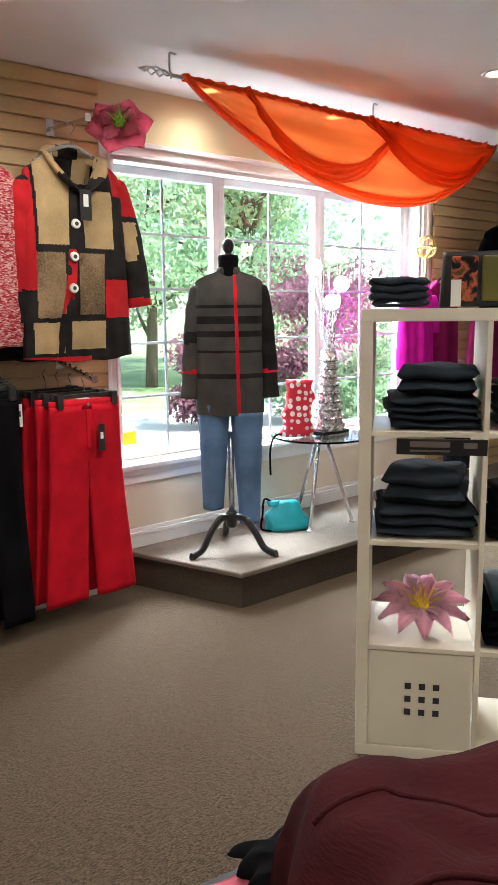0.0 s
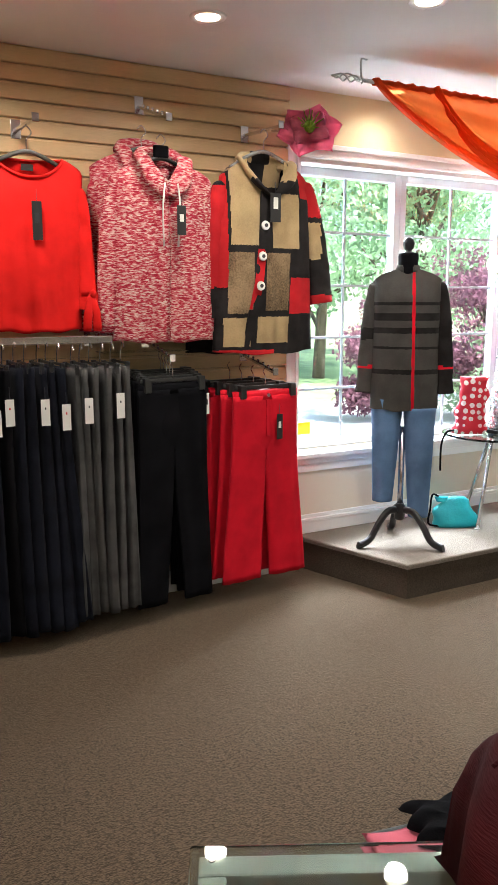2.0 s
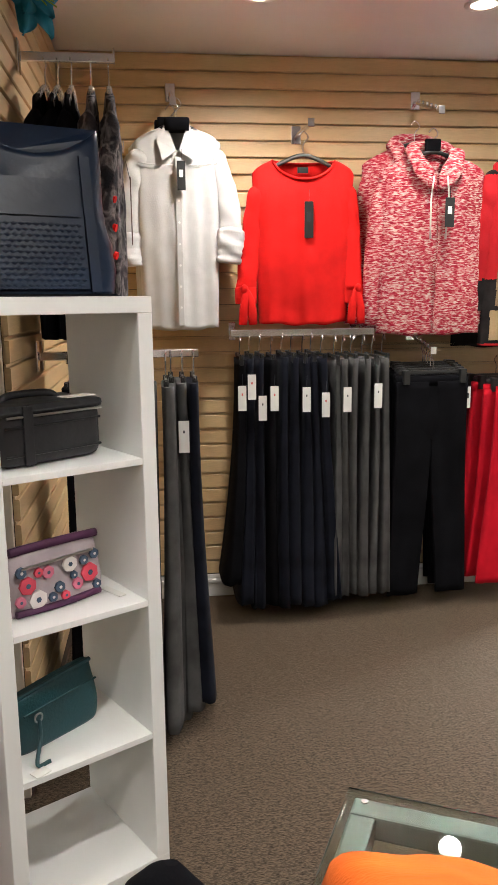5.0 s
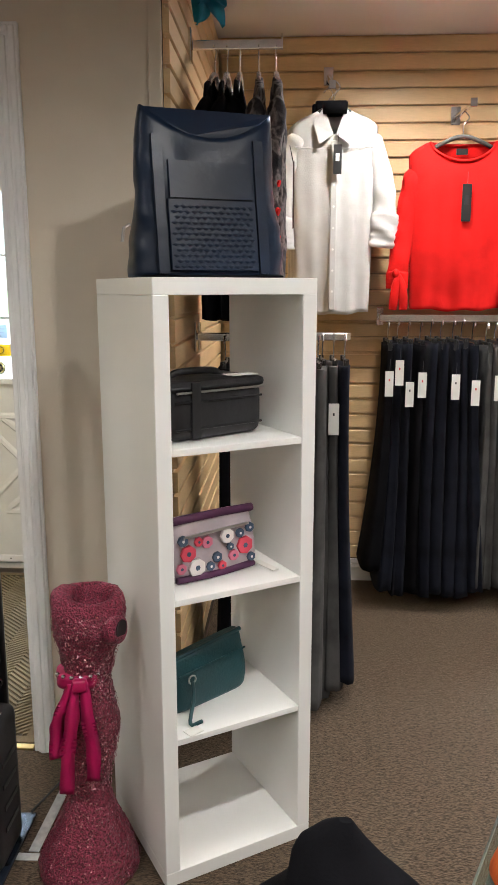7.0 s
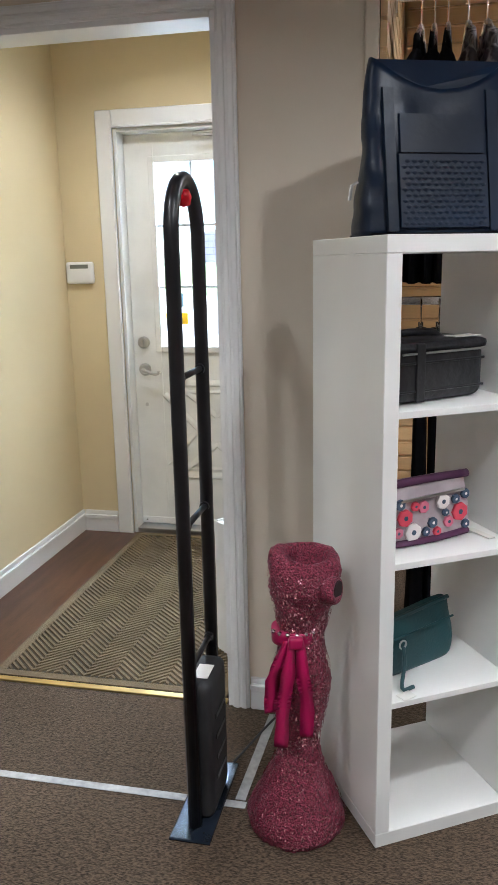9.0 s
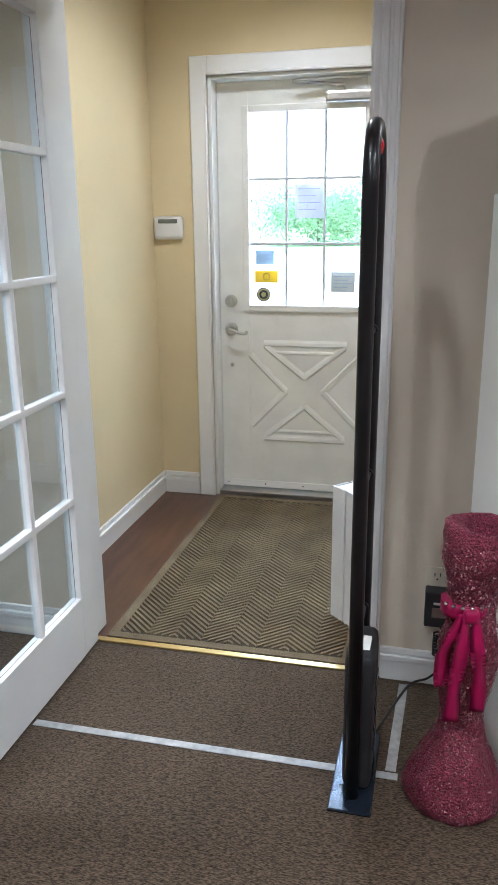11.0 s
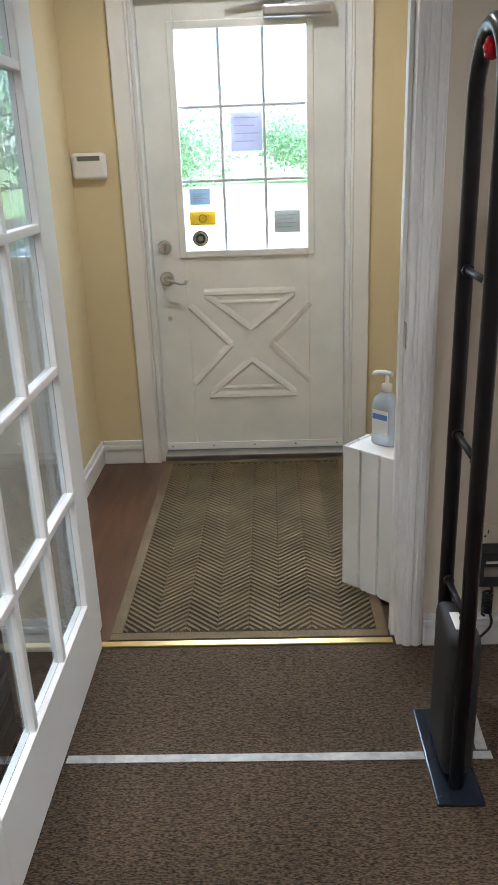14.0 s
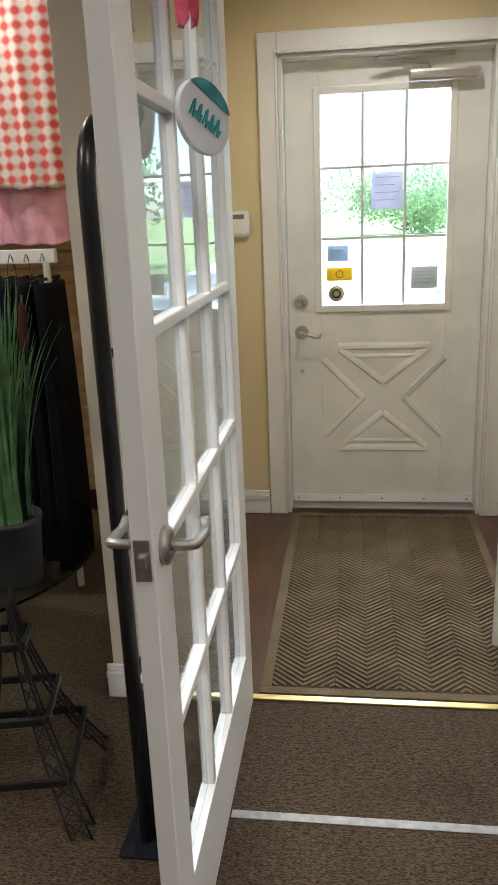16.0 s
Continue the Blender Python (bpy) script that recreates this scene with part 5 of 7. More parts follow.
b = thing("black_tray", "flat black tray under the silver vase", "tray", pose(3.33, 3.17, ZT))
part("plate", box(-0.11, 0.11, -0.06, 0.06, 0, 0.022, 0.004), M_BLACK, b)
v = thing("beaded_vase", "tall silver beaded cone vase with curly twigs and lights", "vase", pose(3.33, 3.18, ZT + 0.022))
part("cone", lathe([(0.1, 0.0), (0.095, 0.02), (0.06, 0.2), (0.045, 0.38), (0.05, 0.47)], 20), mat("silver_beads", (0.75, 0.73, 0.76), 0.18, 0.9, var=0.5, scale=40, bump=1.0, bscale=45), v, "", True)
for k in range(9):
    z = 0.03 + k * 0.048
    r_ = 0.094 - 0.05 * min(1, z / 0.36)
    for i in range(16):
        a = 2 * math.pi * (i + 0.5 * (k % 2)) / 16
        part("bead", lathe([(0.001, -0.011), (0.009, -0.006), (0.011, 0), (0.009, 0.006), (0.001, 0.011)], 6), M_CHROME, v, "", True).location = (r_ * math.cos(a), r_ * math.sin(a), z)
rng = random.Random(3)
for i in range(14):
    a, h = rng.uniform(0, 6.28), rng.uniform(0.75, 1.1)
    pts = [(0.02 * math.cos(a), 0.02 * math.sin(a), 0.42)]
    for q in range(1, 9):
        t = q / 8
        pts.append((0.09 * t * math.cos(a) + 0.022 * math.sin(q * 1.9 + i), 0.09 * t * math.sin(a) + 0.022 * math.cos(q * 1.7 + i), 0.42 + (h - 0.42) * t))
    part("twig", tube(smooth_path(pts, 4), 0.0035, 5), M_CHROME, v, "", True)
M_GLOBE = mat("lit_globe", (0.9, 0.85, 0.75), 0.4, emit=((1.0, 0.88, 0.70), 2.6))
for x, y, z in ((0.17, 0.0, 1.115), (0.027, 0.0, 1.02), (-0.125, 0.0, 0.944), (-0.008, -0.03, 0.748), (0.15, 0.04, 0.857)):
    gl = part("globe", lathe([(0.046 * math.sin(math.pi * q / 12) + 0.0005, 0.046 * math.cos(math.pi * q / 12)) for q in range(13)], 18), M_GLOBE, v, "glowing round bauble", True)
    gl.location = (x, y, z)
g = thing("teal_bag", "bright teal leather pouch slumped on the platform", "bag", pose(3.03, 3.22, 0.19, 0, 0, -25))
part("body", loft([ring(0.015 * math.sin(i * 0.8), 0.01 * i / 10, 0.175 * i / 10, (0.13, 0.14, 0.14, 0.135, 0.13, 0.125, 0.115, 0.1, 0.085, 0.07, 0.04)[i], (0.05, 0.06, 0.06, 0.055, 0.05, 0.045, 0.04, 0.03, 0.025, 0.02, 0.012)[i], 32, 0.004, 40, i * 0.4) for i in range(11)]), M_TEALB, g, "", True)
part("flap", loft([ring(-0.085, 0, 0.15 + 0.03 * i / 4, 0.03 + 0.012 * i / 4, 0.02 - 0.003 * i, 16) for i in range(5)]), M_TEALB, g, "", True)
part("wrist_strap", tube(smooth_path([(-0.1, 0, 0.18), (-0.14, 0, 0.19), (-0.15, 0, 0.1), (-0.16, -0.01, 0.02), (-0.1, -0.03, 0.008)], 5), 0.006, 8), M_BLACKCLOTH, g, "", True)
tp = thing("wicker_topiary", "gold wicker ball on a short stem by the window", "ornament", pose(4.53, 3.40, WZ0))
part("stem", tube([(0, 0, 0.0), (0.0, 0.0, 1.17)], 0.012, 10), M_BRASS, tp)
part("pot", lathe([(0.05, 0), (0.07, 0.1), (0.065, 0.1), (0.045, 0.01)], 20), M_BRASS, tp)
for i in range(10):
    q = Euler((i * 0.9, i * 0.63, i * 1.3)).to_matrix()
    part("wicker_ring", tube([q @ Vector((0.075 * math.cos(a * 0.2618), 0.075 * math.sin(a * 0.2618), 0)) + Vector((0, 0, 1.23)) for a in range(25)], 0.005, 5), M_BRASS, tp, "", True)

# -- orange swag on a rod under the ceiling --
ROD_Y, ROD_Z = 2.965, 2.487
rod = thing("curtain_rod", "twisted iron rod hung from ceiling hooks", "curtain rod", pose(0, 0, 0))
bar = part("bar", tube([(2.1, ROD_Y, ROD_Z), (4.75, ROD_Y, ROD_Z)], 0.009, 10), M_SATIN, rod, "", True)
for k in range(3):
    part("twist", tube([(1.93 + 0.17 * q / 16, ROD_Y + 0.018 * math.sin(math.pi * q / 16) * math.cos(q * 0.5 + k * 2.1), ROD_Z + 0.018 * math.sin(math.pi * q / 16) * math.sin(q * 0.5 + k * 2.1)) for q in range(17)], 0.004, 6), M_SATIN, rod, "", True)
for x in (2.09, 3.445, 4.7):
    part("ceiling_hook", tube(smooth_path([(x + 0.03, ROD_Y, CEIL - 0.004), (x, ROD_Y, CEIL - 0.006), (x, ROD_Y, ROD_Z + 0.02), (x + 0.002, ROD_Y - 0.014, ROD_Z - 0.005), (x + 0.004, ROD_Y, ROD_Z - 0.014)], 5), 0.005, 8), M_SATIN, rod, "", True)
M_SHEER = bpy.data.materials.new("sheer_orange_cloth")
M_SHEER.use_nodes = True
_n = M_SHEER.node_tree
_b = _n.nodes["Principled BSDF"]
_b.inputs["Base Color"].default_value, _b.inputs["Roughness"].default_value = (0.76, 0.095, 0.018, 1), 0.7
_tr, _tp, _mx, _mx2 = _n.nodes.new("ShaderNodeBsdfTranslucent"), _n.nodes.new("ShaderNodeBsdfTransparent"), _n.nodes.new("ShaderNodeMixShader"), _n.nodes.new("ShaderNodeMixShader")
_tr.inputs[0].default_value, _tp.inputs[0].default_value = (0.92, 0.17, 0.03, 1), (1.0, 0.42, 0.2, 1)
_mx.inputs[0].default_value, _mx2.inputs[0].default_value = 0.5, 0.2
_n.links.new(_b.outputs[0], _mx.inputs[1])
_n.links.new(_tr.outputs[0], _mx.inputs[2])
_n.links.new(_mx.outputs[0], _mx2.inputs[1])
_n.links.new(_tp.outputs[0], _mx2.inputs[2])
_n.links.new(_mx2.outputs[0], _n.nodes["Material Output"].inputs[0])
sw = thing("orange_swag", "sheer orange scarf draped in swags over the rod", "drapery", pose(0, 0, 0))


def swag(x0, x1, drop, lift, front, folds, seed, skew=0.0):
    """A hanging loop of cloth between two points of the rod."""
    bm = bmesh.new()
    g = []
    nu, nv = 70, 26
    for a in range(nu + 1):
        u = a / nu
        uu = u + skew * math.sin(math.pi * u) * 0.5
        arch = math.sin(math.pi * min(1, max(0, uu))) ** 0.75
        row = []
        for b in range(nv + 1):
            t = b / nv
            z = ROD_Z + 0.012 - (lift + (drop - lift) * t) * arch * (t ** 0.6) - 0.02 * t * arch
            y = ROD_Y - 0.012 - front * math.sin(math.pi * t) * arch + 0.022 * math.sin(folds * t * math.pi + seed + 2 * u) * arch * (0.3 + t) + 0.005 * math.sin(18 * u + 3 * t)
            row.append(bm.verts.new((x0 + (x1 - x0) * u, y, z)))
        g.append(row)
    for a in range(nu):
        for b in range(nv):
            bm.faces.new((g[a][b], g[a + 1][b], g[a + 1][b + 1], g[a][b + 1]))
    return bm


def swag_band(x0, x1, drop, width, front, seed, skew=0.0, pleats=4):
    """The gathered, pleated lower edge of a swag."""
    bm = bmesh.new()
    g = []
    for a in range(81):
        u = a / 80
        arch = math.sin(math.pi * min(1, max(0, u + skew * math.sin(math.pi * u) * 0.5))) ** 0.75
        row = []
        for b in range(29):
            t = b / 28
            wd = width * (0.25 + 0.75 * arch)
            z = ROD_Z + 0.01 - drop * arch + wd * (0.5 - t) + 0.004 * math.sin(14 * u + seed)
            y = ROD_Y - 0.016 - front * arch + 0.016 * math.sin(pleats * 2 * math.pi * t + seed + 3 * u)
            row.append(bm.verts.new((x0 + (x1 - x0) * u + 0.012 * math.sin(5 * t + seed), y, z)))
        g.append(row)
    for a in range(80):
        for b in range(28):
            bm.faces.new((g[a][b], g[a + 1][b], g[a + 1][b + 1], g[a][b + 1]))
    return bm


part("swag_back", swag(2.17, 4.62, 0.44, 0.25, 0.05, 5, 0.3, -0.08), M_SHEER, sw, "", True)
part("swag_hem", swag_band(2.16, 4.62, 0.44, 0.06, 0.06, 0.4, -0.08, 2), M_SHEER, sw, "", True)
part("swag_fold", swag_band(2.52, 3.62, 0.34, 0.10, 0.09, 1.9, 0.1, 3), M_SHEER, sw, "", True)
part("swag_front", swag(3.34, 4.64, 0.27, 0.1, 0.10, 6, 0.9, -0.1), M_SHEER, sw, "", True)
part("swag_fold", swag_band(3.40, 4.50, 0.29, 0.10, 0.12, 0.9, 0.0, 3), M_SHEER, sw, "", True)

part("gathered_heading", tube([(2.16 + 2.46 * q / 120, ROD_Y, ROD_Z + 0.004 * math.sin(q * 1.9)) for q in range(121)], [0.017 + 0.002 * math.sin(q * 1.3) + 0.0015 * math.sin(q * 2.9) for q in range(121)], 12), M_SHEER, sw, "", True)

# ---- white cube shelf with bags ----


def cube_shelf(name, label, m, cols, rows, material, cell=0.335, t=0.038, inner=0.016, depth=0.39):
    """Open-backed cube shelf; origin at the front left bottom corner, depth along local y."""
    s = thing(name, label, "shelf", m)
    W = 2 * t + cols * cell + (cols - 1) * inner
    Hh = 2 * t + rows * cell + (rows - 1) * inner
    part("side_panel", box(0, t, 0, depth, t, Hh - t, 0.0015, seg=1), material, s)
    part("side_panel", box(W - t, W, 0, depth, t, Hh - t, 0.0015, seg=1), material, s)
    part("bottom_panel", box(0, W, 0, depth, 0, t, 0.0015, seg=1), material, s)
    part("top_panel", box(0, W, 0, depth, Hh - t, Hh, 0.0015, seg=1), material, s)
    for c in range(1, cols):
        x = t + c * cell + (c - 1) * inner
        part("divider", box(x, x + inner, 0.001, depth - 0.001, t, Hh - t, 0.001, seg=1), material, s)
    for c in range(cols):
        for r in range(1, rows):
            z = t + r * cell + (r - 1) * inner
            part("shelf_board", box(t + c * (cell + inner), t + c * (cell + inner) + cell, 0.002, depth - 0.002, z, z + inner, 0.001, seg=1), material, s)
    return s


SHM = pose(-0.393, 1.377, 0, 0, 0, 31)
cube_shelf("cube_shelf", "white narrow four-cell open cube shelf", SHM, 1, 4, M_WHITE, 0.341)


def pouch(name, label, m, w, h, d, material, sag=0.0, n=40, pw=4.5, taper=0.9, wr=0.003):
    """A soft bag with rounded corners, base on z = 0."""
    t = thing(name, label, "bag", m)
    rings = []
    for i in range(19):
        f = i / 18
        e = min(1.0, 0.72 + 0.28 * (math.sin(math.pi * min(f, 0.999)) ** 0.35))
        rings.append(ring(0.006 * math.sin(4 * f), 0, h * f, w / 2 * (1 + (taper - 1) * f) * (0.93 + 0.07 * e), d / 2 * e * (1 - 0.35 * f), n, wr * math.sin(math.pi * f), 38, 3 * f, sag * f * f, pw))
    part("body", loft(rings), material, t, "", True)
    return t


def cell_z(r):
    return 0.038 + r * 0.357


# navy tote on top
tt = thing("navy_tote", "navy blue nylon tote bag with quilted pocket", "bag", SHM @ pose(0.205, 0.17, 1.49, 0, 0, -6))
rings = []
for i in range(27):
    f = i / 26
    rings.append(ring(0.004 * math.sin(6 * f) + 0.010 * f, 0.012 * f, 0.40 * f, 0.186 - 0.026 * f ** 1.5 + 0.004 * math.sin(9 * f), 0.075 - 0.045 * f, 64, 0.004 * math.sin(math.pi * f), 26, 2.5 * f, -0.085 * max(0, f - 0.6) / 0.4, 3.4))
bm = loft(rings)
for vv in bm.verts:
    if 0.01 < vv.co.z < 0.39:
        q = noise.noise((vv.co.x * 9, vv.co.y * 9, vv.co.z * 14 + vv.co.x * 12)) * 0.004 + noise.noise(vv.co * 30) * 0.004
        vv.co += Vector((vv.co.x * 0.4, vv.co.y, 0)).normalized() * q
part("body", bm, M_NYLON, tt, "", True)


def front_y(f):
    return 0.012 * f - (0.075 - 0.045 * f)


for s in (-1, 1):
    part("strap", loft([[Vector((s * 0.124 - 0.012, front_y(z / 0.42) - 0.007, z)), Vector((s * 0.124 + 0.012, front_y(z / 0.42) - 0.007, z)), Vector((s * 0.124 + 0.012, front_y(z / 0.42) + 0.006, z)), Vector((s * 0.124 - 0.012, front_y(z / 0.42) + 0.006, z))] for z in (0.01, 0.1, 0.2, 0.3, 0.4)]), M_NYLON, tt)
pk = part("pocket", loft([[Vector((x, front_y(z / 0.42) - 0.010 + dy, z)) for x, dy in ((-0.108, 0.008), (-0.106, 0), (0.106, 0), (0.108, 0.008))] for z in (0.02, 0.12, 0.215, 0.22)]), M_NYLON, tt, "quilted front pocket")
for r in range(12):
    for c in range(12):
        z = 0.03 + r * 0.0155
        x = -0.095 + c * 0.0165 + 0.008 * (r % 2)
        if x < 0.1:
            bm = bmesh.new()
            y = front_y(z / 0.42) - 0.0105
            q = [bm.verts.new(p) for p in ((x - 0.008, y, z), (x, y, z - 0.007), (x + 0.008, y, z), (x, y, z + 0.007))]
            tip = bm.verts.new((x, y - 0.006, z))
            for i in range(4):
                bm.faces.new((q[i], q[(i + 1) % 4], tip))
            part("quilt_diamond", bm, M_NYLON, pk, "", True)
part("upper_pocket", loft([[Vector((x, front_y(z / 0.42) - 0.008 + dy, z)) for x, dy in ((-0.102, 0.006), (-0.1, 0), (0.1, 0), (0.102, 0.006))] for z in (0.225, 0.27, 0.325, 0.33)]), M_NYLON, tt)
part("zip_pull", tube([(-0.185, -0.01, 0.15), (-0.2, -0.012, 0.14), (-0.205, -0.012, 0.10)], 0.004, 6), M_SATIN, tt)
part("handle", tube(smooth_path([(-0.1, 0.03, 0.40), (-0.09, 0.06, 0.45), (0.0, 0.075, 0.455), (0.09, 0.06, 0.45), (0.1, 0.03, 0.40)], 5), 0.012, 8, flat=0.4), M_NYLON, tt, "", True)
tt.matrix_basis = tt.matrix_basis @ Matrix.Diagonal((1, 1, 0.79, 1))
part("base_edge", box(-0.172, 0.172, -0.078, 0.078, 0.0, 0.006, 0.003), M_BLACKCLOTH, tt)

# black boxy bag
b = thing("black_travel_bag", "black boxy nylon travel bag with a pale tag", "bag", SHM @ pose(0.175, 0.165, cell_z(3) + 0.001, 0, 0, 10))
part("body", box(-0.13, 0.145, -0.085, 0.085, 0, 0.135, 0.036, seg=5), M_NYLONB, b, "", True)
part("lid", box(-0.132, 0.147, -0.087, 0.087, 0.118, 0.142, 0.012, seg=2), M_NYLONB, b, "", True)
for z in (0.03, 0.095):
    part("piping", tube([(-0.12, -0.0865, z), (0.135, -0.0865, z)], 0.003, 6), M_NYLONB, b)
part("zip", tube([(-0.115, -0.0885, 0.117), (0.14, -0.0885, 0.117)], 0.003, 6), M_SATIN, b)
part("side_strap", box(-0.075, -0.05, -0.092, -0.084, 0.005, 0.14, 0.002), M_NYLONB, b)
part("handle", tube(smooth_path([(-0.07, 0.02, 0.138), (-0.04, 0.025, 0.152), (0.06, 0.025, 0.152), (0.09, 0.02, 0.138)], 5), 0.009, 8), M_NYLONB, b, "", True)
part("tag", box(0.05, 0.13, -0.08, -0.04, 0.146, 0.148), M_TAG, b, "pale card tag")

# floral pouch
M_FLORAL = mat("floral_cloth", (0.42, 0.36, 0.38), 0.7, var=0.15, scale=9, bump=0.2, bscale=160)
p = pouch("floral_pouch", "grey floral zipped pouch with plum trim", SHM @ pose(0.19, 0.14, cell_z(2) + 0.001, 0, 0, 8), 0.255, 0.155, 0.085, M_FLORAL, 0.0, taper=0.97)
M_PLUM = mat("plum_trim", (0.06, 0.012, 0.05), 0.6)
part("trim", tube(smooth_path([(-0.118, -0.02, 0.156), (0.0, -0.02, 0.158), (0.12, -0.02, 0.156)], 5), 0.011, 8), M_PLUM, p, "", True)
part("base_trim", tube(smooth_path([(-0.115, -0.036, 0.01), (0.0, -0.042, 0.008), (0.115, -0.036, 0.01)], 5), 0.009, 8), M_PLUM, p, "", True)
part("zip", tube([(-0.1, -0.0415, 0.118), (0.095, -0.0415, 0.122)], 0.004, 6), M_SATIN, p)
rng = random.Random(11)
FCOL = [mat("coral_print", (0.62, 0.06, 0.10), 0.7), mat("white_print", (0.75, 0.7, 0.68), 0.7), mat("slate_print", (0.05, 0.08, 0.13), 0.7), mat("rose_print", (0.60, 0.16, 0.24), 0.7)]
spots = [(-0.085, 0.075, 0.022, 0), (-0.06, 0.035, 0.024, 1), (0.03, 0.1, 0.02, 1), (0.085, 0.065, 0.024, 0), (-0.03, 0.095, 0.016, 3), (0.0, 0.05, 0.014, 2), (-0.1, 0.11, 0.014, 2), (0.05, 0.045, 0.015, 3), (0.1, 0.11, 0.013, 2), (-0.02, 0.03, 0.012, 2), (0.04, 0.07, 0.01, 2), (-0.105, 0.04, 0.014, 3), (0.105, 0.03, 0.012, 2), (-0.055, 0.1, 0.012, 0), (0.015, 0.025, 0.012, 0), (0.07, 0.1, 0.012, 2)]
for x, z, r_, c in spots:
    bl = part("flower_print", tube([(x, -0.0365, z), (x, -0.0435, z), (x, -0.0442, z)], [r_, r_, r_ * 0.8], 7), FCOL[c], p)
    part("flower_eye", tube([(x, -0.0443, z), (x, -0.0449, z)], r_ * 0.3, 6), FCOL[2 if c != 2 else 1], bl)
part("strap_tag", box(0.13, 0.15, -0.10, -0.02, 0.001, 0.004), M_TAG, p, "cream paper tag")

p = pouch("teal_clutch", "dark teal leather clutch bag with wrist strap", SHM @ pose(0.185, 0.16, cell_z(1) + 0.001, 0, 0, 14), 0.245, 0.165, 0.075, M_TEAL, 0.0, taper=0.96)
for o in p.children:
    for vv in o.data.vertices:
        vv.co.z *= 0.86 + 0.9 * (vv.co.x + 0.12) * 0.6
part("seam", tube([(-0.112, -0.036, 0.105), (0.11, -0.036, 0.118)], 0.003, 6), M_TEAL, p)
part("rim", tube(smooth_path([(-0.112, -0.012, 0.143), (0.0, -0.014, 0.155), (0.112, -0.012, 0.163)], 5), 0.006, 8), M_TEAL, p, "", True)
part("zip_ring", tube([(-0.075 + 0.011 * math.cos(k * 0.524), -0.042, 0.09 + 0.011 * math.sin(k * 0.524)) for k in range(13)], 0.0025, 6), M_SATIN, p)
part("wrist_strap", tube(smooth_path([(-0.075, -0.043, 0.085), (-0.085, -0.06, 0.05), (-0.12, -0.09, 0.006), (-0.09, -0.1, 0.006)], 5), 0.005, 8), M_TEAL, p, "", True)
part("price_tag", box(-0.15, -0.11, -0.13, -0.1, 0.001, 0.003), M_TAG, p)

# ---- cream shelf with folded denim ----
def cr_z(r):
    return 0.038 + r * 0.351


CRM = pose(1.80, 1.586, 0, 0, 0, -51)
cs = cube_shelf("cream_cube_shelf", "cream eight-cell open cube shelf with folded jeans", CRM, 2, 4, M_CREAM)
ins = part("door_insert", box(0.041, 0.370, 0.004, 0.02, 0.041, 0.37, 0.002), M_CREAM, cs, "cream insert with nine square holes drawn as dark plates")
# Dark plates on the face paint the shade of the nine holes.
for i in range(3):
    for k in range(3):
        part("hole_shade_plate", box(0.158 + i * 0.045, 0.178 + i * 0.045, 0.001, 0.0038, 0.155 + k * 0.045, 0.175 + k * 0.045), M_INK, ins)


def folded(name, label, category, m, w, d, h, material, layers=4, seed=0, group="folded clothes"):
    """A stack of folded garments: soft slabs with rolled front edges."""
    t = thing(name, label, category, m, group)
    r_ = random.Random(seed)
    z = 0.0
    for i in range(layers):
        hh = h / layers
        ww, dd, ox = w * r_.uniform(0.92, 1.0), d * r_.uniform(0.92, 1.0), r_.uniform(-0.012, 0.012)
        bm = bmesh.new()
        rows = []
        nx, ny = 22, 12
        for side in (1, -1):
            g = []
            for a in range(nx + 1):
                row = []
                for b in range(ny + 1):
                    u, v_ = a / nx * 2 - 1, b / ny * 2 - 1
                    e = (1 - abs(u) ** 8) ** 0.5 * (1 - abs(v_) ** 6) ** 0.5
                    zz = z + hh / 2 + side * hh / 2 * e * (0.98) + 0.004 * math.sin(5 * u + 3 * v_ + i + seed) * (1 if side > 0 or i > 0 else 0.0)
                    row.append(bm.verts.new((ox + u * ww / 2, v_ * dd / 2, max(0.0005, zz))))
                g.append(row)
            for a in range(nx):
                for b in range(ny):
                    bm.faces.new((g[a][b], g[a + 1][b], g[a + 1][b + 1], g[a][b + 1]))
        bmesh.ops.remove_doubles(bm, verts=bm.verts, dist=0.0008)
        part("folded_piece", bm, material, t, "", True)
        z += hh
    return t


folded("folded_jeans", "stack of folded dark jeans on the shelf", "jeans", CRM @ pose(0.225, 0.19, cr_z(3) + 0.001, 0, 0, 2), 0.30, 0.33, 0.10, M_DENIMD, 4, 1)
folded("folded_jeans", "pair of dark jeans folded large on top", "jeans", CRM @ pose(0.235, 0.19, cr_z(3) + 0.105, 0, 0, -4), 0.25, 0.3, 0.09, M_DENIMD, 2, 5)
folded("folded_jeans", "heap of dark jeans folded loosely on the shelf", "jeans", CRM @ pose(0.21, 0.19, cr_z(2) + 0.001, 0, 0, 3), 0.315, 0.34, 0.10, M_DENIMD, 3, 9)
folded("folded_jeans", "rumpled dark jeans lying on the heap", "jeans", CRM @ pose(0.215, 0.18, cr_z(2) + 0.105, 0, 0, -8), 0.27, 0.3, 0.11, M_DENIMD, 2, 12)
pl = thing("shelf_sign", "black brand plaque standing on the shelf edge", "sign", CRM @ pose(0.24, -0.012, 1.022))
part("plaque", box(-0.125, 0.145, 0, 0.006, 0.0, 0.05, 0.002), M_TAGBLACK, pl)
part("logo_bar", box(-0.085, 0.035, -0.0015, -0.0003, 0.024, 0.042), M_SATIN, pl)
part("logo_bar", box(0.075, 0.115, -0.0015, -0.0003, 0.022, 0.04), M_SATIN, pl)
part("small_print_bar", box(-0.085, 0.035, -0.0015, -0.0003, 0.01, 0.016), M_SATIN, pl)
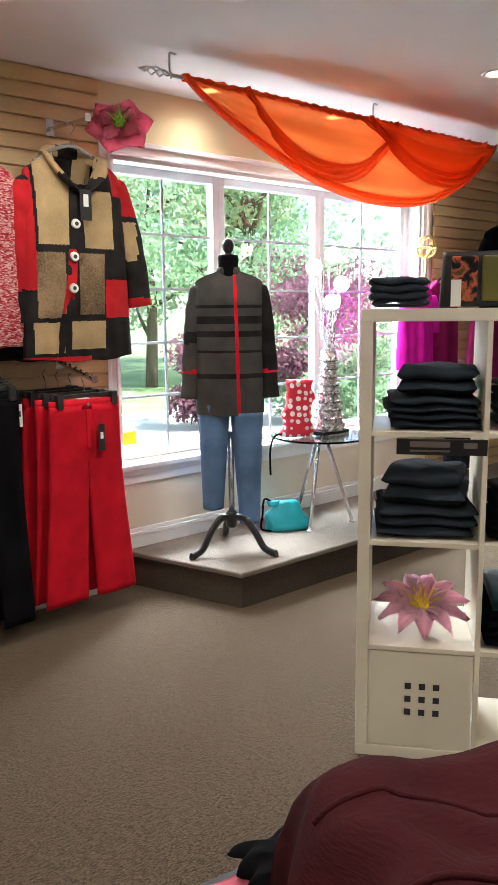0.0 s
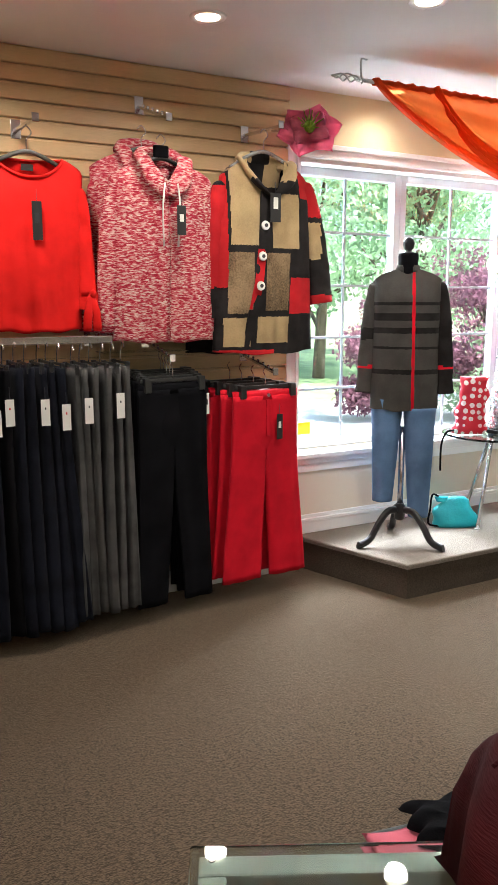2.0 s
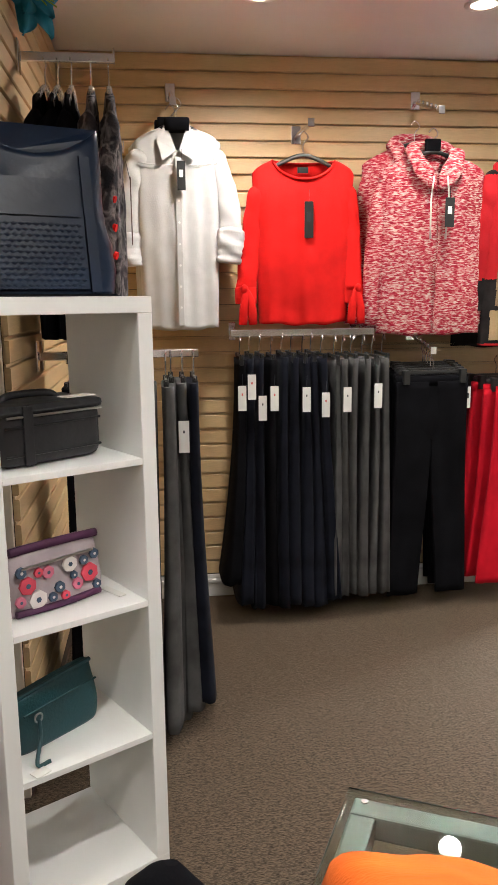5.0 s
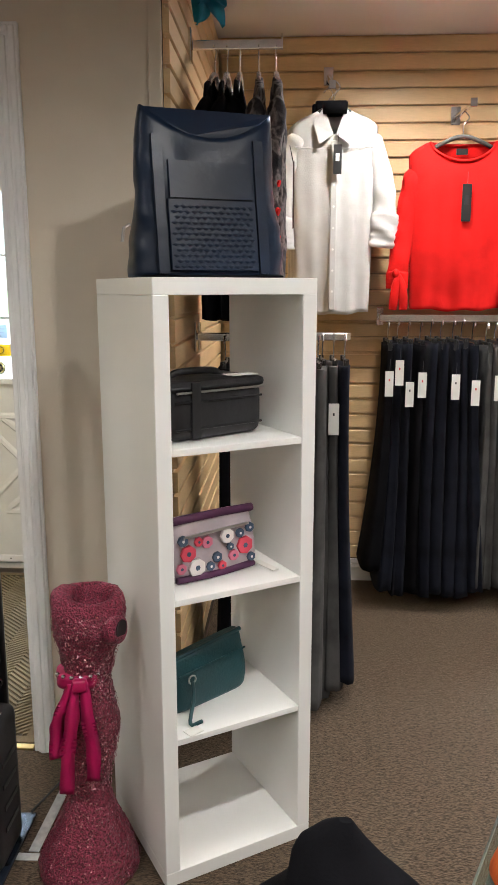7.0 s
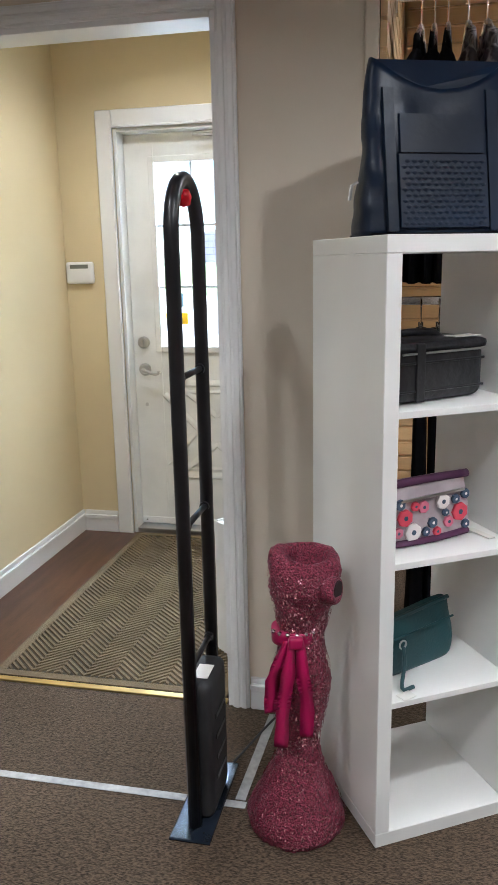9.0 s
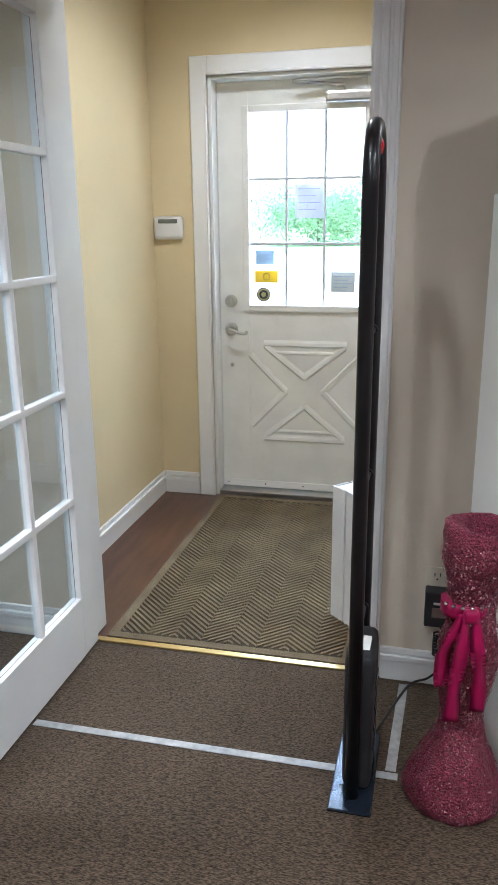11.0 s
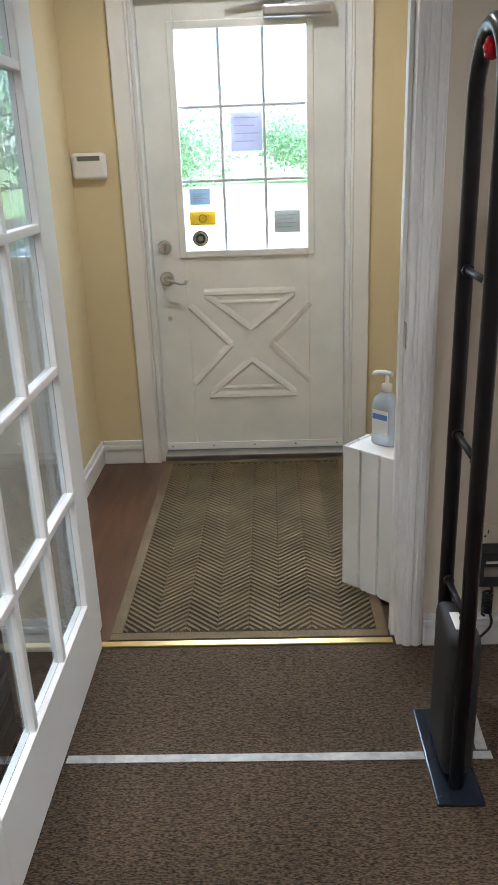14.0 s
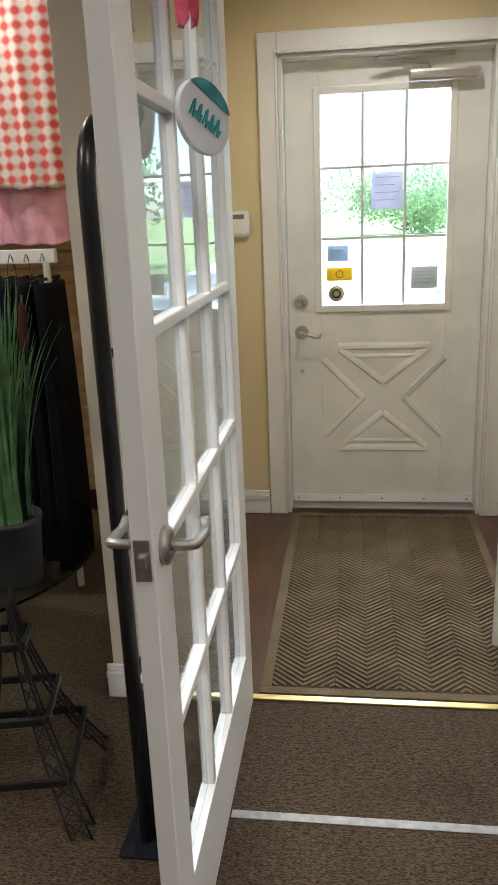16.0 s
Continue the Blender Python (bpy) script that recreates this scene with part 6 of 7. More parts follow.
paper_flower("pale_flower", "pale pink paper flower lying in a shelf cell", CRM @ pose(0.21, 0.15, cr_z(1) + 0.05, -68, 0, 0), 11, 0.165, 0.034, M_PETALP, mat("yellow_stamen", (0.75, 0.55, 0.04), 0.7), 2, 0.8)
for r, m_, sd in ((3, M_DENIMD, 21), (2, M_BLACKCLOTH, 22)):
    folded("folded_jeans", "stack of dark folded jeans on the shelf", "jeans", CRM @ pose(0.56, 0.19, cr_z(r) + 0.001, 0, 0, 1), 0.30, 0.33, 0.15, m_, 5, sd)
folded("folded_sweater", "folded black sweater on the shelf board", "sweater", CRM @ pose(0.56, 0.19, cr_z(1) + 0.001), 0.3, 0.33, 0.12, M_BLACKCLOTH, 4, 24)
folded("folded_sweater", "folded teal sweater on the lower shelf board", "sweater", CRM @ pose(0.56, 0.19, cr_z(1) + 0.122), 0.3, 0.33, 0.05, M_TEAL, 2, 25)
# bags on top of the cream shelf
folded("wallet_stack", "flat stack of dark patterned zip wallets", "wallet", CRM @ pose(0.12, 0.12, 1.469, 0, 0, 4), 0.19, 0.12, 0.09, M_DENIMD, 4, 31)
b = thing("green_handbag", "olive and black printed handbag on the shelf", "bag", CRM @ pose(0.36, 0.12, 1.469, 0, 0, -3))
part("body", loft([ring(0, 0, 0.165 * i / 12, 0.125 - 0.01 * i / 12, 0.05 - 0.02 * i / 12, 40, 0.002, 40, i * 0.3, 0, 5) for i in range(13)]), M_NYLONB, b, "", True)
part("front_panel", box(0.0, 0.09, -0.056, -0.04, 0.015, 0.15, 0.006), mat("olive_leather", (0.11, 0.10, 0.015), 0.5), b)
part("patterned_panel", box(-0.09, -0.012, -0.055, -0.04, 0.015, 0.15, 0.006), knit("coral_dark_print", [(0.01, 0.01, 0.012), (0.02, 0.02, 0.02), (0.5, 0.12, 0.06), (0.1, 0.07, 0.03)], (8, 8, 8)), b)
part("tag", box(-0.09, -0.06, -0.062, -0.059, 0.0, 0.08), M_TAG, b)
b = pouch("black_handbag", "black printed handbag beside the olive one", CRM @ pose(0.62, 0.13, 1.469, 0, 0, 2), 0.22, 0.2, 0.1, M_NYLONB)
b = pouch("patterned_bag", "tall dark patterned bag at the shelf end", CRM @ pose(0.66, 0.28, 1.469, 0, 0, 2), 0.2, 0.3, 0.08, M_PRINT)
top_garment("magenta_top", "bright magenta sleeveless top on the far slatwall", "top", 4.28, 3.28, 0.15, 0.19, 1.64, 1.06, 0.05, M_MAGENTA, 0.01, 0.2, (([(0.14, 0, 1.55), (0.19, 0, 1.45), (0.2, 0, 1.3)], 0.06, 0.05),), group="far hung tops")
top_garment("wine_dress", "deep wine dress on the far slatwall", "dress", 4.62, 3.32, 0.15, 0.2, 1.66, 0.95, 0.05, M_WINE, 0.012, 1.2, group="far hung tops")
top_garment("navy_trousers_set", "navy garment on the far slatwall below", "trousers", 4.9, 3.34, 0.12, 0.16, 0.98, 0.25, 0.05, M_NAVY, 0.01, 0.9, group="far hung tops")
top_garment("black_cardigan", "black and white trimmed cardigan on the far slatwall", "cardigan", 5.3, 3.3, 0.2, 0.24, 2.06, 1.45, 0.06, M_BLACKCLOTH, 0.008, 0.2, (([(-0.18, 0, 1.97), (-0.23, 0, 1.8), (-0.24, 0, 1.6)], 0.06, 0.05),), group="far hung tops")
top_garment("red_lower_top", "dark top with red hem on the far slatwall", "top", 5.2, 3.33, 0.2, 0.24, 1.45, 0.9, 0.05, M_WINE, 0.008, 0.2, group="far hung tops")

# ---- glass display table with knitwear ----
TBM = pose(0.236, 0.772, 0, 0, 0, -26.6)
t = thing("glass_display_table", "glass-topped display table with pale metal frame", "table", TBM)
M_FRAME = mat("pale_grey_metal", (0.45, 0.46, 0.44), 0.35, 0.6, var=0.06)
part("glass_top", box(0.0, 0.95, -0.62, 0.0, 0.75, 0.76, 0.003), M_TGLASS, t)
for a in ((0.012, 0.938, -0.05, -0.012), (0.012, 0.938, -0.608, -0.57), (0.012, 0.05, -0.57, -0.05), (0.9, 0.938, -0.57, -0.05)):
    part("frame_rail", box(a[0], a[1], a[2], a[3], 0.712, 0.748, 0.004), M_FRAME, t)
for x, y in ((0.02, -0.03), (0.93, -0.03), (0.02, -0.59), (0.93, -0.59)):
    part("leg", tube([(x if x < 0.5 else x - 0.01, y, 0.0), (x if x < 0.5 else x - 0.01, y, 0.711)], 0.014, 12), M_FRAME, t, "", True)
part("screw", tube([(0.03, -0.03, 0.7602), (0.03, -0.03, 0.7622)], 0.005, 10), M_SATIN, t)


def draped(name, label, category, m, pts_h, w, d, material, seed=0, seams=0, rib=0.0, ribk=160.0, edge=6, nx=48, ny=36):
    """A loosely folded knit lying on a surface: a soft mound with folds and a finished edge."""
    t_ = thing(name, label, category, m, "knitwear on the table")
    bm = bmesh.new()
    top, low = [], []
    for a in range(nx + 1):
        r1, r2 = [], []
        for b in range(ny + 1):
            u, v_ = a / nx * 2 - 1, b / ny * 2 - 1
            e = max(0.0, (1 - abs(u) ** edge)) ** 0.5 * max(0.0, (1 - abs(v_) ** edge)) ** 0.5
            hgt = pts_h * (0.8 + 0.2 * math.sin(1.7 * u + seed) * math.cos(1.3 * v_ + seed))
            nz = noise.noise((u * 2.1 + seed, v_ * 2.1, seed * 0.7)) * 0.16 * pts_h + noise.noise((u * 6 + seed, v_ * 5, 3)) * 0.045 * pts_h
            z = e * (hgt + nz) + rib * math.sin(ribk * v_) * e
            x = u * w / 2 * (1 + 0.05 * math.sin(3 * v_ + seed)) + 0.012 * math.sin(9 * v_ + seed)
            y = v_ * d / 2 * (1 + 0.05 * math.sin(3 * u + seed)) + 0.01 * math.sin(8 * u + seed)
            r1.append(bm.verts.new((x, y, max(z, 0.002))))
            r2.append(bm.verts.new((x * 0.99, y * 0.99, 0.0005)))
        top.append(r1)
        low.append(r2)
    for g, flip in ((top, False), (low, True)):
        for a in range(nx):
            for b in range(ny):
                q = (g[a][b], g[a + 1][b], g[a + 1][b + 1], g[a][b + 1])
                bm.faces.new(q[::-1] if flip else q)
    for a in range(nx):
        bm.faces.new((top[a][0], low[a][0], low[a + 1][0], top[a + 1][0]))
        bm.faces.new((top[a][ny], top[a + 1][ny], low[a + 1][ny], low[a][ny]))
    for b in range(ny):
        bm.faces.new((top[0][b], top[0][b + 1], low[0][b + 1], low[0][b]))
        bm.faces.new((top[nx][b], low[nx][b], low[nx][b + 1], top[nx][b + 1]))
    surf = {(a, b): top[a][b].co.copy() for a in range(nx + 1) for b in range(ny + 1)}
    part("cloth", bm, material, t_, "", True)
    for k in range(seams):
        col = int(ny * (0.42 + 0.3 * k))
        part("seam", tube([surf[(a, min(ny, max(0, col + int(2 * math.sin(a * 0.2 + k)))))] + Vector((0, 0, 0.001)) for a in range(3, nx - 2)], 0.0035, 6), material, t_, "", True)
    return t_


draped("maroon_sweater", "folded maroon ribbed sweater on the glass table", "sweater", TBM @ pose(0.69, -0.25, 0.761, 0, 0, 3), 0.285, 0.72, 0.50, M_MAROON, 1.3, 2, 0.003, 95, 12)
draped("orange_sweater", "folded orange knit sweater on the glass table", "sweater", TBM @ pose(0.30, -0.36, 0.761, 0, 0, 8), 0.122, 0.50, 0.42, M_ORANGE, 4.2, 1, 0.001, 120, 5)
st = thing("display_stool", "low dark display stool beside the glass table", "stool", pose(0.93, 0.80, 0, 0, 0, -10))
part("seat", box(-0.27, 0.12, -0.11, 0.11, 0.47, 0.50, 0.006), M_BLACKMATT, st)
for x in (-0.25, 0.10):
    for y in (-0.09, 0.09):
        part("leg", box(x - 0.015, x + 0.015, y - 0.015, y + 0.015, 0, 0.47, 0.003), M_BLACKMATT, st)
folded("pink_folded_top", "coral pink folded top on the stool", "top", pose(0.73, 0.80, 0.501, 0, 0, -14), 0.24, 0.2, 0.04, mat("coral_cotton", (0.48, 0.11, 0.15), 0.9, var=0.1, scale=10, bump=0.3, bscale=180), 2, 41)
draped("black_knit", "black folded knit lying on the stool", "sweater", pose(0.85, 0.82, 0.542, 0, 0, -16), 0.055, 0.27, 0.15, M_BLACKCLOTH, 2.4, 0, edge=5)
pe = thing("pedestal", "round dark pedestal stand", "stand", pose(-0.03, 0.56, 0))
part("column", lathe([(0.10, 0), (0.10, 0.02), (0.03, 0.04), (0.025, 0.66), (0.08, 0.68), (0.085, 0.70)], 24), M_BLACKMATT, pe, "", True)
g = thing("black_draped_top", "black top draped over the pedestal", "top", pose(-0.03, 0.56, 0.0))
part("cloth", loft([ring(0.012 * math.sin(i * 0.9), 0.01 * math.cos(i), 0.56 + 0.27 * (i / 14), (0.155, 0.155, 0.15, 0.145, 0.14, 0.13, 0.12, 0.11, 0.10, 0.088, 0.075, 0.06, 0.045, 0.028, 0.008)[i], (0.12, 0.12, 0.118, 0.115, 0.112, 0.108, 0.1, 0.09, 0.08, 0.07, 0.06, 0.048, 0.036, 0.022, 0.006)[i], 40, 0.006, 34, i * 0.35, pw=2.1) for i in range(15)]), M_BLACKCLOTH, g, "", True)

# ---- anti-theft pedestals ----


def pedestal_gate(x, y, side):
    a = thing("security_gate", "black tubular anti-theft pedestal on a blue-grey base", "security gate", pose(x, y, 0), "security gates")
    part("base_plate", box(-0.055, 0.055, -0.165, 0.165, 0.0, 0.008, 0.004), M_BLUESTEEL, a)
    pts = [(0, -0.105, 0.008), (0, -0.105, 1.50)]
    for k in range(1, 12):
        q = math.pi * k / 12
        pts.append((0, -0.105 * math.cos(q), 1.50 + 0.125 * math.sin(q)))
    pts += [(0, 0.105, 1.50), (0, 0.105, 0.008)]
    part("loop_tube", tube(pts, 0.0175, 14), M_BLACK, a, "", True)
    for z in (1.18, 0.82, 0.45):
        part("rung", tube([(0, -0.085, z), (0, 0.085, z)], 0.008, 10), M_BLACK, a, "", True)
        for s in (-1, 1):
            part("rung_collar", tube([(0, s * 0.078, z), (0, s * 0.086, z)], 0.013, 10), M_BLACK, a)
    bx = part("electronics_box", box(-0.03, 0.045, -0.088, 0.088, 0.008, 0.40, 0.028, seg=3), M_BLACKMATT, a, "rounded black electronics housing", True)
    part("box_label", box(-0.01, 0.03, -0.05, 0.02, 0.4004, 0.4012), M_TAG, bx, "white printed label")
    for k in range(4):
        part("moulded_rib", box(0.0445, 0.048, -0.04, 0.05, 0.1 + 0.06 * k, 0.115 + 0.06 * k, 0.002), M_BLACK, bx)
    part("alarm_lamp", lathe([(0.001, -0.022), (0.014, -0.018), (0.019, 0.0), (0.013, 0.016)], 16), mat("red_lens", (0.6, 0.01, 0.02), 0.2), a, "red alarm lamp", True).location = (0, 0, 1.585)
    return a


g1 = pedestal_gate(-0.857, 1.47, 1)
copy_thing(g1, pose(-2.0, 1.47, 0))

# ---- sequinned mini dress form ----
# Near-black colour painting the shade inside the dress's openings.
M_OPENING = mat("dark_opening", (0.012, 0.003, 0.005), 0.8)
M_SEQ = mat("pink_sequins", (0.22, 0.036, 0.066), 0.35, 0.35, var=0.7, scale=160, bump=0.8, bscale=220, fine=1.2)
d = thing("sequin_dress_form", "small pink sequinned mermaid dress ornament with bow", "ornament", pose(-0.605, 1.45, 0, 0, 0, 12))
prof = [(0.122, 0.0), (0.128, 0.012), (0.124, 0.035), (0.110, 0.07), (0.090, 0.115), (0.066, 0.165), (0.051, 0.215), (0.053, 0.26), (0.065, 0.32), (0.074, 0.385), (0.070, 0.45), (0.052, 0.51), (0.052, 0.535), (0.066, 0.59), (0.080, 0.64), (0.086, 0.675)]
fine_prof = []
for (ra, za), (rb, zb) in zip(prof, prof[1:]):
    for k in range(5):
        f = k / 5
        fine_prof.append((ra + (rb - ra) * f, za + (zb - za) * f))
fine_prof = [(sum(q[0] for q in fine_prof[max(0, k - 2):k + 3]) / len(fine_prof[max(0, k - 2):k + 3]), z) for k, (r_, z) in enumerate(fine_prof)]
rings = [ring(0, 0, z, r_, r_ * (1.0 - 0.22 * min(1, max(0, (z - 0.15) / 0.1))), 72, 0.0, 1, 0, 0, 2.0) for r_, z in fine_prof]
rings += [ring(0.0, 0, 0.705, 0.088, 0.058, 72, pw=2.4), ring(0.0, 0, 0.728, 0.085, 0.052, 72, pw=2.5), ring(0.002, 0, 0.742, 0.076, 0.046, 72, pw=2.5), ring(0.004, 0, 0.746, 0.062, 0.041, 72, pw=2.2), ring(0.004, 0, 0.742, 0.050, 0.036, 72, pw=2), ring(0.004, 0, 0.72, 0.046, 0.033, 72, pw=2), ring(0.004, 0, 0.66, 0.044, 0.031, 72, pw=2)]
bm = loft(rings)
for vv in bm.verts:
    if vv.co.z > 0.60:
        lift = min(1, (vv.co.z - 0.60) / 0.12)
        vv.co.z += lift * (0.30 * vv.co.y + 0.5 * max(0, abs(vv.co.x) - 0.05) * (0.5 if vv.co.x > 0 else 1.0) - 0.05 * vv.co.x)
    q = noise.noise(vv.co * 95) * 0.006 + noise.noise(vv.co * 22) * 0.007
    vv.co += Vector((vv.co.x, vv.co.y, 0)).normalized() * q if vv.co.xy.length > 0.01 else Vector()
    vv.co.x += 0.035 * vv.co.z
part("dress", bm, M_SEQ, d, "", True)
# Dark lid set inside the neck as its shade.
part("neck_opening_shade", loft([ring(0.029, 0.0, 0.664 + 0.002 * q, 0.044, 0.031, 32, pw=2) for q in range(2)]), M_OPENING, d)
rim = part("arm_opening", tube([(0.072, -0.036, 0.662), (0.094, -0.048, 0.668), (0.102, -0.052, 0.669)], [0.032, 0.034, 0.030], 20, flat=1.1), M_SEQ, d, "", True)
part("arm_shadow_lining", tube([(0.1, -0.0510, 0.669), (0.1034, -0.0528, 0.669)], [0.024, 0.023], 18, flat=1.1), M_OPENING, rim, "", True)
rng = random.Random(5)
M_SEQB = mat("bright_sequin", (0.75, 0.32, 0.38), 0.2, 0.75, var=0.6, scale=120)
V, F = [], []
for i in range(6500):
    z = rng.uniform(0.01, 0.71)
    a = rng.uniform(0, 2 * math.pi)
    k = max(0, sum(1 for q in prof if q[1] < z) - 1)
    k2 = min(k + 1, len(prof) - 1)
    t_ = 0 if k2 == k else (z - prof[k][1]) / (prof[k2][1] - prof[k][1])
    r_ = prof[k][0] + (prof[k2][0] - prof[k][0]) * min(1, t_) + 0.004
    dd = r_ * (1.0 if z < 0.2 else 0.78)
    c = Vector((r_ * math.cos(a) + 0.035 * z, dd * math.sin(a), z))
    n_ = Vector((math.cos(a), math.sin(a), rng.uniform(-0.6, 0.6))).normalized()
    s1 = n_.cross(Vector((rng.uniform(-1, 1), rng.uniform(-1, 1), 1))).normalized()
    s2 = n_.cross(s1)
    b0, h = len(V), rng.uniform(0.0014, 0.0032)
    V += [c + s1 * h, c + s2 * h, c - s1 * h, c - s2 * h]
    F.append((b0, b0 + 1, b0 + 2, b0 + 3))
me = bpy.data.meshes.new("glitter")
me.from_pydata([tuple(q) for q in V], [], F)
me.materials.append(M_SEQB)
o = new("glitter", me)
o.parent = d
tagged(o, "", "", "", "stuff")
M_RIB = mat("magenta_satin", (0.33, 0.004, 0.07), 0.35, var=0.2, scale=10)
part("sash", loft([ring(0, 0, 0.52 + 0.032 * i / 3, 0.058, 0.047, 36) for i in range(4)]), M_RIB, d, "magenta satin sash", True)
for k, pts in enumerate(([(-0.01, -0.056, 0.54), (-0.02, -0.074, 0.46), (-0.032, -0.078, 0.38), (-0.04, -0.086, 0.27)], [(0.012, -0.056, 0.54), (0.016, -0.074, 0.46), (0.026, -0.072, 0.38), (0.024, -0.074, 0.29)], [(-0.02, -0.055, 0.54), (-0.046, -0.056, 0.47), (-0.06, -0.052, 0.42), (-0.062, -0.06, 0.35)])):
    p_ = smooth_path(pts, 8)
    rows = []
    for q, c in enumerate(p_):
        a = 0.5 * math.sin(q * 0.42 + k * 1.7)
        d_ = Vector((math.cos(a), 0.6 * math.sin(a), 0)) * (0.009 + 0.009 * min(1, q / 8))
        n_ = Vector((-0.6 * math.sin(a), math.cos(a), 0)) * 0.0008
        rows.append([c - d_, c - n_, c + d_, c + n_])
    part("ribbon_tail", loft(rows), M_RIB, d, "", True)
part("bow_knot", box(-0.018, 0.018, -0.068, -0.046, 0.52, 0.552, 0.008), M_RIB, d, "", True)
for i in range(7):
    a = -2.6 + i * 0.36
    part("pearl", lathe([(0.0005, -0.006), (0.005, -0.003), (0.006, 0), (0.005, 0.003), (0.0005, 0.006)], 8), M_CHROME, d, "", True).location = (0.062 * math.cos(a), 0.052 * math.sin(a), 0.553)

# ---- glazed inner door, standing open ----
gd = tagged(new("door_2"), "open white glazed door with fifteen panes", "door", "", "structure")
dx0, dx1, dy0, dy1 = -1.848, -1.812, 0.958, 1.932
z0, z1 = 0.012, 2.082
STI, BOT = 0.105, 0.225
w = box(dx0, dx1, dy0, dy0 + STI, z0, z1, 0.002, seg=1)
part("stile", w, M_TRIM, gd)
part("stile", box(dx0, dx1, dy1 - STI, dy1, z0, z1, 0.002, seg=1), M_TRIM, gd)
part("bottom_rail", box(dx0, dx1, dy0 + STI, dy1 - STI, z0, BOT, 0.0), M_TRIM, gd)
part("top_rail", box(dx0, dx1, dy0 + STI, dy1 - STI, z1 - 0.1, z1, 0.0), M_TRIM, gd)
ya, yb, za, zb = dy0 + STI, dy1 - STI, BOT, z1 - 0.1
for k in range(1, 5):
    z = BOT - 0.008 + 0.352 * k
    part("glazing_bar", box(dx0 + 0.006, dx1 - 0.001, ya, yb, z - 0.011, z + 0.011, 0.004), M_TRIM, gd)
for k in range(1, 3):
    y = ya + (yb - ya) * k / 3
    part("glazing_bar", box(dx0 + 0.0065, dx1 - 0.0015, y - 0.011, y + 0.011, za, zb, 0.004), M_TRIM, gd)
for k in range(3):
    for r in range(5):
        y0_, y1_ = ya + (yb - ya) * k / 3 + 0.008, ya + (yb - ya) * (k + 1) / 3 - 0.008
        zz0 = BOT - 0.008 + 0.352 * r + 0.008
        part("pane", box(-1.832, -1.828, y0_, y1_, zz0 if r else BOT, min(zb, BOT - 0.008 + 0.352 * (r + 1) - 0.008)), M_PANE, gd).visible_shadow = False
for s, x in ((1, dx1), (-1, dx0)):
    rose = part("lever_rose", tube([(x, 1.018, 0.935), (x + s * 0.01, 1.018, 0.935), (x + s * 0.014, 1.018, 0.935)], [0.032, 0.032, 0.022], 20), M_SATIN, gd, "satin nickel lever rose", True)
    part("lever", tube(smooth_path([(x + s * 0.014, 1.018, 0.935), (x + s * 0.05, 1.018, 0.937), (x + s * 0.055, 1.043, 0.935), (x + s * 0.055, 1.093, 0.93), (x + s * 0.05, 1.112, 0.945)], 6), 0.009, 10), M_SATIN, rose, "", True)
part("latch_plate", box(-1.843, -1.817, dy0 - 0.002, dy0 + 0.001, 0.90, 0.97, 0.001), M_SATIN, gd)
part("latch", box(-1.837, -1.823, dy0 - 0.012, dy0 - 0.002, 0.925, 0.945, 0.003), M_SATIN, gd)
# oval hanging sign and flowers on the door
os_ = thing("oval_sign", "oval white and teal welcome sign hung on the door", "sign", pose(-1.775, 1.36, 1.61, 0, 25, 62) @ Matrix.Diagonal((0.74, 1, 0.74, 1)))
M_SIGN = mat("white_sign_paint", (0.72, 0.74, 0.78), 0.45, var=0.06)
M_SIGNT = mat("teal_sign_paint", (0.02, 0.26, 0.30), 0.4, var=0.3, scale=20)
part("plate", loft([[Vector((0.10 * math.cos(2 * math.pi * i / 40) * f, y, 0.082 * math.sin(2 * math.pi * i / 40) * f)) for i in range(40)] for y, f in ((0.004, 0.97), (0.0, 1.0), (-0.006, 1.0), (-0.009, 0.96))]), M_SIGN, os_, "", True)
part("teal_cap", loft([[Vector((0.101 * math.cos(math.pi * (0.2 + 0.6 * i / 24)) * f, y, 0.084 * math.sin(math.pi * (0.2 + 0.6 * i / 24)) * f)) for i in range(25)] for y, f in ((-0.0095, 0.99), (-0.0125, 0.97))]), M_SIGNT, os_)
for k, (x0_, wd) in enumerate(((-0.06, 0.02), (-0.034, 0.017), (-0.01, 0.02), (0.016, 0.015), (0.036, 0.023))):
    part("script_stroke", tube(smooth_path([(x0_, -0.011, -0.02), (x0_ + wd * 0.4, -0.011, 0.018), (x0_ + wd * 0.7, -0.011, -0.022), (x0_ + wd, -0.011, -0.005)], 4), 0.0028, 5), M_SIGNT, os_)
part("cord", tube(smooth_path([(-0.03, -0.002, 0.095), (0.0, 0.0, 0.14), (0.03, -0.002, 0.095)], 5), 0.003, 6), M_TAG, os_)
paper_flower("pink_flower", "pink paper flower hung on the glazed door", pose(-1.795, 1.26, 1.83, 0, 0, 90), 6, 0.11, 0.045, M_PETAL, M_STAMEN)

# ---- hall things ----
cr = thing("wooden_crate", "white painted slatted wooden crate on end", "crate", pose(-1.035, 2.31, 0.003, 0, 0, -44))
for k in range(4):
    part("slat", box(0.0 + k * 0.075, 0.067 + k * 0.075, -0.008, 0.0, 0.0, 0.515, 0.002, seg=1), M_TRIM, cr)
    part("slat", box(-0.002, 0.006, 0.004 + k * 0.07, 0.064 + k * 0.07, 0.0, 0.515, 0.002, seg=1), M_TRIM, cr)
part("top_board", box(0.008, 0.29, 0.001, 0.28, 0.5, 0.512, 0.002, seg=1), M_TRIM, cr)
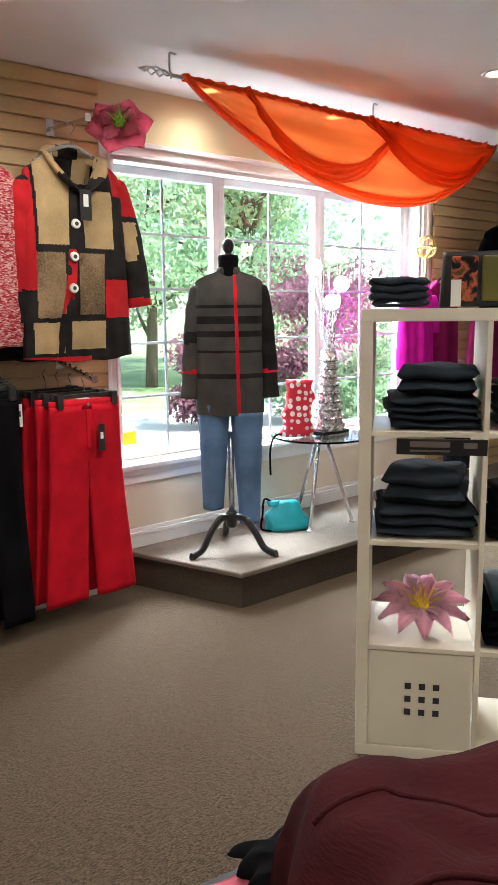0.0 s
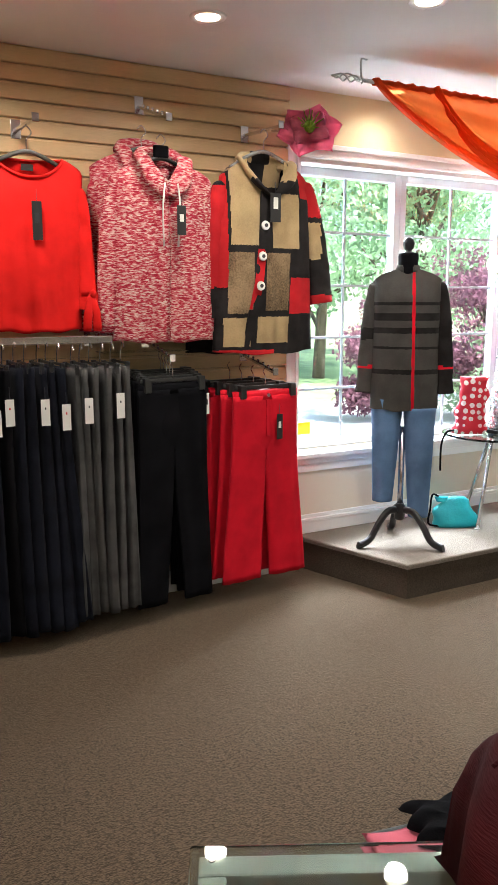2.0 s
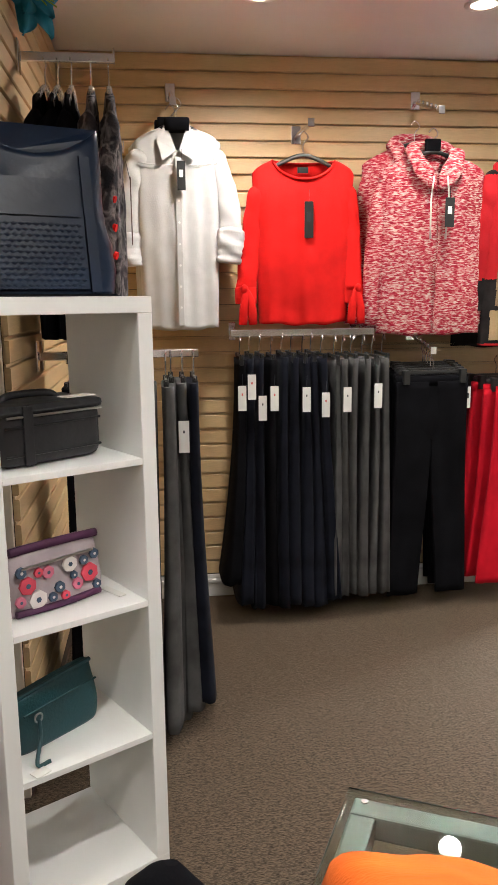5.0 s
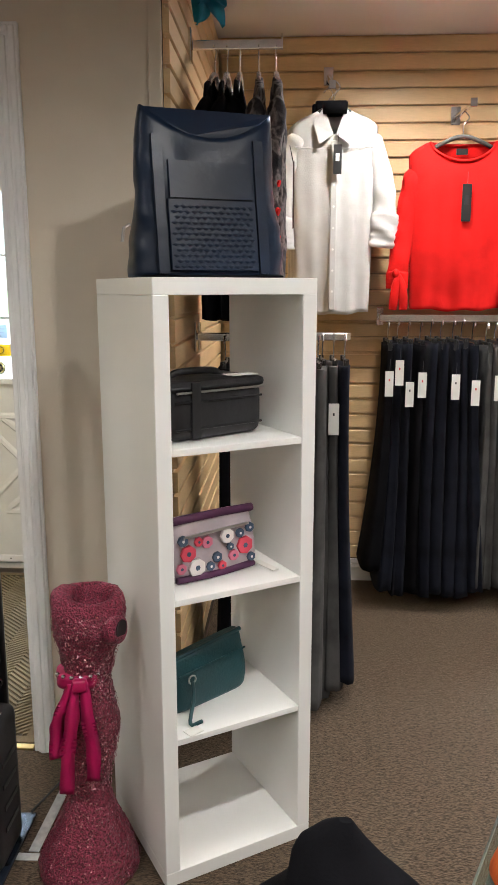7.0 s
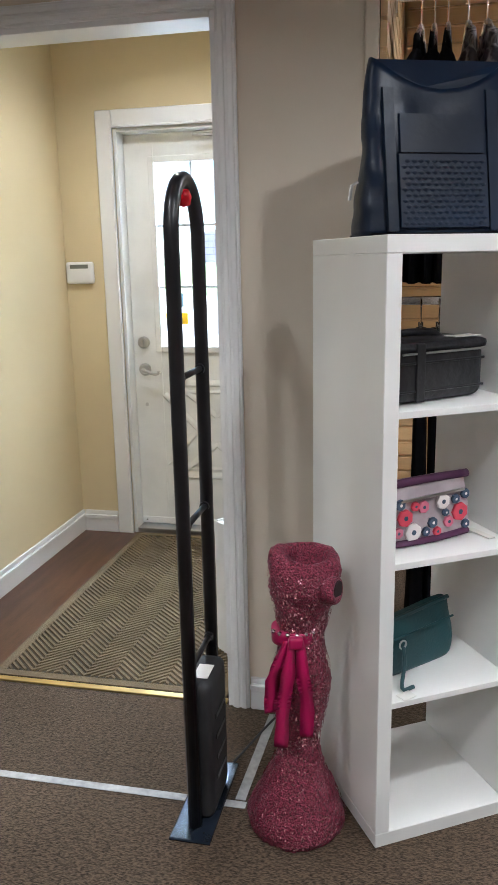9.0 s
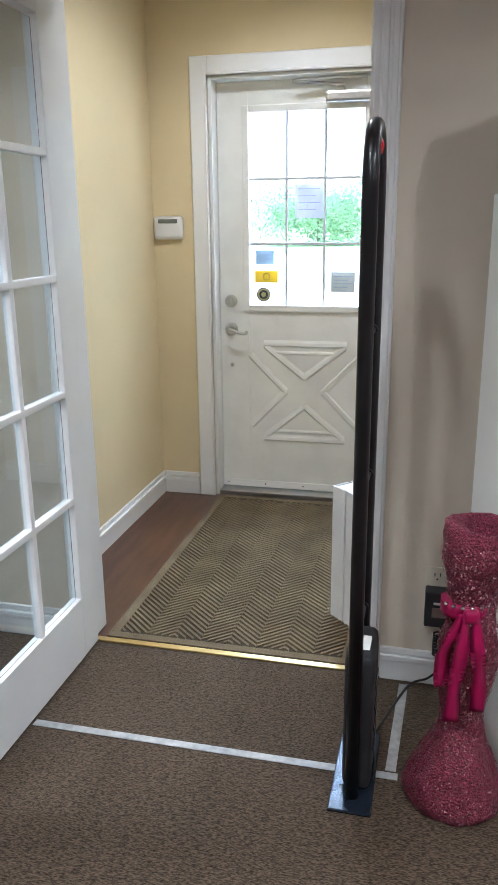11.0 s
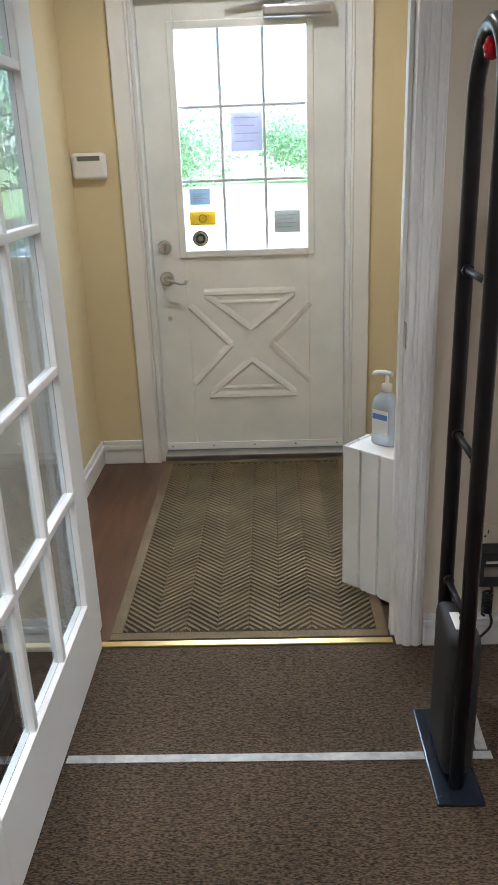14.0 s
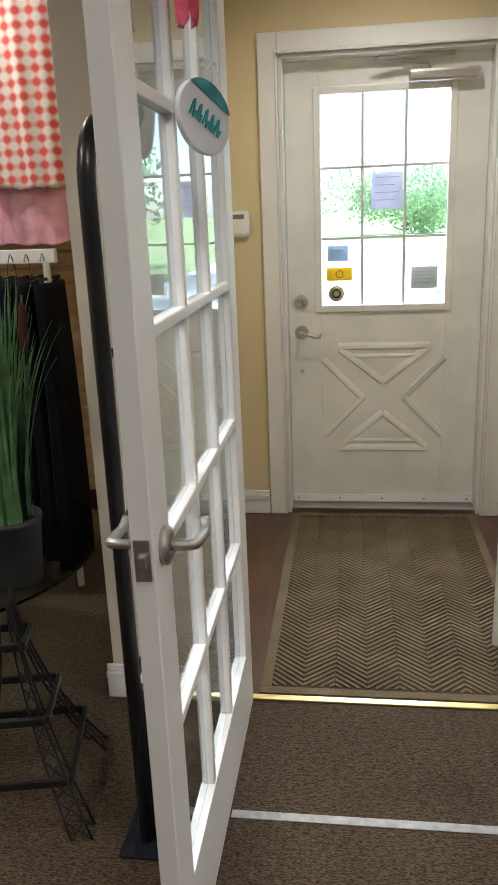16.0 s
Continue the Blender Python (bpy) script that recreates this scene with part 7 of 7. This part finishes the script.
part("bottom_board", box(0.008, 0.29, 0.001, 0.28, 0.0, 0.012, 0.002, seg=1), M_TRIM, cr)
part("back_board", box(0.286, 0.296, 0.001, 0.28, 0.012, 0.5, 0.002, seg=1), M_TRIM, cr)
sb = thing("sanitizer_bottle", "clear pump bottle of hand sanitizer on the crate", "bottle", pose(-0.90, 2.32, 0.516, 0, 0, -44))
M_GEL = mat("pale_blue_gel", (0.72, 0.80, 0.92), 0.12, trans=0.55)
part("body", loft([ring(0, 0, z, w_, w_ * 0.72, 28, pw=3) for w_, z in ((0.043, 0), (0.046, 0.006), (0.046, 0.13), (0.04, 0.155), (0.018, 0.175), (0.014, 0.18))]), M_GEL, sb, "", True)
part("label", box(-0.03, 0.03, -0.0345, -0.0328, 0.04, 0.12), M_TAG, sb, "pale blue and white label")
part("label_band", box(-0.028, 0.028, -0.0356, -0.0347, 0.09, 0.108), mat("blue_print", (0.1, 0.22, 0.55), 0.6), sb)
cap = part("cap", lathe([(0.017, 0.178), (0.017, 0.2), (0.007, 0.203), (0.006, 0.235)], 16), M_TAG, sb, "", True)
part("spout", tube(smooth_path([(0.02, 0, 0.236), (-0.01, 0, 0.238), (-0.042, -0.004, 0.232), (-0.046, -0.004, 0.224)], 4), 0.008, 8), M_TAG, sb, "", True)
th = thing("thermostat", "white wall thermostat with grey display", "thermostat", pose(-2.045, BACK, 1.40))
part("case", box(-0.075, 0.075, -0.026, 0.0, -0.056, 0.056, 0.018, seg=3), M_TRIM, th, "", True)
part("display", box(-0.05, 0.05, -0.0275, -0.0255, 0.022, 0.042, 0.001), mat("lcd_grey", (0.16, 0.17, 0.15), 0.3), th)
ou = thing("wall_outlet", "cream duplex socket low on the beige wall", "socket", pose(-0.665, OPEN_Y, 0.33))
part("cover_plate", box(-0.036, 0.036, -0.006, 0, -0.06, 0.075, 0.003), M_CREAM, ou)
for x in (-0.008, 0.008):
    part("slot", box(x - 0.0015, x + 0.0015, -0.0075, -0.0058, 0.045, 0.057), M_INK, ou)
part("ground_hole", tube([(0, -0.0058, 0.036), (0, -0.0075, 0.036)], 0.003, 8), M_INK, ou)
ad = thing("power_adapter", "black plug-in power adapter with coiled cable", "adapter", pose(-0.657, OPEN_Y - 0.0065, 0.285))
part("body", box(-0.042, 0.042, -0.055, 0.0, -0.055, 0.06, 0.006), M_BLACKMATT, ad)
part("rating_label", box(-0.02, 0.028, -0.0565, -0.0555, -0.02, 0.012), M_SATIN, ad)
part("stripe", box(-0.016, 0.018, -0.0565, -0.0555, 0.022, 0.03), M_TAG, ad)
part("cable", tube(smooth_path([(0.005, -0.03, -0.055), (0.015, -0.03, -0.08), (0.0, -0.028, -0.11), (0.012, -0.03, -0.15), (0.02, -0.03, -0.2), (-0.02, -0.035, -0.245), (-0.08, -0.05, -0.275), (-0.16, -0.3, -0.274)], 6), 0.004, 6), M_BLACKMATT, ad, "", True)
part("cable_coil", tube([(0.004 + 0.014 * math.cos(q * 0.7), -0.03 + 0.008 * math.sin(q * 0.7), -0.085 - 0.0011 * q) for q in range(70)], 0.0035, 5), M_BLACKMATT, ad, "", True)

# ---- beyond the glazed door: rail of clothes and a wire tower ----
r = thing("hang_rail", "white clothes rail beyond the entrance hall", "clothes rail")
part("bar", box(-3.6, -2.58, 2.66, 2.69, 1.30, 1.35, 0.004), M_WHITE, r)
for x in (-3.55, -2.62):
    part("post", tube([(x, 2.675, 0), (x, 2.675, 1.30)], 0.014, 10), M_WHITE, r)
M_GINGHAM = bpy.data.materials.new("coral_gingham")
M_GINGHAM.use_nodes = True
_n = M_GINGHAM.node_tree
_tc, _mixg, _rp = _n.nodes.new("ShaderNodeTexCoord"), _n.nodes.new("ShaderNodeMath"), _n.nodes.new("ShaderNodeValToRGB")
_w1, _w2 = _n.nodes.new("ShaderNodeTexWave"), _n.nodes.new("ShaderNodeTexWave")
for _w, _ax in ((_w1, "X"), (_w2, "Z")):
    _w.bands_direction = _ax
    _w.inputs["Scale"].default_value, _w.inputs["Distortion"].default_value = 7.0, 0.6
    _n.links.new(_tc.outputs["Object"], _w.inputs["Vector"])
_mixg.operation = "ADD"
_n.links.new(_w1.outputs["Fac"], _mixg.inputs[0])
_n.links.new(_w2.outputs["Fac"], _mixg.inputs[1])
_half = _n.nodes.new("ShaderNodeMath")
_half.operation = "MULTIPLY"
_half.inputs[1].default_value = 0.5
_n.links.new(_mixg.outputs[0], _half.inputs[0])
_n.links.new(_half.outputs[0], _rp.inputs[0])
_e = _rp.color_ramp.elements
_e[0].position, _e[0].color = 0.28, (0.82, 0.74, 0.68, 1)
_e[1].position, _e[1].color = 0.78, (0.70, 0.10, 0.08, 1)
_n.links.new(_rp.outputs[0], _n.nodes["Principled BSDF"].inputs["Base Color"])
_n.nodes["Principled BSDF"].inputs["Roughness"].default_value = 0.85
for i, x in enumerate((-2.66, -2.80, -2.95, -3.15)):
    top_garment("gingham_shirt", "coral and white checked shirt on the upper rail", "shirt", x, 2.74 + 0.05 * i, 0.16, 0.15, 2.3, 1.56, 0.05, M_GINGHAM if i % 2 == 0 else M_PETALP, 0.01, i, group="shirts past the hall")
    top_garment("pink_print_top", "pink printed top below the checked shirt", "top", x - 0.02, 2.8 + 0.03 * i, 0.14, 0.15, 1.62, 1.36, 0.05, M_PETALP, 0.01, i + 1, group="shirts past the hall")
for i in range(8):
    side_hung("navy_trousers", "navy trousers hanging on the rail end", -2.62 - 0.06 * i, 1.23, 0.12 + 0.04 * (i % 3), 0.026, 0.04, 0.12, 0.14, M_NAVY, i, None, 2.675)
gt = thing("round_glass_table", "round glass table top past the open door", "table", pose(-2.81, 1.90, 0))
part("glass_top", lathe([(0.001, 0.50), (0.545, 0.50), (0.55, 0.505), (0.545, 0.51), (0.001, 0.51)], 64), M_TGLASS, gt)
part("stem", tube([(0, 0, 0.0), (0, 0, 0.5)], 0.03, 14), M_BLACKMATT, gt, "", True)
rp = thing("reed_plant", "artificial green reeds with brown cattails in a dark pot", "plant", pose(-2.41, 1.71, 0.51))
part("pot", lathe([(0.062, 0.0), (0.066, 0.01), (0.078, 0.17), (0.082, 0.175), (0.082, 0.19), (0.074, 0.19), (0.07, 0.165)], 28), M_BLACKMATT, rp, "", True)
part("moss", lathe([(0.071, 0.16), (0.068, 0.172), (0.03, 0.178), (0.002, 0.18)], 24), mat("dark_moss", (0.03, 0.035, 0.015), 0.95, var=0.4, scale=60, bump=0.8, bscale=120), rp, "", True)
M_REED = mat("green_reed_leaf", (0.07, 0.17, 0.06), 0.55, var=0.35, scale=18)
M_CATTAIL = mat("brown_cattail_plush", (0.10, 0.022, 0.012), 0.95, var=0.25, bump=0.5, bscale=260)
rng = random.Random(17)
for i in range(120):
    a, r0_ = rng.uniform(0, 6.28), 0.06 * rng.random() ** 0.5
    h_, ln = rng.uniform(0.45, 0.72), rng.uniform(0.02, 0.13)
    w0_, tw_ = rng.uniform(0.004, 0.0075), rng.uniform(-1.2, 1.2)
    rows = []
    for q in range(9):
        f = q / 8
        c = Vector((r0_ * math.cos(a) + ln * f * f * math.cos(a), r0_ * math.sin(a) + ln * f * f * math.sin(a), 0.165 + h_ * f - ln * 0.5 * f ** 4))
        s_ = Vector((-math.sin(a + tw_ * f), math.cos(a + tw_ * f), 0)) * w0_ * (1 - f) ** 0.6
        n_ = Vector((math.cos(a + tw_ * f), math.sin(a + tw_ * f), 0)) * 0.0008
        rows.append([c - s_, c + n_, c + s_, c - n_])
    part("reed_leaf", loft(rows), M_REED, rp)
for x_, y_, h_, lx_ in ((0.01, -0.03, 0.62, 0.02), (-0.02, 0.0, 0.56, -0.03), (0.05, 0.01, 0.60, 0.05)):
    st_ = part("cattail_stem", tube([(x_, y_, 0.165), (x_ + lx_ * 0.5, y_, 0.165 + h_ * 0.5), (x_ + lx_, y_, 0.165 + h_)], 0.0025, 6), M_REED, rp)
    part("cattail_head", tube([(x_ + lx_ * f, y_, 0.165 + h_ * f) for f in (0.76, 0.78, 0.86, 0.95, 0.97)], [0.003, 0.010, 0.0115, 0.010, 0.003], 12), M_CATTAIL, st_, "brown velvety cattail head", True)
tw = thing("wire_tower", "black wire lattice tower ornament on the floor", "ornament", pose(-2.36, 1.50, 0, 0, 0, 12))
M_WIRE = mat("black_wire", (0.015, 0.014, 0.014), 0.5, 0.4)


def tower_half(z):
    return 0.02 + 0.17 * (1 - z / 0.62) ** 1.7


for sx in (-1, 1):
    for sy in (-1, 1):
        for o_ in ((0, 0), (-0.05, 0), (0, -0.05)):
            part("leg_wire", tube([(sx * (tower_half(0.62 * q / 14) + o_[0] * (1 - q / 14)), sy * (tower_half(0.62 * q / 14) + o_[1] * (1 - q / 14)), 0.003 + 0.62 * q / 14) for q in range(14)], 0.0035, 6), M_WIRE, tw, "", True)
        for q in range(9):
            za_, zb_ = 0.62 * q / 14, 0.62 * (q + 1) / 14
            ha, hb = tower_half(za_), tower_half(zb_)
            fa, fb = 1 - q / 14, 1 - (q + 1) / 14
            part("brace_wire", tube([(sx * (ha - 0.05 * fa), sy * ha, za_ + 0.003), (sx * hb, sy * hb, zb_)], 0.002, 5), M_WIRE, tw)
            part("brace_wire", tube([(sx * ha, sy * (ha - 0.05 * fa), za_ + 0.003), (sx * hb, sy * hb, zb_)], 0.002, 5), M_WIRE, tw)
            part("brace_wire", tube([(sx * ha, sy * ha, za_ + 0.003), (sx * (hb - 0.05 * fb), sy * hb, zb_)], 0.002, 5), M_WIRE, tw)
for z in (0.13, 0.27, 0.45):
    h = tower_half(z) + 0.012
    for sx in (-1, 1):
        part("platform_band", box(sx * h - 0.006, sx * h + 0.006, -h, h, z, z + 0.02, 0.003), M_WIRE, tw)
        part("platform_band", box(-h + 0.0065, h - 0.0065, sx * h - 0.006, sx * h + 0.006, z, z + 0.02, 0.003), M_WIRE, tw)

# ---- outdoors ----
structure("ground", box(-400, 400, BACK + 0.18, 800, -0.5, -0.35), M_LAWN, "mown green lawn outside the shop", "lawn")
structure("driveway", box(-60, 60, 5.2, 12.0, -0.35, -0.342), M_ROAD, "pale gravel drive in front of the shop", "driveway")
structure("forecourt", box(-60, 3.2, 12.0, 42.0, -0.35, -0.342), M_ROAD, "wide pale gravel forecourt across from the entrance", "forecourt")
structure("landing", box(-2.6, 0.2, BACK + 0.18, 5.2, -0.35, -0.02), M_ROAD, "pale concrete landing outside the entrance", "landing")
ext = structure("facade", box(LEFT - 0.2, RIGHT + 0.2, BACK + 0.181, BACK + 0.20, CEIL - 0.05, CEIL + 1.0), M_FACE, "pale siding above the openings", "facade")


def tree(name, label, x, y, h, r, leaf_mat, seed, n=2600, leaf=0.09, low=0.35):
    t = thing(name, label, "tree", pose(x, y, -0.35))
    q = random.Random(seed)
    bm = tube(smooth_path([(0, 0, 0), (q.uniform(-0.1, 0.1), 0.05, h * 0.3), (q.uniform(-0.3, 0.3), 0.1, h * 0.6), (0.1, 0, h * 0.9)], 5), [0.02 * h * (1 - k / 18) for k in range(16)], 9)
    cl = []
    for k in range(13):
        a, z = q.uniform(0, 6.28), h * q.uniform(low, 0.92)
        L = r * q.uniform(0.45, 1.0) * (1 - 0.35 * z / h)
        e = Vector((L * math.cos(a), L * math.sin(a), z + L * q.uniform(0.1, 0.5)))
        tube([Vector((0, 0, z * 0.85)), Vector((e.x * 0.5, e.y * 0.5, z + 0.1 * L)), e], [0.009 * h, 0.005 * h, 0.002 * h], 6, bm)
        cl += [(e, r * q.uniform(0.3, 0.5)), (e * 0.6 + Vector((0, 0, z * 0.42)), r * q.uniform(0.25, 0.4))]
    part("trunk", bm, M_BARK, t, "", True)
    rs = np.random.RandomState(seed)
    idx = rs.randint(0, len(cl), n)
    cen = np.array([[*c[0]] for c in cl])[idx]
    rad = np.array([c[1] for c in cl])[idx]
    dvec = rs.normal(size=(n, 3))
    dvec /= np.linalg.norm(dvec, axis=1)[:, None]
    pos = cen + dvec * (rad * rs.uniform(0.25, 1.0, n) ** 0.5)[:, None] * np.array([1, 1, 0.75])
    u = rs.normal(size=(n, 3))
    u /= np.linalg.norm(u, axis=1)[:, None]
    w_ = np.cross(u, rs.normal(size=(n, 3)))
    w_ /= np.linalg.norm(w_, axis=1)[:, None]
    s = leaf * rs.uniform(0.6, 1.3, n)[:, None]
    vs = np.stack([pos + u * s, pos + w_ * s * 0.5, pos - u * s, pos - w_ * s * 0.5], 1).reshape(-1, 3)
    me = bpy.data.meshes.new("crown")
    me.from_pydata(vs.tolist(), [], np.arange(n * 4).reshape(-1, 4).tolist())
    me.materials.append(leaf_mat)
    o = new("crown", me)
    o.parent = t
    return t


for i, (x, y, h, r_) in enumerate(((3.4, 13.5, 7.0, 2.8), (6.8, 14.5, 8.0, 3.2), (10.5, 16.0, 8.0, 3.3), (14.5, 18.0, 9.0, 3.6), (5.0, 17.5, 9.0, 3.2), (8.8, 18.5, 10.0, 3.6), (12.5, 14.5, 8.0, 3.0), (8.5, 22.0, 10.0, 4.0), (18.0, 20.0, 9.0, 4.0))):
    tree("tree", "leafy green deciduous tree outside the window", x, y, h, r_, M_LEAFY, 20 + i, 9000, 0.085, 0.15)
for i, (x, y, h, r_) in enumerate(((9.0, 9.0, 2.1, 1.1), (10.8, 10.4, 2.5, 1.3), (7.4, 9.6, 1.7, 0.9))):
    tree("purple_shrub", "tall purple-leaved shrub close to the window", x, y, h, r_, M_LEAFP, 50 + i, 5200, 0.05, 0.12)
for i, (x, y) in enumerate(((9.6, 8.0), (8.6, 7.4), (9.0, 8.8))):
    tree("green_shrub", "low green shrub beside the drive", x, y, 1.3, 0.9, M_LEAFY, 70 + i, 3200, 0.05, 0.1)
tree("hedge_tree", "broad green tree far across the drive", -9.0, 54.0, 2.7, 5.0, M_LEAFY, 81, 9000, 0.13, 0.2)
tree("hedge_tree", "broad green tree far across the drive", 2.0, 55.0, 2.7, 5.0, M_LEAFY, 82, 9000, 0.13, 0.2)

# ---- slatted wall boards ----


def slat_wall(name, length, place, label, lo=0.1165, hi=2.58):
    """Grooved display panel: backing and boards of 75 mm with gaps between them, along local x, face towards local -y."""
    t = tagged(new(name), label, "slatwall", "", "structure")
    t.matrix_basis = place
    part("backing", box(0, length, -0.004, 0.0, 0, 2.579), M_GROOVE, t)
    pitch = 0.07465
    bm = bmesh.new()
    prof = [(-0.004, 0.0), (-0.018, 0.0), (-0.022, 0.003), (-0.022, pitch - 0.014), (-0.019, pitch - 0.011), (-0.009, pitch - 0.011), (-0.009, pitch - 0.002), (-0.004, pitch - 0.002)]
    lv = [[bm.verts.new((x, y, z)) for y, z in prof] for x in (0.0, length)]
    n = len(prof)
    for i in range(n):
        bm.faces.new((lv[0][i], lv[0][(i + 1) % n], lv[1][(i + 1) % n], lv[1][i]))
    bm.faces.new(lv[0])
    bm.faces.new(lv[1])
    first = part("slat", bm, M_SLAT, t)
    k, z = 0, lo
    while z + pitch < 2.6:
        o = first if k == 0 else new("slat", first.data)
        o.parent = t
        o.location = (0, 0, z)
        z += pitch
        k += 1
    return t


slat_wall("slatwall_north", 2.035 - ALCOVE - 0.024, pose(ALCOVE + 0.024, BACK - 0.002, 0), "maple laminate slatwall, groove shade coloured into the backing")
slat_wall("slatwall_alcove", BACK - OPEN_Y - 0.03, pose(ALCOVE - 0.01, OPEN_Y + 0.006, 0, 0, 0, 90), "maple laminate slatwall beside the hall")
slat_wall("slatwall_north_far", RIGHT - 4.76, pose(4.75, BACK - 0.002, 0), "maple laminate slatwall past the shop window")
slat_wall("slatwall_west", 2.1, pose(LEFT + 0.1, BACK - 0.002, 0), "maple laminate slatwall beyond the entrance hall")
